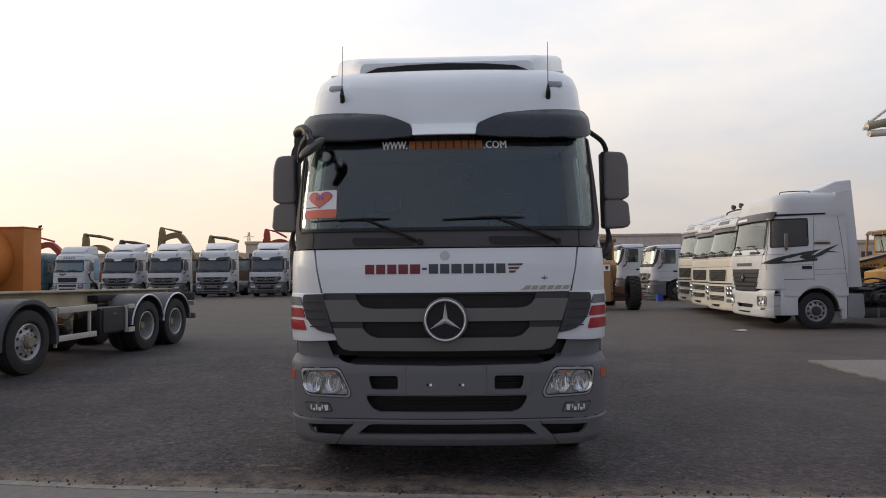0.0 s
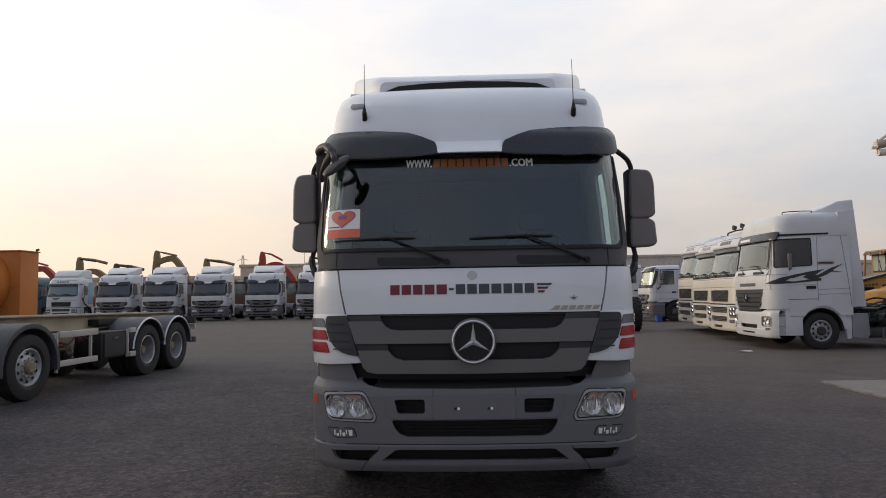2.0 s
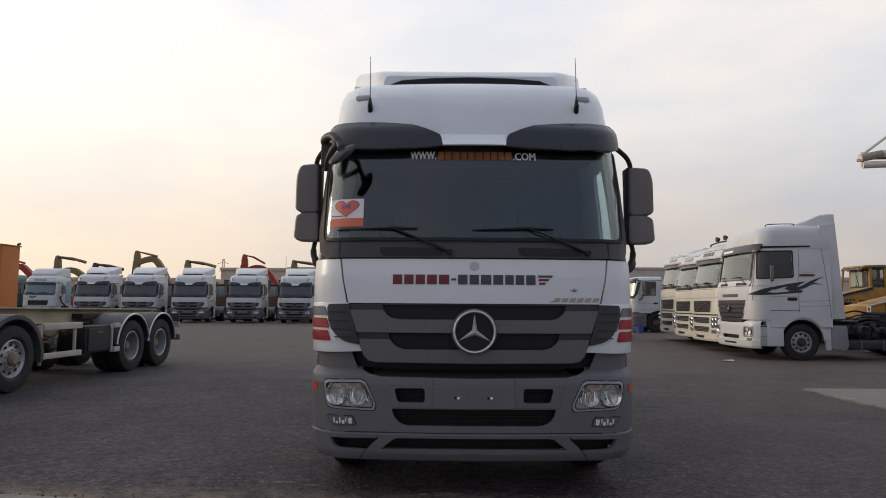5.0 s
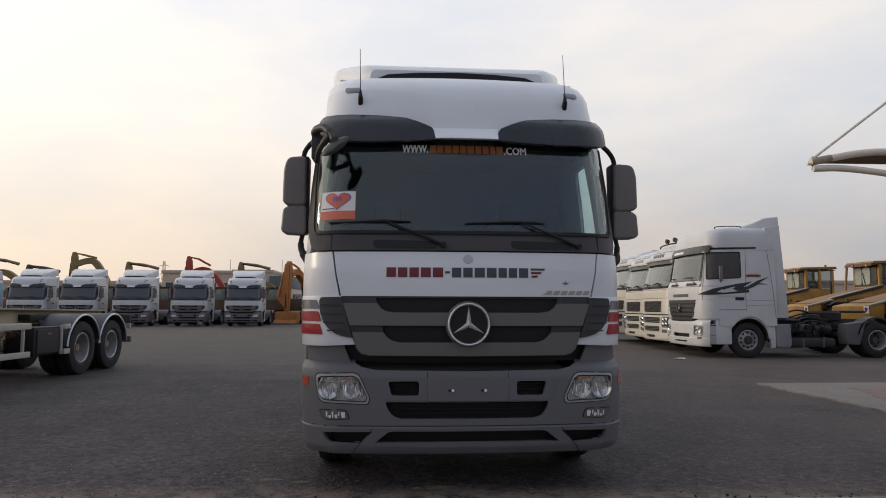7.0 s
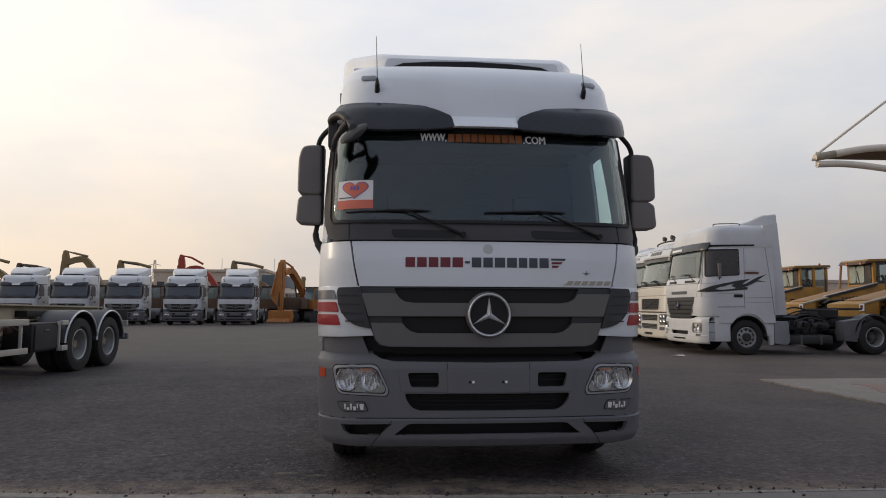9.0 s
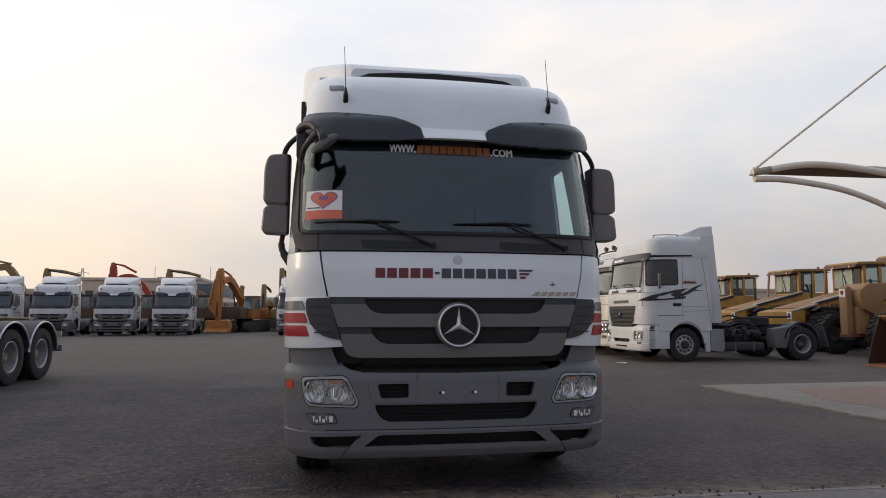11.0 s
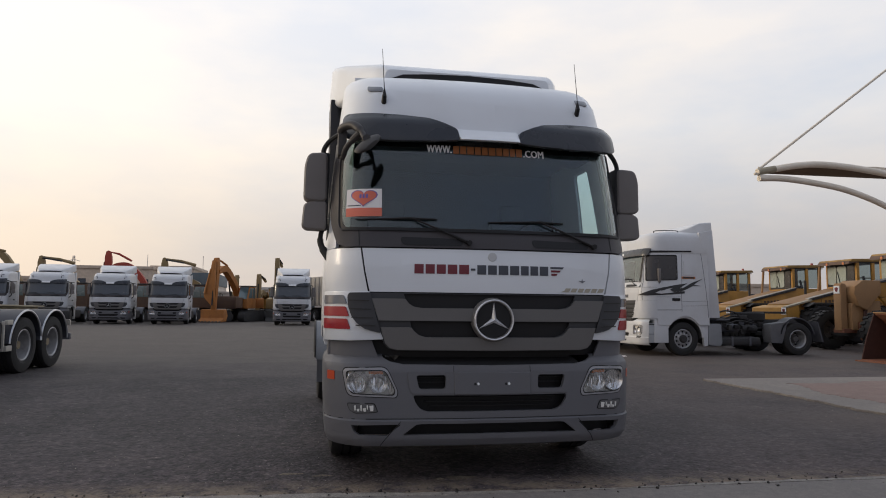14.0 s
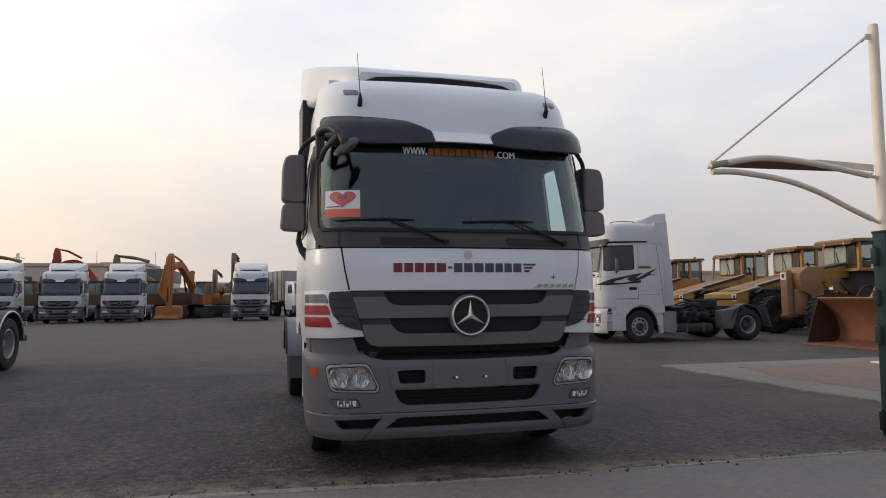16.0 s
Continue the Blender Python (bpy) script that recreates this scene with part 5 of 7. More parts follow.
RED_PAINT = ground_material("worn_red_paint", (0.215, 0.150, 0.132), (0.25, 0.20, 0.175), 120, 0.2, 0.3)


def ground_sheet():
    bm = bmesh.new()
    cuts = [-1500, -300, -80, -30, -12, -4, 4, 12, 30, 80, 300, 1500]
    rows = [[bm.verts.new((x, y + 20, 0)) for x in cuts] for y in cuts]
    for a, b in zip(rows, rows[1:]):
        for k in range(len(cuts) - 1):
            bm.faces.new((a[k], a[k + 1], b[k + 1], b[k]))
    return bm


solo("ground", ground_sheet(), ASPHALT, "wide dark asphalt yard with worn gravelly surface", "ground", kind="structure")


def ragged(points, amp, seed, step=0.06):
    """The line through the points, with a crumbled edge."""
    out = []
    for (x0, y0), (x1, y1) in zip(points, points[1:]):
        n = max(2, int(math.hypot(x1 - x0, y1 - y0) / step))
        for k in range(n):
            t = k / n
            p = Vector((x0 + (x1 - x0) * t, y0 + (y1 - y0) * t, seed))
            d = noise.noise(p * 1.1) * amp + noise.noise(p * 5.0) * amp * 0.5 + noise.noise(p * 17.0) * amp * 0.35
            out.append((p.x + (d if abs(y1 - y0) > abs(x1 - x0) else 0), p.y + (0 if abs(y1 - y0) > abs(x1 - x0) else d)))
    out.append(points[-1])
    return out


strip_edge = ragged([(-14, 6.35), (-3.5, 5.40), (-2.4, 5.28), (-1.4, 5.21), (-0.8, 5.16), (-0.3, 5.11), (0.5, 5.08), (1.5, 5.07), (3.0, 5.05), (6.0, 5.03)], 0.045, 3.0)
bm = prism(strip_edge + [(6.0, -12.0), (-14, -12.0)], "z", -0.05, 0.010)
solo("pavement", bm, CONCRETE, "dusty pale concrete apron with a crumbled edge", "pavement", kind="structure")
# paler worn lip along the edge of the apron
lip_low = ragged([(-14, 6.26), (-3.5, 5.31), (-2.4, 5.20), (-1.4, 5.13), (-0.8, 5.09), (-0.3, 5.05), (0.5, 5.03), (1.5, 5.025), (3.0, 5.0), (5.9, 4.97)], 0.03, 8.0)
solo("pavement_lip", prism([p for p in strip_edge if p[0] < 5.9] + lip_low[::-1], "z", 0.0, 0.014), PALE_LIP, "pale worn lip along the edge of the concrete apron", "pavement", kind="structure")
slab_edge = ragged([(5.9, 4.99), (6.0, 12.22)], 0.13, 9.0)
bm = prism([(40, 4.99)] + [(40, 12.3)] + slab_edge[::-1], "z", -0.05, 0.028)
solo("pavement_slab", bm, CONCRETE, "pale worn concrete slab beside the asphalt", "pavement", kind="structure")
bm = prism(ragged([(6.55, 6.4), (6.75, 9.5), (7.05, 11.3)], 0.25, 4.0) + ragged([(7.05, 11.3), (22, 11.5)], 0.2, 5.0) + [(22, 6.4)], "z", 0.0, 0.033)
solo("painted_bay", bm, RED_PAINT, "faded red painted bay on the concrete slab", "pavement", kind="structure")
# loose grit along the crumbled edge
rng = random.Random(5)
bm = bmesh.new()
for k in range(700):
    i = rng.randrange(len(strip_edge) - 1)
    x, y = strip_edge[i]
    if not -6 < x < 6:
        continue
    y += rng.gauss(0.05, 0.12)
    r = rng.uniform(0.003, 0.010)
    bmesh.ops.create_icosphere(bm, subdivisions=1, radius=r, matrix=pose(x + rng.uniform(-.03, .03), y, 0.008, rng.uniform(0, 180), rng.uniform(0, 180)) @ Matrix.Diagonal((1, rng.uniform(0.6, 1), rng.uniform(0.5, 0.8), 1)))
GRIT = ground_material("grit", (0.16, 0.14, 0.12), (0.20, 0.17, 0.14), 60, 0.2, 0.8)
solo("gravel", bm, GRIT, "loose pale grit along the edge of the asphalt", "gravel", kind="stuff")
# dark clods along the edge
bm = bmesh.new()
for k in range(170):
    i = rng.randrange(len(strip_edge) - 1)
    x, y = strip_edge[i]
    if not -6 < x < 6:
        continue
    y += rng.gauss(-0.02, 0.06)
    r = rng.uniform(0.006, 0.017)
    bmesh.ops.create_icosphere(bm, subdivisions=1, radius=r, matrix=pose(x + rng.uniform(-.03, .03), y, 0.014, rng.uniform(0, 180), rng.uniform(0, 180)) @ Matrix.Diagonal((1, rng.uniform(0.5, 1), rng.uniform(0.5, 0.8), 1)))
CLOD = ground_material("dark_clod", (0.045, 0.040, 0.038), (0.08, 0.07, 0.06), 60, 0.3, 0.8)
solo("asphalt_clods", bm, CLOD, "dark broken asphalt clods along the crumbled edge", "gravel", kind="stuff")
# pale stones scattered over the worn asphalt
PEBBLE = ground_material("pebble", (0.24, 0.22, 0.20), (0.30, 0.27, 0.23), 60, 0.2, 0.6)
bm = bmesh.new()
for k in range(700):
    x, y = rng.uniform(-7, 7), 5.3 + 4.5 * rng.random() ** 1.6
    r = rng.uniform(0.003, 0.008)
    bmesh.ops.create_icosphere(bm, subdivisions=1, radius=r, matrix=pose(x, y, 0.002, rng.uniform(0, 180), rng.uniform(0, 180)) @ Matrix.Diagonal((1, rng.uniform(0.6, 1), rng.uniform(0.5, 0.8), 1)))
solo("pebbles", bm, PEBBLE, "small pale stones scattered over the asphalt", "gravel", kind="stuff")
# dried sand in shallow hollows before the truck
SAND = ground_material("dried_sand", (0.150, 0.125, 0.098), (0.19, 0.155, 0.115), 70, 0.3, 0.9)


def sand_patch(x, y, a, b, seed):
    r = random.Random(seed)
    bm = bmesh.new()
    n = 28
    wob = [1 + 0.16 * math.sin(3 * k * 6.283 / n + seed) + r.uniform(-0.12, 0.12) for k in range(n)]
    rings = []
    for f, h in ((1.0, 0.0008), (0.8, 0.004), (0.4, 0.006)):
        rings.append([bm.verts.new((x + a * f * wob[k] * math.cos(k * 6.283 / n), y + b * f * wob[k] * math.sin(k * 6.283 / n), h)) for k in range(n)])
    for lo, hi in zip(rings, rings[1:]):
        for k in range(n):
            bm.faces.new((lo[k], lo[(k + 1) % n], hi[(k + 1) % n], hi[k]))
    bm.faces.new(rings[-1])
    return bm


for x, y, a, b, k in ((-0.205, 5.56, 0.115, 0.060, 1), (-0.37, 5.545, 0.04, 0.025, 4), (-1.52, 5.87, 0.09, 0.035, 2), (-1.27, 5.78, 0.08, 0.025, 3)):
    solo("sand_patch", sand_patch(x, y, a, b, k), SAND, "pale dried sand lying in a hollow of the asphalt", "sand", kind="stuff")

# ---- the white tractor unit with black flames, side on ----
bw = tractor("white high-roof tractor unit with black flame stripes on its side", pose(7.93, 19.85, 0, 0, 0, -90) @ Matrix.Diagonal((1.055, 1.055, 1.055, 1)), bump=DULLWHITE, paint=DULLWHITE, prof=MEGA, wheelbase=3.45, small_lamps=True, cab_back=2.05, lining=BEIGE, tyre=0.462, guards=False, pillar=DULLWHITE, old=True, grille=GILL)
secs = []
for y, w, zb, zz in ((1.25, 0.90, 3.2, 3.29), (1.6, 1.02, 3.18, 3.40), (1.95, 1.08, 3.1, 3.55), (2.3, 1.10, 3.1, 3.58)):
    secs.append([(x, y, z) for x, z in rounded([(-w, zb), (w, zb), (w - 0.06, zz), (-w + 0.06, zz)], 0.05, 4)])
part("roof_deflector", loft(secs), DULLWHITE, bw)
part("side_fairing_panel", prism([(2.0, 0.99), (2.42, 1.0), (2.235, 3.34), (1.82, 3.27)], "x", 1.10, 1.205, 0.02), DULLWHITE, bw)
part("side_fairing_panel", prism([(2.0, 0.99), (2.42, 1.0), (2.235, 3.34), (1.82, 3.27)], "x", -1.205, -1.10, 0.02), DULLWHITE, bw)
e = ARC_END
side_of_bw = [o for o in bw.children if o.name.startswith("cab_side")][0]
part("side_locker", sheet(MEGA, rounded([(e + 0.80, 2.12), (e + 1.16, 2.12), (e + 1.16, 2.52), (e + 0.80, 2.52)], 0.04, 3), 0.010, 0.0), DULLWHITE, side_of_bw)
part("side_badge", sheet(MEGA, [(e + 0.74, 2.02), (e + 1.19, 2.02), (e + 1.19, 2.08), (e + 0.74, 2.08)], 0.010, 0.0), TEXT_ORANGE, side_of_bw)
part("side_badge_bar", sheet(MEGA, [(e + 0.79, 2.032), (e + 1.14, 2.032), (e + 1.14, 2.068), (e + 0.79, 2.068)], 0.012, 0.0), FLAME, side_of_bw)
# three curled tongues, (way round the cab, height)
flames = [
    [(0.991, 1.575), (1.225, 1.657), (1.384, 1.72), (1.506, 1.748), (1.729, 1.787), (1.84, 1.799), (1.644, 1.726), (1.463, 1.634), (1.643, 1.619), (1.923, 1.644), (2.148, 1.678), (2.345, 1.693), (2.339, 1.633), (1.979, 1.606), (1.587, 1.578), (1.274, 1.565)],
    [(1.505, 1.713), (1.673, 1.786), (1.84, 1.809), (1.981, 1.842), (2.15, 1.865), (2.422, 1.901), (2.234, 1.798), (2.194, 1.763), (2.318, 1.77), (2.488, 1.784), (2.26, 1.691), (2.035, 1.666), (1.895, 1.722), (1.98, 1.773), (1.868, 1.76), (1.728, 1.718), (1.644, 1.697)],
    [(2.273, 1.769), (2.404, 1.832), (2.517, 1.893), (2.615, 1.935), (2.89, 2.021), (2.729, 1.928), (2.631, 1.867), (2.859, 1.833), (2.602, 1.836), (2.459, 1.764), (2.346, 1.722)],
]
for k, f in enumerate(flames):
    part("flame_stripe", sheet(MEGA, f[::-1], 0.010 + 0.001 * k, -0.004, step=0.06), FLAME, side_of_bw)
part("screen_lettering_bar", sheet(MEGA, [(-0.5, 1.52), (0.5, 1.52), (0.5, 1.60), (-0.5, 1.60)], 0.007, 0.002), GUARD_GREY, bw)
part("visor_lettering_bar", sheet(MEGA, [(-0.75, 2.67), (0.0, 2.67), (0.0, 2.73), (-0.75, 2.73)], 0.088, 0.075), TEXT_WHITE, bw)
part("roof_rail", tube(smooth_path([(1.0, 0.55, 3.24), (1.0, 0.62, 3.30), (0.98, 1.25, 3.32), (0.96, 1.3, 3.27)], 4), 0.012), BLACK, bw)
for s in (1, -1):
    band = [(0.975, 1.90), (1.050, 1.92), (1.058, 2.70), (0.985, 2.70)]
    part("screen_edge", sheet(MEGA, band if s > 0 else flip(band), 0.018, 0.0), BLACK, bw)
part("door_mirror", prism(rounded([(1.235, 2.28), (1.30, 2.28), (1.29, 1.92), (1.245, 1.90)], 0.02), "y", 0.52, 0.60, 0.012, 2), MIRROR_CASE, bw)
part("mirror_stem", tube([(1.26, 0.56, 1.93), (1.25, 0.54, 1.84), (1.22, 0.52, 1.80)], 0.016, 8), BLACK, bw)
part("mudguard_front_half", prism([(4.02, 0.84), (4.62, 0.92), (4.52, 0.82), (4.46, 0.60), (4.36, 0.32), (4.02, 0.34), (3.98, 0.60)], "x", 0.82, 1.2, 0.02), FLAP_GREY, bw)
lid = [(4.86 + 0.56 * math.cos(q), 0.50 + 0.53 * math.sin(q)) for q in [math.pi * (0.05 + 0.9 * k / 12) for k in range(13)]]
part("rear_wheel_cover", prism(lid + [(4.86 + (p[0] - 4.86) * 0.93, 0.50 + (p[1] - 0.50) * 0.93) for p in lid[::-1]], "x", 0.80, 1.2, 0.0), GUARD_DARK, bw)
part("mud_flap", prism([(5.50, 0.92), (5.54, 0.90), (5.70, 0.36), (5.66, 0.36)], "x", 0.82, 1.2, 0.0), GUARD_GREY, bw)
part("side_tank", prism(rounded([(0.66, 0.26), (1.12, 0.26), (1.14, 0.36), (1.12, 0.48), (0.66, 0.50)], 0.05), "y", 2.50, 3.72, 0.02), CHASSIS, bw)
part("tank_strap", box(1.10, 1.155, 2.80, 2.85, 0.25, 0.50, 0.005), GUARD_GREY, bw)
part("tank_strap", box(1.10, 1.155, 3.36, 3.41, 0.25, 0.50, 0.005), GUARD_GREY, bw)
rc = random.Random(17)
for k in range(15):
    y, z = 2.5 + 0.10 * k + rc.uniform(-0.04, 0.04), rc.uniform(0.56, 0.86)
    part("chassis_bracket", moved(box(-0.05, 0.05, -rc.uniform(0.04, 0.10), rc.uniform(0.04, 0.10), -rc.uniform(0.03, 0.09), rc.uniform(0.03, 0.09), 0.012), pose(rc.uniform(0.62, 1.0), y, z, rc.uniform(-15, 15), 0, rc.uniform(-20, 20))), (CHASSIS, GUARD_GREY, BLACK, EXC_BLACK)[k % 4], bw)
for k, (x, z) in enumerate(((0.95, 0.90), (0.80, 0.97), (0.55, 1.06), (0.30, 1.16), (0.70, 1.02))):
    part("air_hose", tube(smooth_path([(x, 2.3, z + 0.12), (x + 0.06, 2.7, z - 0.06), (x - 0.02, 3.2, z + 0.03), (x - 0.08, 3.8, z - 0.08)], 5), 0.018 + 0.005 * (k % 2), 6), BLACK if k % 2 else CHASSIS, bw)
part("air_tank", tube([(0.80, 2.60, 0.72), (0.80, 3.20, 0.72)], 0.11, 14), GUARD_GREY, bw)
part("air_tank", tube([(0.82, 3.32, 0.70), (0.82, 3.78, 0.70)], 0.10, 14), CHASSIS, bw)
part("deck_rail", box(0.70, 1.16, 2.35, 2.75, 0.93, 0.97, 0.01), GUARD_GREY, bw)
part("valve_block", box(0.5, 0.8, 3.3, 3.55, 0.96, 1.08, 0.03), CHASSIS, bw)
part("front_side_box", prism(rounded([(2.04, 0.28), (2.40, 0.24), (2.47, 0.34), (2.44, 0.84), (2.04, 0.84)], 0.04), "x", 1.0, 1.22, 0.02), BOXGREY, bw)
part("skirt_wing", prism([(1.70, 0.92), (2.03, 0.92), (2.03, 0.26), (1.92, 0.24), (1.86, 0.60)], "x", 1.12, 1.215, 0.015), DULLWHITE, bw)
part("spare_tyre", lathe([(-0.12, 0.26), (-0.14, 0.42), (-0.1, 0.48), (0.1, 0.48), (0.14, 0.42), (0.12, 0.26)], "z", (0.15, 4.0, 1.08), 24, closed=True), RUBBER, bw)
for o in bw.children:
    if not o.name.startswith(("wheel", "rear_mudguard", "rear_axle", "front_axle", "frame_rail", "spare")):
        o.scale.z *= 1.05
        o.location.z *= 1.05

# ---- tall-roof cab-over tractors beside it ----
TALL = [(0.30, 0.04, 1.19), (0.36, 0.0, 1.21), (0.60, 0.0, 1.225), (1.0, 0.0, 1.23), (1.30, 0.005, 1.23), (1.80, 0.03, 1.228), (1.95, 0.06, 1.225), (2.75, 0.26, 1.18), (2.86, 0.25, 1.17), (2.96, 0.28, 1.16), (3.12, 0.40, 1.13), (3.24, 0.58, 1.08), (3.31, 0.82, 1.0), (3.35, 1.1, 0.85)]


def tall_tractor(label, at, group, paint=CREAM, roof=DULLWHITE, patch=None, lights=True, screen_mat=GLASS, spoiler=False):
    root = thing("tall_roof_tractor_unit", label, "truck", group, at=at)
    E = ARC_END
    g_up = rounded([(-0.76, 1.51), (0.76, 1.51), (0.72, 1.165), (-0.72, 1.165)], 0.06, 3)
    g_mid = rounded([(-0.70, 1.01), (0.70, 1.01), (0.68, 0.83), (-0.68, 0.83)], 0.06, 3)
    g_low = rounded([(-0.67, 0.73), (0.67, 0.73), (0.64, 0.57), (-0.64, 0.57)], 0.06, 3)
    g_toe = rounded([(-0.45, 0.46), (0.30, 0.46), (0.26, 0.38), (-0.42, 0.38)], 0.03, 3)
    screen = rounded([(-u_of(1.13), 1.97), (u_of(1.13), 1.97), (u_of(1.10), 2.74), (-u_of(1.10), 2.74)], 0.09, 4)
    side_holes = []
    for s in (1, -1):
        w = rounded([(E + 0.12, 2.0), (E + 0.95, 2.0), (E + 0.95, 2.66), (E + 0.24, 2.66)], 0.05, 3)
        side_holes.append(w if s > 0 else flip(w))
    body = part("cab_body", sheet(TALL, [(-E - 2.0, 1.11), (E + 2.0, 1.11), (E + 2.0, 2.80), (-E - 2.0, 2.80)], 0.0, -0.03, [g_up, screen] + side_holes, step=0.14, back=2.2), paint, root)
    top = part("roof_cap", sheet(TALL, [(-E - 2.0, 2.803), (E + 2.0, 2.803), (E + 2.0, 3.35), (-E - 2.0, 3.35)], 0.004, -0.03, step=0.12, back=2.2), roof, root)
    ws = part("windscreen", sheet(TALL, screen, -0.006, -0.010), screen_mat, body)
    ws.visible_shadow = False
    edge = [(u * 1.035, 2.36 + (z - 2.36) * 1.07) for u, z in screen]
    part("screen_seal", sheet(TALL, edge, 0.006, -0.006, [screen]), BLACK, body)
    part("curtain", box(-1.12, 1.12, 1.45, 1.48, 1.1, 2.8), BEIGE, body)
    part("dashboard", box(-1.12, 1.12, 0.25, 0.7, 1.6, 1.92, 0.03), BEIGE, body)
    for w in side_holes:
        part("side_window", sheet(TALL, w, -0.006, -0.010), GLASS, body)
    part("sun_visor", bevel(sheet(TALL, [(-u_of(1.12), 2.66), (u_of(1.12), 2.66), (u_of(1.10), 2.79), (-u_of(1.10), 2.79)], 0.085, 0.06), 0.01, 1), VISOR, body)
    part("visor_ledge", bevel(sheet(TALL, [(-u_of(1.12), 2.79), (u_of(1.12), 2.79), (u_of(1.10), 2.85), (-u_of(1.10), 2.85)], 0.10, 0.0), 0.012, 2), roof, top)
    part("cowl", sheet(TALL, [(-u_of(1.1), 1.90), (u_of(1.1), 1.90), (u_of(1.1), 1.985), (-u_of(1.1), 1.985)], 0.012, 0.0), BLACK, body)
    for x in (-0.62, 0.38):
        wp = part("wiper", tube([skin(TALL, x + 0.34, 1.93, 0.03), skin(TALL, x, 2.06, 0.05)], [0.024, 0.014], 6), BLACK, body)
        part("blade", tube([skin(TALL, x - 0.40, 2.02, 0.03), skin(TALL, x, 2.07, 0.04), skin(TALL, x + 0.30, 2.03, 0.03)], [0.010, 0.022, 0.010], 6), BLACK, wp)
    for zs in (1.60, 1.86):
        part("front_seam", sheet(TALL, [(-u_of(1.15), zs - 0.006), (u_of(1.15), zs - 0.006), (u_of(1.15), zs + 0.006), (-u_of(1.15), zs + 0.006)], 0.003, -0.003), GUARD_GREY, body)
    part("bumper_gap", sheet(TALL, [(-E, 1.075), (E, 1.075), (E, 1.115), (-E, 1.115)], -0.004, -0.02), BLACK, body)
    for u in (-0.72, -0.36, 0.36, 0.72):
        part("roof_marker_lamp", sheet(TALL, [(u - 0.06, 3.115), (u + 0.06, 3.115), (u + 0.06, 3.145), (u - 0.06, 3.145)], 0.02, 0.0), CREST, top)
    part("roof_seam", sheet(TALL, [(-u_of(1.08), 3.05), (u_of(1.08), 3.05), (u_of(1.08), 3.065), (-u_of(1.08), 3.065)], 0.010, 0.0), GUARD_GREY, top)
    gr = part("upper_grille", sheet(TALL, g_up, -0.025, -0.035), BLACK, root)
    rim = [(u * 1.05, 1.337 + (z - 1.337) * 1.12) for u, z in g_up]
    part("grille_frame", sheet(TALL, rim, 0.012, -0.01, [g_up]), paint, gr)
    for k in range(6):
        z = 1.20 + k * 0.05
        part("grille_slat", sheet(TALL, [(-0.71, z), (0.71, z), (0.71, z + 0.016), (-0.71, z + 0.016)], -0.010, -0.022), GILL, gr)
    part("grille_diagonal", sheet(TALL, [(-0.55, 1.19), (-0.49, 1.19), (0.55, 1.49), (0.49, 1.49)], 0.004, -0.012), GUARD_GREY, gr)
    bp = part("bumper", sheet(TALL, [(-E - 0.4, 0.30), (E + 0.4, 0.30), (E + 0.4, 1.07), (-E - 0.4, 1.07)], 0.02, -0.03, [g_mid, g_low, g_toe], step=0.14), paint, root)
    for g in (g_mid, g_low, g_toe):
        zc, uc = (g[0][1] + g[len(g) // 2][1]) / 2, sum(p[0] for p in g) / len(g)
        it = part("intake", sheet(TALL, g, -0.03, -0.04), BLACK, bp)
        if g is not g_toe:
            lip = [(uc + (u - uc) * 1.05, zc + (z - zc) * 1.22) for u, z in g]
            part("intake_frame", sheet(TALL, lip, 0.032, 0.0, [g]), roof, it)
            for dz in (-0.045, 0.0, 0.045):
                part("intake_slat", sheet(TALL, [(-0.62, zc + dz - 0.008), (0.62, zc + dz - 0.008), (0.62, zc + dz + 0.008), (-0.62, zc + dz + 0.008)], 0.0, -0.02), GRILLE, it)
    for s in (1, -1):
        hl = rounded([(0.80, 1.03), (u_of(1.15), 1.04), (u_of(1.17), 0.70), (0.80, 0.70)], 0.05, 3)
        h = part("headlight", sheet(TALL, hl if s > 0 else flip(hl), 0.026, 0.0), GREY_LENS, root)
        for u, z in ((0.90, 0.94), (1.06, 0.94), (0.90, 0.80), (1.06, 0.80)):
            part("bowl", lathe([(-0.03, 0.045), (-0.02, 0.06), (0.0, 0.065)], "y", skin(TALL, s * u, z, 0.03), 14), CHROME, h)
            part("lamp_core", lathe([(-0.034, 0.0), (-0.034, 0.04), (-0.02, 0.042)], "y", skin(TALL, s * u, z, 0.03), 12), BLACK, h)
        fl = rounded([(0.80, 0.64), (1.08, 0.64), (1.06, 0.54), (0.80, 0.54)], 0.03, 3)
        part("fog_lamp", sheet(TALL, fl if s > 0 else flip(fl), 0.028, 0.0), GUARD_GREY, root)
        mirror(root, s)
        wheel(root, s * 1.04, 1.40, side=s)
        wheel(root, s * 1.08, 5.0, side=s, dual=True, front=False)
        part("frame_rail", box(s * 0.36, s * 0.44, 0.9, 5.7, 0.72, 1.0), CHASSIS, root)
        part("entry_step", box(s * 0.95, s * 1.215, 0.42, 0.84, 0.34, 1.10, 0.02), paint, root)
        arch = [(1.40 + 0.66 * math.cos(q), 0.52 + 0.64 * math.sin(q)) for q in [math.pi * (k / 12) for k in range(13)]]
        inn = [(1.40 + 0.57 * math.cos(q), 0.52 + 0.55 * math.sin(q)) for q in [math.pi * (1 - k / 12) for k in range(13)]]
        part("wheel_arch", prism(arch + inn, "x", s * 0.85, s * 1.235, 0.0), BLACK, root)
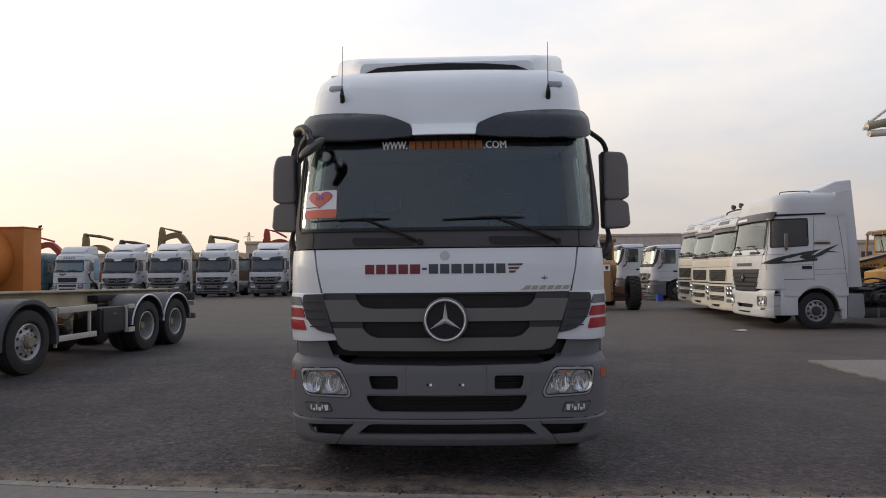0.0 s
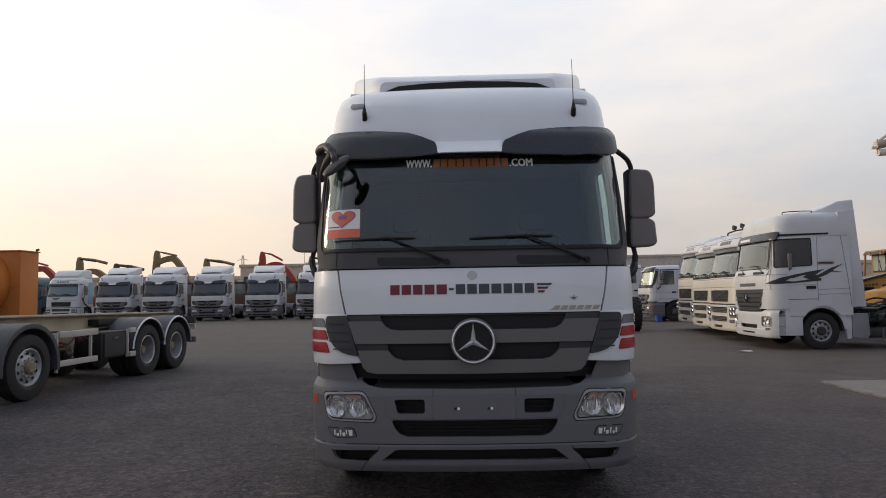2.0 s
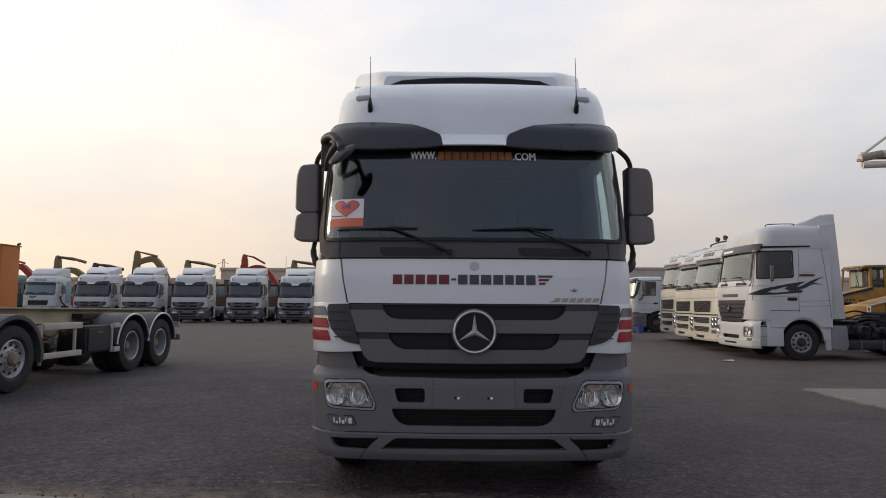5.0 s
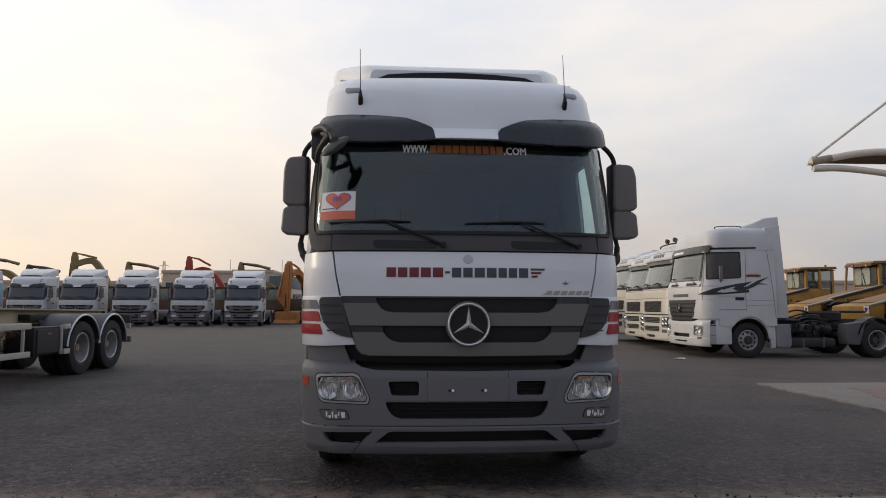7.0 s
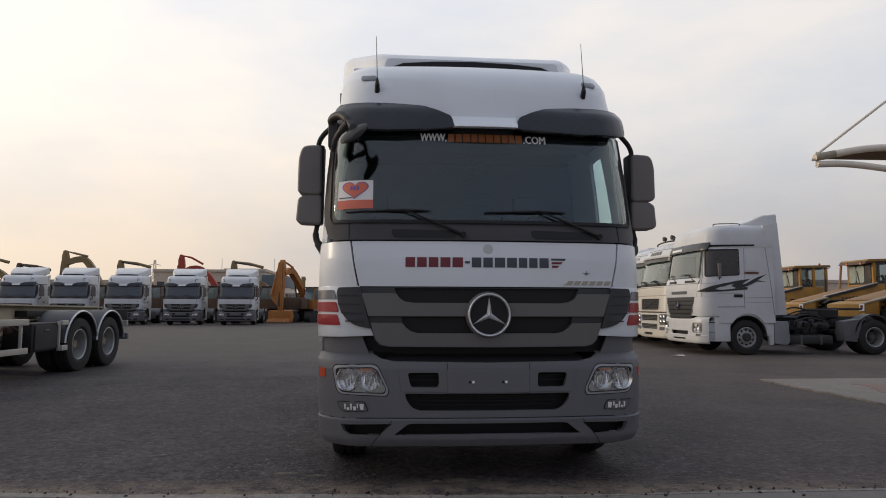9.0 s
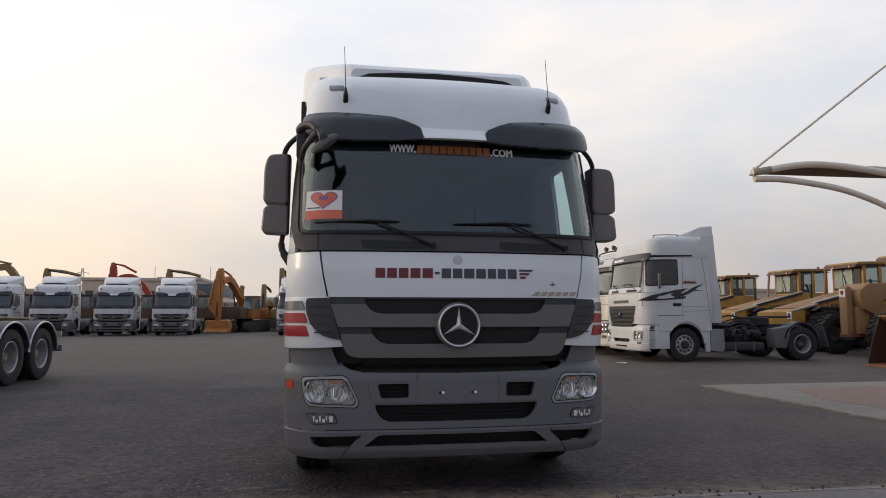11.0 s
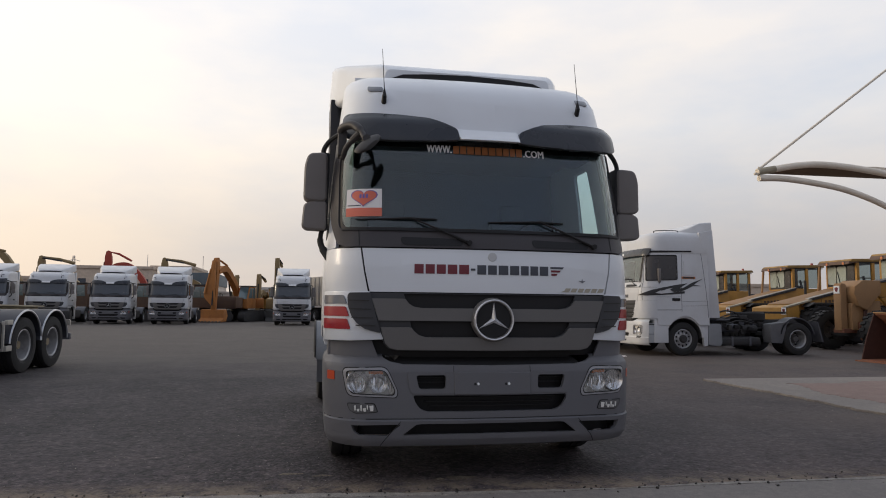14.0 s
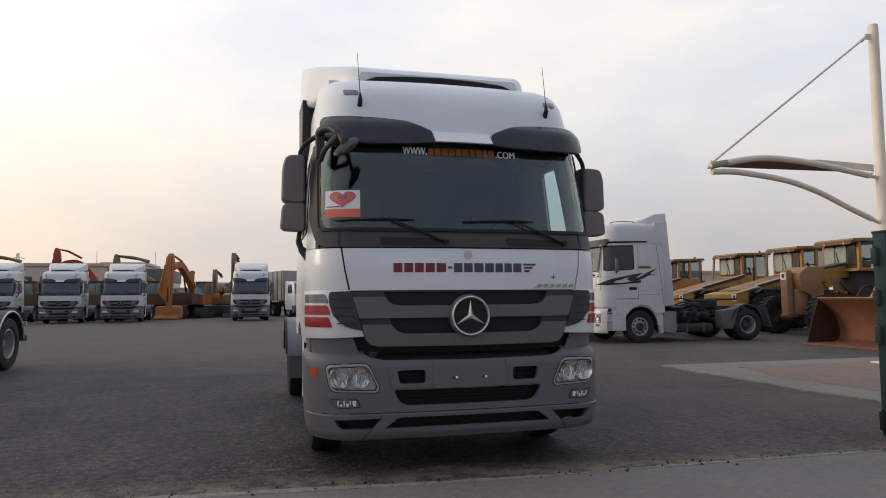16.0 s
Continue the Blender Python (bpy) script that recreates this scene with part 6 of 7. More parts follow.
        part("side_skirt", box(s * 0.98, s * 1.215, 2.0, 2.4, 0.34, 1.12, 0.02), paint, root)
    part("roof_panel", box(-0.84, 0.84, 1.1, 2.2, 3.32, 3.36, 0.01), roof, root)
    part("back_wall", box(-1.12, 1.12, 2.17, 2.2, 1.1, 3.30), paint, root)
    part("engine_block", box(-0.5, 0.5, 0.5, 2.3, 0.4, 1.0, 0.05), CHASSIS, root)
    if spoiler:
        secs = []
        for y, w, zz in ((0.72, 0.95, 3.42), (0.95, 1.04, 3.64), (1.3, 1.10, 3.80), (1.9, 1.14, 3.86), (2.25, 1.14, 3.84)):
            secs.append([(x, y, z) for x, z in rounded([(-w, 3.18), (w, 3.18), (w - 0.10, zz), (-w + 0.10, zz)], 0.10, 5)])
        sp = part("roof_spoiler", loft(secs), roof, root)
        part("spoiler_seam", box(-1.02, 1.02, 0.80, 0.84, 3.46, 3.475, 0.0), GUARD_GREY, sp)
    if patch:
        for s in (1, -1):
            q = rounded([(E + 0.92, 1.30), (E + 1.75, 1.30), (E + 1.80, 2.95), (E + 1.15, 2.95), (E + 0.90, 2.2)], 0.22, 5)
            part("painted_panel", sheet(TALL, q if s > 0 else flip(q), 0.008, 0.0), patch, body)
            q = rounded([(E + 0.10, 1.75), (E + 0.22, 1.50), (E + 0.42, 1.30), (E + 0.85, 1.12), (E + 0.95, 1.22), (E + 0.50, 1.42), (E + 0.30, 1.78)], 0.03, 3)
            part("dark_swirl", sheet(TALL, q[::-1] if s > 0 else flip(q[::-1]), 0.010, 0.0), FLAME, body)
        for u, z, w, h in ((-0.55, 1.76, 0.10, 0.05), (-0.40, 1.72, 0.12, 0.06), (-0.22, 1.77, 0.10, 0.05)):
            part("flap_mark", sheet(TALL, [(u - w, z - h), (u + w, z - h), (u + w, z + h), (u - w, z + h)], 0.006, 0.0), TEAL, body)
    if lights:
        lb = part("lamp_bar", tube(smooth_path([(-0.9, 0.80, 3.12), (-0.88, 0.70, 3.30), (-0.3, 0.64, 3.34), (0.3, 0.64, 3.34), (0.88, 0.70, 3.30), (0.9, 0.80, 3.12)], 5), 0.024), BLACK, root)
        for x in (-0.15, 0.45):
            sl = part("spot_lamp", lathe([(-0.05, 0.0), (-0.05, 0.07), (-0.03, 0.08), (0.06, 0.05), (0.08, 0.0)], "y", (x, 0.64, 3.45), 16), EXC_BLACK, lb)
            part("lamp_bracket", tube([(x, 0.66, 3.33), (x, 0.66, 3.40)], 0.02, 6), BLACK, sl)
        part("air_horn", tube([(0.72, 0.55, 3.36), (0.72, 1.15, 3.40)], [0.07, 0.025], 10), EXC_BLACK, lb)
    for k in range(5):
        u = -0.50 + 0.20 * k
        part("roof_lettering_block", sheet(TALL, [(u, 2.90), (u + 0.15, 2.90), (u + 0.15, 3.01), (u, 3.01)], 0.012, 0.0), FLAME if lights else GREY_LENS, top)
    return root


SCALED = Matrix.Diagonal((1.055, 1.055, 1.055, 1))
tall_tractor("cream-white tall-roof tractor unit with dark roof lamp bar", pose(8.2, 22.8, 0, 0, 0, -90) @ SCALED, "tall-roof tractors in a row")
v2 = tall_tractor("cream-white tall-roof tractor unit without roof lamps", pose(8.58, 25.7, 0, 0, 0, -90) @ SCALED, "tall-roof tractors in a row", lights=False)
copy_thing(v2, pose(8.93, 28.55, 0, 0, 0, -90) @ SCALED)

# ---- low-roof trucks further back ----
fa = tractor("white low-roof truck with dark bumper and open chassis", pose(9.64, 38.0, 0, 0, 0, -90), "low-roof trucks", paint=DULLWHITE, prof=LOWCAB, wheelbase=3.9, bump=BUMPER, fifth=False, cab_back=1.75, name="low_roof_truck", screen=SKYGLASS, rim_mat=CHASSIS)
copy_thing(fa, pose(8.86, 42.8, 0, 0, 0, -90) @ Matrix.Diagonal((1, 1, 1.08, 1)))


# ---- wheel loaders ----
def lugged_tyre(parent, x, y, r=0.80, w=0.6, side=1, rim=DISC):
    h = w / 2
    bm = lathe([(-h * 0.8, r * 0.5), (-h, r * 0.62), (-h, r * 0.86), (-h * 0.8, r * 0.95), (h * 0.8, r * 0.95), (h, r * 0.86), (h, r * 0.62), (h * 0.8, r * 0.5)], "y", (x, y, r), 28, closed=True)
    lugs = None
    for k in range(20):
        for s in (1, -1):
            a = 2 * math.pi * (k + (0.5 if s > 0 else 0)) / 20
            lug = box(-0.05, 0.05, s * 0.02, s * h * 0.98, r * 0.93, r, 0.0)
            moved(lug, Matrix.Translation((x, y, r)) @ Matrix.Rotation(a, 4, "Y") @ Matrix.Rotation(s * radians(14), 4, "Z"))
            lugs = join(lugs, lug)
    wh = part("wheel", bm, RUBBER, parent)
    tagged(part("tread", lugs, RUBBER, wh), kind="stuff")
    s = side
    part("rim", lathe([(s * h * 0.75, r * 0.52), (s * h * 0.6, r * 0.46), (s * h * 0.2, r * 0.42), (s * h * 0.15, r * 0.2), (s * h * 0.5, r * 0.16), (s * h * 0.5, 0)], "y", (x, y, r), 24), rim, wh)
    return wh


def machine_cab(root, cx, base, paint):
    """A glazed cab with its rear (or front) screen towards -x, posts, panes and a thin roof."""
    cb = part("cab_base", prism([(cx + 0.22, base), (cx + 0.30, 2.34), (cx + 1.78, 2.34), (cx + 1.78, base)], "y", -0.80, 0.80, 0.05), paint, root)
    for x in (cx + 0.36, cx + 1.05, cx + 1.70):
        for y in (-0.76, 0.76):
            part("cab_post", box(x - 0.065, x + 0.065, y - 0.05, y + 0.05, 2.30, 3.28, 0.02), YELLOW, cb)
    part("cab_roof", prism(rounded([(cx - 0.02, 3.26), (cx + 0.06, 3.37), (cx + 1.86, 3.42), (cx + 1.92, 3.30)], 0.04), "y", -0.86, 0.86, 0.03), LOADER_ROOF, cb)
    part("roof_lining", box(cx + 0.04, cx + 1.86, -0.82, 0.82, 3.235, 3.262, 0.0), EXC_BLACK, cb)
    part("roof_visor", prism([(cx - 0.10, 3.16), (cx - 0.02, 3.30), (cx + 0.34, 3.34), (cx + 0.34, 3.24)], "y", -0.84, 0.84, 0.015), EXC_BROWN, cb)
    for y in (-0.56, 0.30):
        part("work_lamp", lathe([(-0.05, 0.0), (-0.05, 0.07), (0.0, 0.08), (0.05, 0.05), (0.05, 0.0)], "x", (cx - 0.04, y, 3.20), 12), EXC_BLACK, cb)
        part("lamp_glass", lathe([(-0.056, 0.0), (-0.056, 0.055), (-0.05, 0.06)], "x", (cx - 0.04, y, 3.20), 12), ORANGE_LAMP, cb)
    scr = part("screen_panel", box(cx + 0.30, cx + 0.33, -0.72, 0.72, 2.32, 3.24, 0.0), EXC_BLACK, cb)
    for y0, y1 in ((-0.26, 0.20), (0.26, 0.70)):
        q = rounded([(y0, 2.40), (y1, 2.40), (y1 + 0.01, 3.12), (y0 - 0.02, 3.14)], 0.12, 4)
        part("rear_pane", prism(q, "x", cx + 0.284, cx + 0.302), GREEN_SCREEN, scr)
    part("narrow_pane", prism(rounded([(-0.68, 2.42), (-0.34, 2.42), (-0.36, 3.12), (-0.68, 3.12)], 0.06, 3), "x", cx + 0.286, cx + 0.302), SIDEGLASS, scr)
    part("wiper", tube([(cx + 0.27, 0.02, 2.40), (cx + 0.265, 0.16, 2.92)], 0.014, 5), BLACK, scr)
    for y in (-0.75, 0.75):
        for x0, x1 in ((cx + 0.43, cx + 0.98), (cx + 1.12, cx + 1.63)):
            part("side_pane", box(x0, x1, y - 0.006, y + 0.006, 2.36, 3.22), DARKPANE, cb)
        part("door_bar", box(cx + 0.43, cx + 0.98, y - 0.02, y + 0.02, 2.62, 2.66, 0.005), EXC_BLACK, cb)
    seat = part("seat", box(cx + 0.7, cx + 1.2, -0.25, 0.25, 2.2, 2.5, 0.05), SEAT, cb)
    part("seat_back", box(cx + 0.65, cx + 0.8, -0.25, 0.25, 2.5, 3.0, 0.05), SEAT, seat)
    part("steering_column", tube([(cx + 1.45, 0.0, 2.3), (cx + 1.30, 0.0, 2.75)], 0.05, 8), SEAT, cb)
    part("beacon", lathe([(0, 0.06), (0.10, 0.055), (0.12, 0)], "z", (cx + 1.55, -0.5, 3.41), 12), BEACON, cb)
    return cb


def warning_sign(root, y, z):
    sg = part("warning_sign", box(-0.016, -0.006, y - 0.13, y + 0.13, z - 0.13, z + 0.13, 0.0), TEXT_WHITE, root, "white square sign with a dark red mark")
    part("sign_mark", prism([(y - 0.08, z + 0.06), (y, z + 0.085), (y + 0.08, z + 0.06), (y + 0.05, z - 0.04), (y, z - 0.085), (y - 0.05, z - 0.04)], "x", -0.020, -0.016), TEXT_RED, sg)


def wheel_loader(label, at, paint=YELLOW, tail=YELLOW, bucket=True, group="wheel loaders in a row", sign=True):
    """Tail at x = 0, front towards +x."""
    root = thing("wheel_loader", label, "wheel loader", group, at=at)
    part("counterweight", prism([(0.0, 0.90), (0.02, 1.46), (0.55, 1.57), (0.55, 0.80)], "y", -1.05, 1.05, 0.05), tail, root)
    hood = part("engine_hood", prism([(0.56, 0.95), (0.56, 1.58), (1.2, 1.73), (3.5, 2.28), (3.5, 0.95)], "y", -0.85, 0.85, 0.04), paint, root)
    # added sheet makes the slope a darker tan than the hood's sides
    part("hood_top_sheet", prism([(0.58, 1.588), (1.2, 1.736), (3.48, 2.281), (3.48, 2.306), (1.2, 1.76), (0.58, 1.612)], "y", -0.82, 0.82, 0.006), DUSTY, hood, "darker tan sheet added over the hood slope")
    part("hood_edge_trim", prism([(1.05, 1.70), (1.10, 1.79), (3.4, 2.36), (3.4, 2.26)], "y", -0.90, -0.84, 0.0), EXC_BLACK, hood)
    part("hood_edge_trim", prism([(1.08, 1.79), (1.10, 1.82), (3.4, 2.39), (3.4, 2.36)], "y", -0.90, -0.70, 0.0), GUARD_WHITE, hood)
    part("hood_edge_trim", prism([(0.0, 1.45), (0.0, 1.50), (1.08, 1.77), (1.08, 1.71)], "y", -1.07, -0.84, 0.0), RAIL, hood)
    for k in range(5):
        part("hood_lettering_bar", box(1.80 + k * 0.16, 1.91 + k * 0.16, -0.858, -0.853, 1.66 + k * 0.012, 1.76 + k * 0.012), EXC_BROWN, hood)
    arc = [(0.85 + 0.62 * math.cos(q), -0.862, 0.98 + 0.40 * math.sin(q)) for q in [math.pi * (0.05 + 0.75 * k / 10) for k in range(11)]]
    part("panel_seam", tube(arc, 0.014, 5), EXC_BROWN, hood)
    part("panel_seam", tube([(1.65, -0.862, 1.0), (1.65, -0.862, 1.80)], 0.008, 5), EXC_BROWN, hood)
    part("side_grille", box(2.75, 3.2, -0.862, -0.85, 1.25, 1.75, 0.01), BLACK, hood)
    if sign:
        warning_sign(root, -0.90, 1.33)
    cb = machine_cab(root, 3.0, 1.7, paint)
    part("rear_guard_post", tube([(3.0 - 0.10, 0.80, 2.1), (3.0 + 0.02, 0.80, 3.24)], 0.05, 8), DUSTY, cb)
    part("exhaust_pipe", tube([(1.9, 0.3, 2.0), (1.9, 0.3, 2.55)], 0.05, 10), CHASSIS, root)
    for x in (1.35, 4.55):
        for s in (1, -1):
            lugged_tyre(root, x, s * 1.05, side=s)
        part("axle", tube([(x, -0.9, 0.8), (x, 0.9, 0.8)], 0.16, 10), CHASSIS, root)
    part("rear_fender", prism([(0.75, 1.50), (1.0, 1.66), (2.1, 1.66), (2.35, 1.26), (2.3, 1.21), (2.05, 1.58), (1.0, 1.58)], "y", -1.3, -0.86, 0.01), EXC_BLACK, root)
    part("rear_frame", box(0.5, 3.0, -0.45, 0.45, 0.6, 1.1, 0.04), CHASSIS, root)
    part("front_frame", prism([(3.0, 0.6), (3.1, 1.3), (4.3, 2.3), (4.9, 2.2), (5.0, 0.6)], "y", -0.45, 0.45, 0.04), paint, root)
    if bucket:
        for y in (-0.5, 0.5):
            part("lift_arm", prism([(4.3, 2.25), (4.7, 2.3), (6.05, 0.95), (6.10, 0.42), (5.88, 0.40)], "y", y - 0.08, y + 0.08, 0.02), paint, root)
        back = [(6.98, 1.30), (6.66, 1.16), (6.40, 0.95), (6.22, 0.66), (6.14, 0.36), (6.20, 0.12), (6.40, 0.02), (7.45, 0.02), (7.45, 0.05), (6.52, 0.06), (6.36, 0.14), (6.30, 0.36), (6.38, 0.62), (6.54, 0.88), (6.74, 1.08), (7.0, 1.26)]
        b = part("bucket", prism(back, "y", -1.5, 1.5, 0.0), RUST, root, "rusty brown loader bucket resting on the ground")
        for y in (-1.5, 1.47):
            part("bucket_cheek", prism([(6.14, 0.36), (6.22, 0.66), (6.40, 0.95), (6.66, 1.16), (7.0, 1.30), (7.28, 0.62), (7.45, 0.02), (6.40, 0.02), (6.20, 0.12)], "y", y, y + 0.03, 0.0), RUST_DARK, b)
        part("cutting_edge", box(7.3, 7.62, -1.53, 1.53, 0.0, 0.03, 0.005), RUST, b)
        part("top_lip", box(6.93, 7.03, -1.5, 1.5, 1.29, 1.325, 0.008), DUSTY, b)
        part("tilt_link", tube([(5.0, 0, 2.0), (6.3, 0, 1.1)], 0.07, 10), CHASSIS, root)
        for k, y in enumerate((-0.9, -0.4, 0.1, 0.6, 1.05)):
            part("hydraulic_hose", tube(smooth_path([(6.3, y, 1.25), (6.1, y + 0.15, 1.62 + 0.06 * (k % 3)), (5.6, y + 0.1, 1.55), (5.3, y - 0.05, 1.25)], 5), 0.045 if k % 2 else 0.03, 8), YELLOW if k % 2 else RUST_DARK, root)
    return root


def grader(label, at, lower=0.0):
    """A motor grader with its push block at x = 0, the frame and cab behind it towards +x."""
    root = thing("motor_grader", label, "grader", "motor graders", at=at)
    part("push_block", prism([(0.0, 0.70), (0.0, 2.20), (0.05, 2.28), (0.20, 2.26), (0.24, 2.16), (0.24, 0.70)], "y", -0.16, 0.16, 0.02), DUSTY, root)
    part("block_foot", box(0.02, 0.55, -0.24, 0.24, 0.62, 0.76, 0.02), RUST, root)
    warning_sign(root, 0.0, 2.06)
    part("front_housing", prism([(0.26, 1.93), (0.30, 2.17), (0.62, 2.38), (1.30, 2.38), (1.30, 1.95), (0.74, 1.38), (0.44, 1.52)], "y", -0.46, 0.46, 0.03), DUSTY, root)
    part("front_frame", prism([(0.30, 0.72), (0.30, 1.60), (1.40, 1.70), (1.45, 0.90), (1.25, 0.70)], "y", -0.30, 0.30, 0.03), DUSTY, root)
    part("lift_cylinder", tube([(0.62, -0.40, 0.80), (0.80, -0.36, 1.60)], 0.06, 10), RUST_DARK, root)
    part("tie_plate", box(0.50, 1.20, -0.36, -0.30, 0.74, 0.98, 0.01), RUST, root)
    part("main_frame", prism([(1.30, 1.86), (1.30, 2.26), (1.60, 2.32), (3.6, 2.62), (3.6, 2.02), (2.3, 1.99), (1.7, 1.82)], "y", -0.22, 0.22, 0.03), YELLOW, root)
    part("frame_cover", prism([(1.28, 2.29), (3.6, 2.65), (3.6, 2.72), (1.28, 2.36)], "y", -0.25, 0.25, 0.01), GUARD_GREY, root)
    part("frame_cover_edge", prism([(1.28, 2.345), (3.6, 2.705), (3.6, 2.735), (1.28, 2.375)], "y", -0.27, -0.245, 0.0), GUARD_WHITE, root)
    for s in (1, -1):
        lugged_tyre(root, 0.62, s * 1.17, r=0.69, w=0.42, side=s)
        for x in (4.7, 6.2):
            lugged_tyre(root, x, s * 1.0, r=0.68, w=0.45, side=s)
    part("axle", prism([(-0.95, 0.62), (-0.3, 0.78), (0.3, 0.78), (0.95, 0.62), (0.95, 0.50), (-0.95, 0.50)], "x", 0.52, 0.72, 0.02), CHASSIS, root)
    part("blade", prism([(2.3, 0.30), (2.2, 0.62), (2.28, 0.92), (2.34, 0.92), (2.28, 0.62), (2.38, 0.28)], "y", -1.6, 1.6, 0.0), RUST, root)
    part("circle", lathe([(0.98, 0.55), (1.08, 0.62), (1.12, 0.62), (1.12, 0.0)], "z", (2.6, 0, 0), 24), CHASSIS, root)
    part("rear_hood", prism([(4.2, 0.9), (4.2, 2.1), (6.6, 1.9), (6.8, 1.0)], "y", -0.6, 0.6, 0.05), YELLOW, root)
    part("cab_support", box(2.6, 4.0, -0.55, 0.55, 1.15, 2.25, 0.04), EXC_BLACK, root)
    for y in (-0.5, -0.15, 0.3):
        part("hydraulic_hose", tube(smooth_path([(1.9, y, 1.85), (2.1, y - 0.1, 1.55), (2.5, y, 1.45), (2.8, y + 0.1, 1.75)], 5), 0.04, 8), YELLOW if y > -0.2 else RUST_DARK, root)
    machine_cab(root, 2.17, 2.22, YELLOW)
    for o in root.children:
        if o.name.startswith(("push_block", "warning_sign", "front_housing", "front_frame", "main_frame", "frame_cover", "cab_base", "cab_support", "rear_hood", "hydraulic")):
            o.location.z = -lower
    return root


grader("dusty tan motor grader with a tall push block and yellow cab", pose(15.98, 20.35, 0))
grader("dusty tan motor grader seen from its front end", pose(5.70, 28.0, 0, 0, 0, 90), lower=0.34)
wl = wheel_loader("dusty yellow wheel loader with sloping hood and glazed cab", pose(16.05, 24.0, 0), bucket=False)
copy_thing(wl, pose(16.5, 28.2, 0))
copy_thing(wl, pose(16.3, 33.0, 0))
wheel_loader("yellow wheel loader with a rusty bucket lowered to the ground", pose(20.75, 14.95, 0, 0, 0, 180), sign=False)

# ---- bare six-wheel chassis ----
def sloped(bm):
    """Rails that fall a little towards the tail."""
    for v in bm.verts:
        v.co.z += 0.07 - 0.012 * v.co.y
    return bm


def bare_chassis(at):
    """Front towards -y; the side that shows faces +x."""
    root = thing("truck_chassis", "bare truck chassis with cream rails and black mudguards", "truck", at=at)
    for s in (1, -1):
        part("frame_rail", sloped(prism([(s * 0.36, 0.98), (s * 0.52, 0.98), (s * 0.52, 1.0), (s * 0.39, 1.0), (s * 0.39, 1.25), (s * 0.52, 1.25), (s * 0.52, 1.28), (s * 0.36, 1.28)], "y", -3.0, 6.3, 0.004)), RAIL, root)
        wheel(root, s * 1.0, 0.22, side=s, r=0.53, hub_mat=HUB_TAN)
        for y in (3.80, 5.09):
            wheel(root, s * 1.08, y, side=s, r=0.53, dual=True, front=False, hub_mat=HUB_TAN)
            out = [(y + 0.68 * math.cos(a), 0.55 + 0.66 * math.sin(a)) for a in [math.pi * (0.02 + 0.96 * k / 14) for k in range(15)]]
            inn = [(y + 0.64 * math.cos(a), 0.55 + 0.62 * math.sin(a)) for a in [math.pi * (0.98 - 0.96 * k / 14) for k in range(15)]]
            mg = part("rear_mudguard", prism(out + inn, "x", s * 0.62, s * 1.24, 0.0), GUARD_DARK, root)
            lip = [(s * 1.245, y + 0.66 * math.cos(a), 0.55 + 0.64 * math.sin(a)) for a in [math.pi * (0.02 + 0.96 * k / 14) for k in range(15)]]
            part("mudguard_lip", tube(lip, 0.02, 6), SILVER, mg)
        out = [(0.22 + 0.72 * math.cos(a), 0.53 + 0.70 * math.sin(a)) for a in [math.pi * (-0.05 + 1.1 * k / 14) for k in range(15)]]
        inn = [(0.22 + 0.64 * math.cos(a), 0.53 + 0.62 * math.sin(a)) for a in [math.pi * (1.05 - 1.1 * k / 14) for k in range(15)]]
        part("front_mudguard", prism(out + inn, "x", s * 0.55, s * 1.17, 0.01), GUARD_DARK, root)
        # side guard frame
        sg = part("side_guard", box(s * 1.10, s * 1.16, 0.94, 2.06, 0.46, 0.56, 0.012), GUARD_WHITE, root)
        part("guard_bar", box(s * 1.10, s * 1.16, 0.94, 2.06, 0.95, 1.06, 0.012), GUARD_WHITE, sg)
        for y in (0.88, 1.86):
            part("guard_post", box(s * 1.08, s * 1.13, y + 0.02, y + 0.06, 0.36 if y < 1 else 0.5, 1.04, 0.01), GUARD_WHITE, sg)
        tb = part("tool_box", box(s * 0.62, s * 1.13, 2.20, 3.16, 0.46, 0.98, 0.03), BLACK, root, "black plastic tool box")
        part("box_lid", box(s * 1.13, s * 1.155, 2.28, 3.10, 0.50, 0.94, 0.012), CHASSIS, tb)
        part("lid_handle", box(s * 1.155, s * 1.17, 2.56, 2.72, 0.83, 0.87, 0.005), GUARD_GREY, tb)
        gp = part("guard_post", box(s * 1.14, s * 1.19, 3.03, 3.075, 0.45, 1.0, 0.01), GUARD_WHITE, root)
        part("guard_end", box(s * 1.18, s * 1.24, 3.05, 3.26, 0.45, 0.55, 0.01), GUARD_WHITE, gp)
        part("guard_end", box(s * 1.18, s * 1.24, 3.05, 3.26, 0.93, 1.02, 0.01), GUARD_WHITE, gp)
    for y in (0.7, 1.8, 3.0, 4.3, 5.7):
        part("cross_member", box(-0.37, 0.37, y, y + 0.12, 1.02, 1.22, 0.01), RAIL, root)
    for y in (3.80, 5.09, 0.22):
        part("axle", tube([(-0.8, y, 0.52), (0.8, y, 0.52)], 0.11, 12), CHASSIS, root)
    for k, (x, y, z, m) in enumerate(((0.80, 1.24, 0.66, RUST_DARK), (0.82, 1.66, 0.62, EXC_BLACK), (0.86, 1.93, 0.86, RUST_DARK), (0.80, 1.45, 0.80, RUST))):
        part("brake_valve", lathe([(-0.10, 0.0), (-0.10, 0.05), (-0.09, 0.065), (0.07, 0.065), (0.08, 0.05), (0.12, 0.04), (0.12, 0.0)], "y", (x, y, z), 14), m, root)
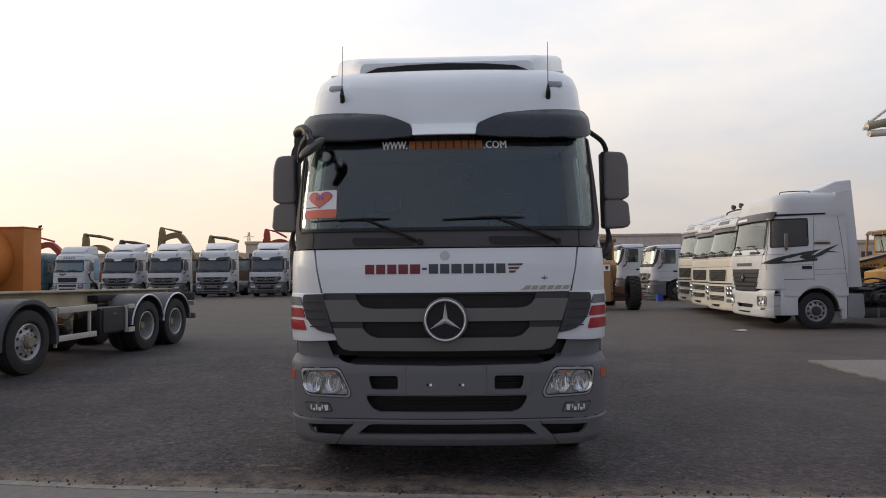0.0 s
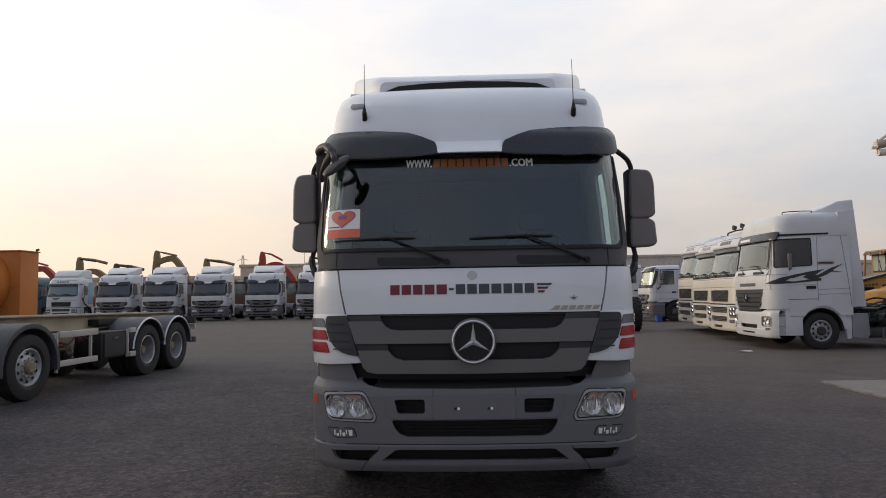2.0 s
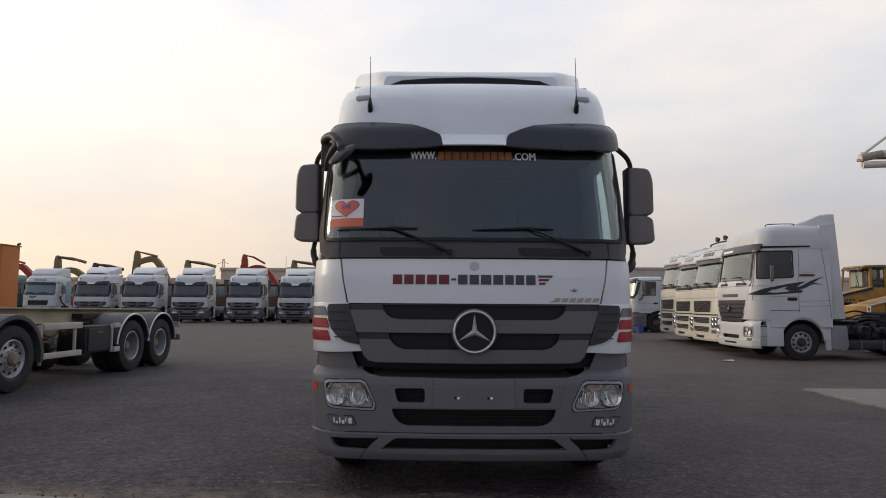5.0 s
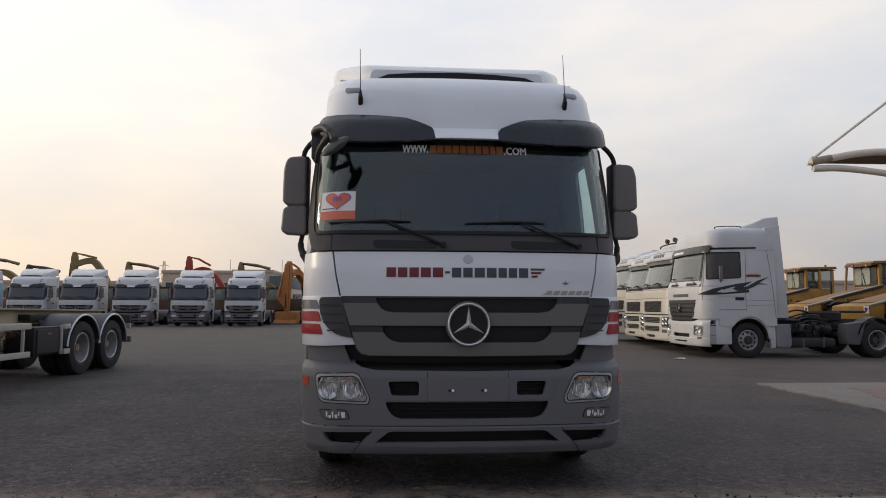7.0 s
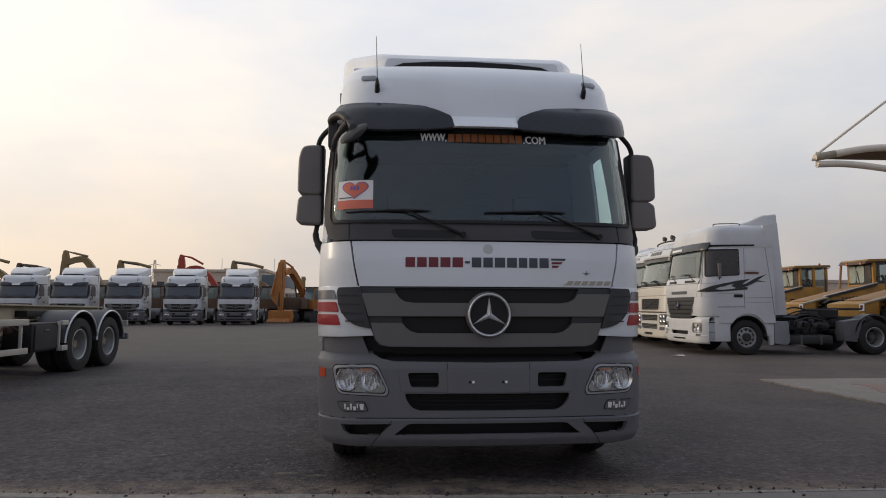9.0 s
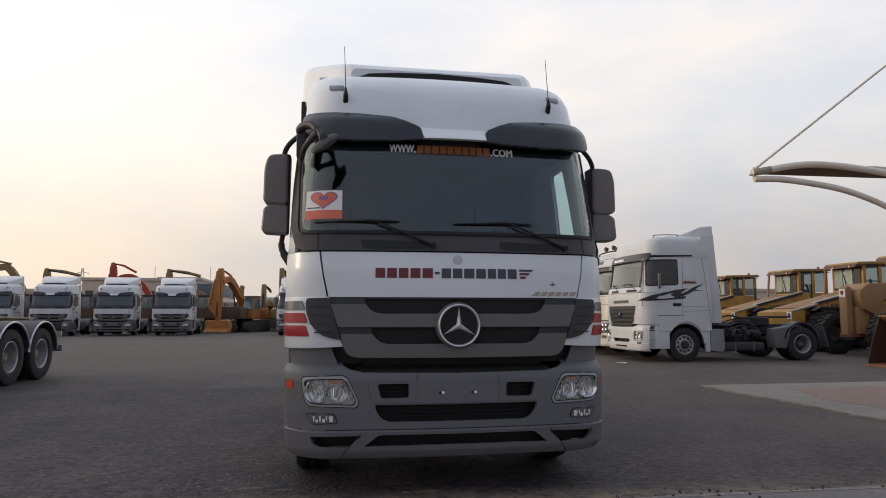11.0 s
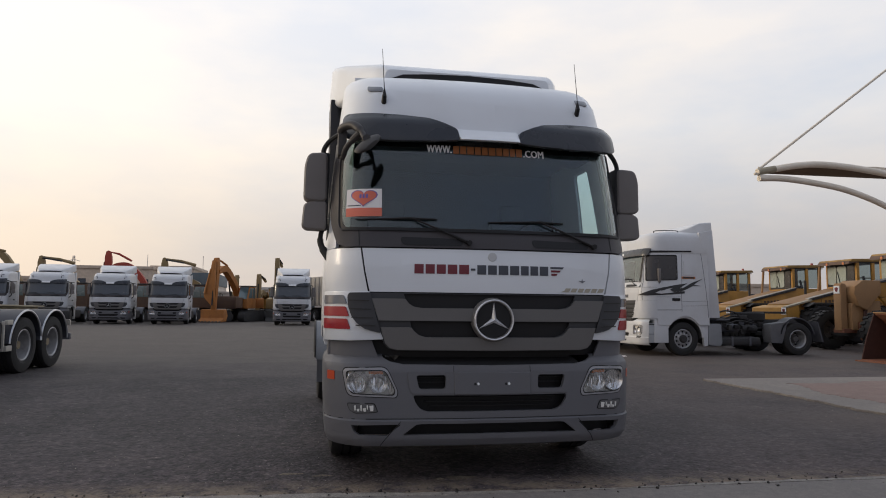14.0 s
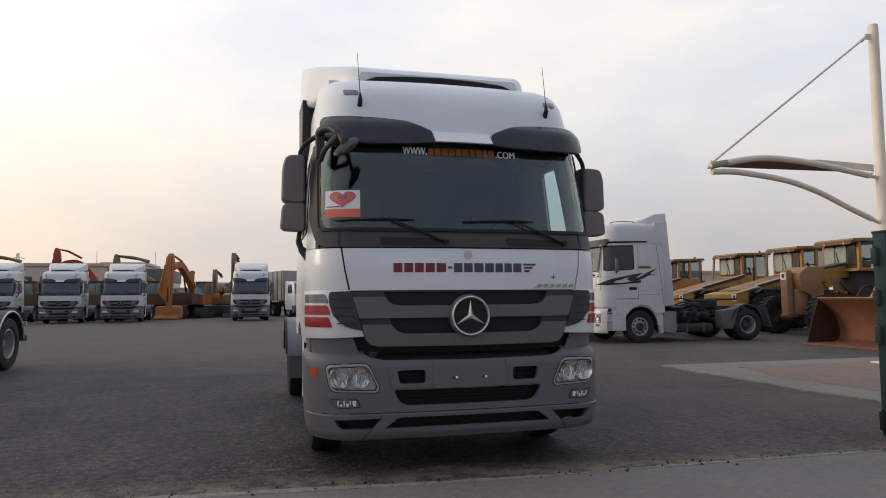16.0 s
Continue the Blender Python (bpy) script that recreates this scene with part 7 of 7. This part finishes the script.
    part("air_pipe", tube(smooth_path([(0.95, 1.05, 0.9), (1.0, 1.4, 0.82), (0.92, 1.8, 0.95), (0.98, 2.2, 0.8)], 5), 0.018, 6), RUST_DARK, root)
    part("gearbox", box(-0.3, 0.3, 0.6, 2.4, 0.55, 1.05, 0.06), CHASSIS, root)
    part("air_tank", tube([(0.66, 1.2, 0.60), (0.66, 1.75, 0.60)], 0.10, 14), RUST_DARK, root)
    part("valve_block", box(0.62, 0.9, 1.5, 1.75, 0.78, 0.98, 0.02), RAIL, root)
    part("subframe_pad", box(-0.62, 0.62, 2.95, 3.75, 1.08, 1.20, 0.01), BLACK, root)
    part("web_plate", box(0.50, 0.53, 0.95, 2.15, 0.52, 1.0, 0.004), RAIL, root)
    part("hanger_plate", box(0.56, 0.60, 1.28, 1.46, 0.56, 0.98, 0.01), RUST, root)
    part("web_stay", box(0.60, 0.66, 2.02, 2.09, 0.50, 1.02, 0.01), RAIL, root)
    part("web_stay", box(0.60, 0.66, 1.04, 1.10, 0.50, 1.02, 0.01), RAIL, root)
    part("tail_beam", box(-1.1, 1.1, 6.24, 6.32, 0.98, 1.16, 0.01), CHASSIS, root)
    part("under_run_bar", box(-1.1, 1.1, 6.28, 6.38, 0.52, 0.66, 0.02), GUARD_GREY, root)
    for s in (1, -1):
        part("bar_stay", box(s * 0.40, s * 0.46, 6.2, 6.31, 0.6, 1.0, 0.01), CHASSIS, root)
        part("tail_lamp", box(s * 0.75, s * 1.08, 6.32, 6.38, 0.84, 0.96, 0.02), GUARD_WHITE, root)
    # cab end, out of sight for the most part
    part("cab", prism([(-4.6, 0.5), (-4.65, 1.7), (-4.4, 2.9), (-2.4, 2.95), (-2.35, 1.3), (-2.0, 1.2), (-2.0, 0.5)], "x", -1.2, 1.2, 0.06), WHITE, root)
    wheel(root, 1.03, -2.0, side=1), wheel(root, -1.03, -2.0, side=-1)
    return root


bare_chassis(pose(-8.17, 10.95, 0, 0, 0, -2.9))


# ---- orange plant behind it ----
mixer = thing("mixer_plant", "orange steel mixer plant with a large round drum", "machine", at=pose(-13.07, 20.0, 0))
part("housing", box(-4.2, 0.0, 0.0, 0.86, 0.35, 3.08, 0.03), ORANGE, mixer)
part("top_flange", box(-4.22, 0.03, -0.03, 0.89, 3.065, 3.10, 0.008), ORANGE, mixer)
part("housing_body", box(-4.2, -1.2, 0.87, 1.9, 0.35, 2.9, 0.03), ORANGE, mixer)
dr = part("drum", lathe([(-0.1, 0.0), (-0.1, 0.40), (-0.02, 0.72), (0.10, 0.92), (0.32, 1.02), (0.9, 1.05), (1.33, 1.05), (1.33, 0.0)], "y", (-1.35, -1.35, 2.12), 40), ORANGE, mixer)
part("drum_band", lathe([(0.0, 1.04), (0.02, 1.08), (0.10, 1.08), (0.12, 1.04)], "y", (-1.35, -0.7, 2.12), 40), ORANGE, dr)
part("hub_cap", lathe([(-0.06, 0.0), (-0.06, 0.10), (0.0, 0.12)], "y", (-1.35, -1.45, 2.12), 16), CHASSIS, dr)
part("hatch", box(-3.9, -2.8, -0.04, 0.0, 1.2, 2.6, 0.02), ORANGE, mixer)
for z in (0.9, 2.0):
    part("seam_strip", box(-0.55, -0.02, -0.008, 0.002, z, z + 0.03, 0.0), ORANGE, mixer)
part("exhaust_cap", tube([(-0.03, 0.8, 3.06), (-0.03, 0.8, 3.15), (0.03, 0.8, 3.16)], 0.04, 8), CHASSIS, mixer)
part("skid", box(-4.2, 0.0, -1.2, 1.6, 0.0, 0.35, 0.03), CHASSIS, mixer)

# ---- row of parked tractors ----
ROW_Y = 48.6
row = tractor("white tractor unit with grey bumper parked in a row", pose(-25.25, ROW_Y, 0, 0, 0, 2), "parked tractor row", paint=DULLWHITE, defl=0.92)
for x, y, turn in ((-21.87, ROW_Y, 2), (-18.31, ROW_Y, 2), (-14.51, ROW_Y + 0.3, 1.5), (-10.85, ROW_Y + 0.3, 1), (-2.65, 48.0, 0)):
    copy_thing(row, pose(x, y, 0, 0, 0, turn))
tall_tractor("white tall-roof tractor unit with a light blue side panel", pose(-29.1, ROW_Y + 0.3, 0, 0, 0, 2), "", paint=DULLWHITE, patch=BLUE_PANEL, lights=False, screen_mat=TEALGLASS, spoiler=True)
tall_tractor("teal tall-roof tractor unit parked at the end of the row", pose(-32.4, ROW_Y + 0.5, 0), "", paint=TEAL, roof=TEAL, lights=False, screen_mat=TEALGLASS)


# ---- excavators ----
def excavator(label, at, paint, apex=(-3.5, 5.4), reach=1.0, bucket=EXC_BLACK, drop=0.95, house=None, half=0.75, link=False):
    """Boom towards -x, its highest point at apex (x, z)."""
    root = thing("excavator", label, "excavator", at=at)
    house = house or paint
    ax, az = apex
    for s in (1, -1):
        tr = part("track", prism(rounded([(-1.9, 0.02), (1.9, 0.02), (2.1, 0.4), (1.9, 0.85), (-1.9, 0.85), (-2.1, 0.4)], 0.25), "y", s * 0.85, s * 1.4, 0.03), CHASSIS, root)
        for k in range(16):
            part("track_shoe", box(-1.85 + k * 0.235, -1.66 + k * 0.235, s * 0.84, s * 1.41, 0.84, 0.89, 0.0), CHASSIS, tr)
    part("turntable", lathe([(0.75, 0.7), (1.05, 0.7)], "z", (0, 0, 0), 24), CHASSIS, root)
    part("house", prism([(-0.6, 1.05), (-0.6, 1.9), (0.6, 2.05), (2.3, 2.05), (2.5, 1.7), (2.4, 1.05)], "y", -0.35, 1.25, 0.06), house, root)
    cb = part("cab", prism([(-1.3, 1.1), (-1.25, 1.9), (-0.9, 2.85), (0.25, 2.88), (0.35, 1.1)], "y", -1.3, -0.42, 0.06), house, root)
    part("cab_window", prism([(-1.1, 1.9), (-0.82, 2.74), (0.12, 2.76), (0.18, 1.9)], "y", -1.315, -1.29, 0.02), TEALGLASS if link else CABPANE, cb)
    part("door_line", box(-0.42, -0.38, -1.322, -1.30, 1.2, 2.78, 0.0), house, cb)
    part("cab_roof_cap", prism([(-0.98, 2.84), (-0.95, 2.93), (0.26, 2.95), (0.30, 2.86)], "y", -1.34, -0.38, 0.02), EXC_BLACK, cb)
    for yy in (-1.20, -0.9, -0.6):
        part("hand_rail", tube([(0.6 - 0.2 * yy, 1.1 + yy * 0.1, 2.05), (0.6 - 0.2 * yy, 1.1 + yy * 0.1, 2.35)], 0.02, 5), EXC_BLACK, cb)
    part("front_window", prism([(-1.295, 1.85), (-0.95, 2.80), (-0.90, 2.80), (-1.24, 1.85)], "y", -1.22, -0.5, 0.0), TEALGLASS if link else CABPANE, cb)
    # curved boom over the stick's head, the stick hanging almost upright
    line = smooth_path([(ax + 0.10, 0, az - 1.0 - drop), (ax + 0.85, 0, az - 0.72 - drop), (ax + 1.65, 0, az - 0.85 - drop), (ax * 0.22, 0, az * 0.56), (-0.1, 0, 1.45)], 6)
    n, up, dn = len(line), [], []
    for k, p in enumerate(line):
        d = (line[min(k + 1, n - 1)] - line[max(k - 1, 0)]).normalized()
        w = 0.13 + 0.11 * math.sin(math.pi * min(1.0, k / (n - 1) * 0.9 + 0.1))
        up.append((p.x + d.z * w, p.z - d.x * w)), dn.append((p.x - d.z * w, p.z + d.x * w))
    bo = part("boom", prism(up + dn[::-1], "y", -0.26, 0.22, 0.0), paint, root)
    tip = (ax - 0.30 * reach, 0.95)
    part("stick", prism([(ax - 0.16, az - 0.06), (ax - 0.02, az), (ax + 0.12, az - 0.08), (ax + 0.22, az - 0.45), (ax + 0.26, az - 0.95), (ax + 0.16, az - 1.6), (tip[0] + 0.16, tip[1]), (tip[0] - 0.10, tip[1]), (ax - 0.26, az - 1.2), (ax - 0.26, az - 0.5)], "y", -0.2, 0.16, 0.02), paint, root)
    part("boom_ram", tube([(-0.75, 0.32, 1.2), (ax * 0.33, 0.32, az * 0.64)], 0.07, 8), CHASSIS, bo)
    if drop > 0.5:
        part("stick_ram", tube([(ax + 0.03, -0.03, az - 0.12), (ax + 1.2, -0.03, az - 0.27), (ax + 2.35, -0.03, az - 0.58)], [0.07, 0.11, 0.13], 8), paint, bo)
        part("ram_rod", tube([(ax + 0.10, -0.22, az - 0.20), (ax + 1.5, -0.22, az - 0.42)], 0.06, 8), CHASSIS, bo)
    else:
        part("stick_ram", tube([(ax + 0.03, -0.03, az - 0.10), (ax + 0.75, -0.03, az - 0.26), (ax + 1.70, -0.03, az - 0.45 - drop * 0.75)], [0.045, 0.085, 0.085], 8), paint, bo)
    part("bucket_ram", tube([(ax - 0.30, -0.03, az - 0.9), (tip[0] - 0.28, -0.03, 1.3)], 0.06, 8), CHASSIS, bo)
    part("bucket", prism([(tip[0] + 0.3, 1.0), (tip[0] + 0.55, 0.5), (tip[0] + 0.3, 0.08), (tip[0] - 0.55, 0.02), (tip[0] - 0.5, 0.1), (tip[0] - 0.1, 0.35), (tip[0] - 0.15, 0.95)], "y", -half, half, 0.02), bucket, root)
    if link:
        q = [(-0.16, 1.05), (0.55, 1.75), (0.72, 2.05), (0.62, 2.35), (0.34, 3.2), (0.12, az - 0.3), (-0.05, az - 0.15), (-0.18, az - 0.5)]
        part("stick_side", prism(q, "x", tip[0] - 0.22, tip[0] - 0.05, 0.03), paint, root)
        part("link_ram", tube([(tip[0] - 0.26, 0.60, 2.2), (tip[0] - 0.20, 0.20, az - 0.9)], [0.10, 0.06], 8), paint, root)
        for k in range(7):
            y = -half + 0.10 + k * (2 * half - 0.2) / 6
            part("bucket_tooth", prism([(tip[0] - 0.50, 0.12), (tip[0] - 0.52, 0.02), (tip[0] - 0.78, 0.03)], "y", y - 0.06, y + 0.06, 0.0), EXC_BLACK, root)
    part("counterweight", prism(rounded([(2.2, -1.2), (2.2, 1.2), (2.65, 0.8), (2.7, 0.0), (2.65, -0.8)], 0.15), "z", 1.1, 1.95, 0.05), house, root)
    return root


B_Y = 58.0
for x, z, paint, lab in ((-32.9, 4.9, EXC_TAN, "tan"), (-29.7, 4.3, EXC_BROWN, "dark brown"), (-26.2, 5.35, EXC_TAN, "tan"), (-21.9, 4.6, EXC_TAN, "tan"), (-17.1, 5.1, EXC_RED, "red"), (-12.9, 4.65, EXC_TAN, "tan")):
    excavator(f"{lab} excavator with raised boom behind the parked row", pose(x + 3.4, B_Y, 0), paint, apex=(-3.4, z + 0.42), drop=0.05 if x == -26.2 else (0.55 if x == -32.9 else (0.45 if paint is EXC_RED else 0.95)), house=EXC_BROWN)
excavator("red excavator with raised boom behind the teal tractor", pose(-34.4, B_Y + 1, 0), EXC_RED, apex=(-3.6, 5.2), drop=0.1)
excavator("orange excavator with its bucket on the ground before it", pose(-7.22, 59.43, 0, 0, 0, 70), EXC_ORANGE, apex=(-4.15, 5.0), bucket=EXC_ORANGE, drop=0.12, half=0.95, link=True)
excavator("yellow excavator standing beyond the orange one", pose(-5.5, 66.6, 0, 0, 0, 80), EXC_TAN, apex=(-3.0, 4.15), house=YELLOW)
excavator("dark yellow excavator with upright boom behind the last tractor", pose(-3.95, 62.5, 0, 0, 0, 84), EXC_TAN, apex=(-3.0, 5.35))
excavator("yellow excavator half hidden behind the parked tractor", pose(-8.45, 66.8, 0, 0, 0, 100), EXC_TAN, apex=(-2.6, 4.05))

# ---- tipper lorry behind the last tractor ----
tip = thing("tipper_truck", "grey tipper body on a white truck seen from its front corner", "truck", at=pose(1.7, 57.0, 0, 0, 0, 20))
part("tipper_body", prism([(-1.25, 1.35), (1.25, 1.35), (1.3, 3.85), (-1.3, 3.85)], "y", 2.3, 8.0, 0.04), TIPPER, tip)
for k in range(6):
    part("body_rib", box(-1.36, -1.28, 2.5 + k * 1.0, 2.62 + k * 1.0, 1.4, 3.80, 0.01), TIPPER, tip)
cabp = part("cab", prism([(0.0, 0.55), (0.02, 1.8), (0.25, 2.9), (2.0, 2.95), (2.05, 1.0), (1.9, 0.6)], "x", -1.2, 1.2, 0.08), WHITE, tip)
part("windscreen", prism([(0.0, 1.86), (0.2, 2.72), (0.24, 2.72), (0.04, 1.86)], "x", -1.08, 1.08, 0.0), FARGLASS, cabp)
part("side_window", box(-1.215, -1.20, 0.45, 1.35, 1.95, 2.65, 0.005), FARGLASS, cabp)
part("bumper", box(-1.22, 1.22, -0.08, 0.5, 0.35, 0.95, 0.05), BUMPER, tip)
for y in (1.3, 4.9, 6.25):
    for s in (1, -1):
        wheel(tip, s * 1.03, y, side=s, dual=y > 2, front=y < 2)
part("frame_rail", box(-0.45, 0.45, 0.8, 7.8, 0.8, 1.2, 0.02), CHASSIS, tip)

# ---- canopy of the shaded car park ----
can = thing("shade_canopy", "cream steel cantilever shade canopy with brown fabric", "canopy", at=pose(10.32, 11.0, 0))
part("post", lathe([(0.028, 0.12), (0.05, 0.105), (6.80, 0.098), (6.86, 0.09), (6.87, 0.0)], "z", (0, 0, 0), 20), POLE, can)
part("base_plate", box(-0.25, 0.25, -0.25, 0.25, 0.028, 0.055, 0.005), POLE, can)
upper = smooth_path([(-3.93, 0, 3.80), (-3.58, 0, 3.872), (-3.15, 0, 3.955), (-2.71, 0, 4.0), (-2.13, 0, 3.988), (-1.48, 0, 3.925), (-0.81, 0, 3.830), (-0.30, 0, 3.752)], 5)
lower = smooth_path([(-3.90, 0, 3.690), (-3.41, 0, 3.706), (-2.79, 0, 3.655), (-2.15, 0, 3.560), (-1.51, 0, 3.374), (-0.86, 0, 3.105), (-0.285, 0, 2.880)], 5)
for nm, line, r in (("upper_arm", upper, 0.060), ("lower_arm", lower, 0.055)):
    arm = part(nm, tube(line, r, 12), POLE, can)
    a, b = line[-1], line[-1] + (line[-1] - line[-2]).normalized() * 0.24
    part("arm_socket", tube([a, b], r * 0.62, 10), POLE, arm)
# thin sleeve added for the tan rust patch near the tip
part("arm_patch", tube([upper[1] - Vector((0.06, 0, 0.012)), upper[3], upper[5]], 0.064, 12), RAIL, can, "tan rust patch round the arm's tip")
rod = part("tie_rod", tube([(-3.89, 0, 3.86), (-0.30, 0, 6.513)], 0.023, 8), POLE, can)
part("rod_fork", tube([(-0.31, 0, 6.506), (-0.20, 0, 6.588)], 0.038, 8), POLE, rod)
part("rod_lug", box(-0.22, -0.08, -0.02, 0.02, 6.55, 6.66, 0.01), POLE, can)
part("tip_lug", box(-3.99, -3.88, -0.02, 0.02, 3.745, 3.79, 0.008), POLE, can)
part("tip_bolt", tube([(-3.90, 0, 3.67), (-3.90, 0, 3.90)], 0.014, 8), POLE, can)
# fabric from the arm to a straight hem behind it, sagging a little between
n = len(upper)
grid = []
for k, p in enumerate(upper):
    e = Vector((-3.72 + 3.97 * k / (n - 1), 0.40, 3.868 + 0.03 * k / (n - 1)))
    q = Vector((p.x, 0.03, p.z + 0.02))
    grid.append([q.lerp(e, f) + Vector((0, 0, -0.03 * math.sin(math.pi * f))) for f in (0.0, 0.33, 0.67, 1.0)])
bm = bmesh.new()
vs = [[bm.verts.new(v) for v in r] for r in grid]
for k in range(n - 1):
    for m in range(3):
        bm.faces.new((vs[k][m], vs[k + 1][m], vs[k + 1][m + 1], vs[k][m + 1]))
bmesh.ops.solidify(bm, geom=bm.faces[:], thickness=0.012)
part("fabric", bm, CANVAS, can, "brown shade fabric stretched below the arm")
hem = [(-1.75, 4.085), (-1.10, 4.118), (0.25, 4.070), (0.25, 3.925)]
part("fabric_edge", prism(hem, "y", 0.39, 0.41, 0.0), POLE, can, "pale fabric edge behind the arm")

# ---- green gate ----
gate = thing("gate", "dark green steel gate post with hinges", "gate", at=pose(4.272, 5.5, 0))
part("post", box(0.0, 0.14, -0.07, 0.07, 0.0, 1.99, 0.008), GREEN, gate)
part("post_cap", box(-0.006, 0.15, -0.08, 0.076, 1.985, 2.01, 0.006), GREEN, gate)
part("post_seam", box(0.05, 0.062, -0.074, -0.068, 0.02, 1.97, 0.0), BLACK, gate)
for z0, z1, m in ((1.68, 1.84, GREEN), (1.28, 1.42, GREEN), (0.90, 1.07, GREEN), (0.06, 0.24, BLACK)):
    hg = part("hinge", box(-0.045, 0.01, 0.0, 0.06, z0, z1, 0.008), m, gate)
    part("hinge_pin", tube([(-0.024, 0.03, z0 - 0.02), (-0.024, 0.03, z1 + 0.02)], 0.012, 8), m, hg)
part("gate_frame", box(0.18, 0.24, -0.03, 0.03, 0.12, 1.92, 0.006), GREEN, gate)
for z in (0.12, 0.95, 1.86):
    part("gate_bar", box(0.10 if z == 0.95 else 0.24, 2.4, -0.025, 0.025, z, z + 0.06, 0.006), GREEN, gate)
for k in range(14):
    part("gate_rod", tube([(0.38 + k * 0.15, 0, 0.15), (0.38 + k * 0.15, 0, 1.9)], 0.012, 8), GREEN, gate)


# ---- far buildings and masts ----
def far_building(name, label, x0, x1, y, depth, h, mat, floors=1, cols=6, parapet=0.4, roof_mat=None):
    root = thing(name, label, "building")
    part("wall", box(x0, x1, y, y + depth, 0, h, 0.02), mat, root)
    part("roof", box(x0 - 0.15, x1 + 0.15, y - 0.15, y + depth + 0.15, h, h + parapet, 0.02), roof_mat or mat, root)
    w = (x1 - x0) / cols
    for f in range(floors):
        for c in range(cols):
            win = part("window", box(x0 + c * w + w * 0.25, x0 + c * w + w * 0.75, y - 0.06, y + 0.1, h * (f + 0.35) / floors, h * (f + 0.78) / floors, 0.0), FARGLASS, root)
            part("sill", box(x0 + c * w + w * 0.2, x0 + c * w + w * 0.8, y - 0.14, y, h * (f + 0.30) / floors, h * (f + 0.34) / floors), mat, win)
    return root


far_building("warehouse", "low tan warehouse beyond the parked row", -31.5, -22.0, 96, 14, 5.9, BUILD_TAN, 1, 5)
far_building("warehouse", "tan plastered shed beyond the parked row", -22.8, -17.3, 99, 12, 6.2, BUILD_TAN, 1, 3)
far_building("workshop", "tan workshop with a deep dark teal fascia", -17.2, -14.35, 97, 14, 4.0, BUILD_PALE, 1, 3, 1.65, BUILD_TEAL)
far_building("workshop", "low pale workshop annex", -15.5, 1.5, 99, 12, 2.9, BUILD_PALE, 1, 9, 0.3)
far_building("shed", "pale plastered shed with a flat roof", 3.0, 12.0, 100, 12, 4.4, BUILD_PALE, 1, 5)
far_building("warehouse", "long pale warehouse with a dark roof edge", 17.0, 34.0, 92, 16, 6.2, BUILD_PALE, 1, 9, 0.3)
far_building("warehouse", "low tan warehouse behind the loaders", 36.0, 70.0, 96, 16, 5.0, BUILD_TAN, 1, 12, 0.5)
far_building("warehouse", "long low tan warehouse at the edge of the yard", -90.0, -38.0, 110, 16, 4.8, BUILD_TAN, 1, 16, 0.5)


far_building("shed", "small white shed beyond the excavators", -8.2, -5.8, 80, 4, 3.1, BUILD_WHITE, 1, 2, 0.3)


def mast(x, y, h, arms=True):
    root = thing("lattice_mast", "thin grey lattice mast on the skyline", "mast", at=pose(x, y, 0))
    for s in (1, -1):
        for q in (1, -1):
            part("leg", tube([(s * 0.7, q * 0.7, 0), (s * 0.15, q * 0.15, h)], 0.05, 5), LATTICE, root)
    for k in range(8):
        z0, z1 = h * k / 8, h * (k + 1) / 8
        w0, w1 = 0.7 - 0.55 * k / 8, 0.7 - 0.55 * (k + 1) / 8
        part("brace", tube([(-w0, -w0, z0), (w1, -w1, z1)], 0.03, 4), LATTICE, root)
    if arms:
        for z, w in ((h * 0.74, 0.9), (h * 0.90, 1.2)):
            part("cross_arm", tube([(-w, 0, z), (0, 0, z + 0.35), (w, 0, z)], 0.06, 5), LATTICE, root)


mast(-48.7, 150.0, 11.0)
for x, y, h in ((-28.0, 120, 9.5), (-20.0, 125, 9.8), (14, 110, 8)):
    tagged(new("pole", mesh_of("pole", tube([(x, y, 0), (x, y, h)], [0.07, 0.04], 6), LATTICE)), "thin grey pole on the skyline", "pole")

# ---- litter beside the parked truck ----
bm = bmesh.new()
for dx, dy, w in ((0, 0, 0.16), (0.14, 0.05, 0.10)):
    vs = [bm.verts.new((7.1 + dx + p * w, 18.2 + dy + q * w * 0.7, 0.012 + 0.03 * ((p * q) > 0))) for p, q in ((-1, -1), (1, -0.8), (0.9, 1), (-0.8, 0.9))]
    bm.faces.new(vs)
bmesh.ops.solidify(bm, geom=bm.faces[:], thickness=0.004)
solo("paper_scrap", bm, PAPER, "crumpled white paper scrap on the asphalt", "litter")
tagged(new("blue_bucket", mesh_of("blue_bucket", lathe([(0.0, 0.0), (0.0, 0.16), (0.36, 0.2), (0.36, 0.18), (0.03, 0.14), (0.03, 0)], "z", (10.04, 36.3, 0), 20), material("blue_plastic", (0.03, 0.07, 0.35), 0.45, dirt=0.2))), "blue plastic bucket standing on the asphalt", "bucket")
tagged(new("traffic_cone", mesh_of("traffic_cone", lathe([(0.0, 0.0), (0.0, 0.2), (0.03, 0.2), (0.03, 0.13), (0.5, 0.03), (0.5, 0)], "z", (10.0, 39.9, 0), 20), RED_LAMP)), "red plastic cone on the asphalt", "cone")
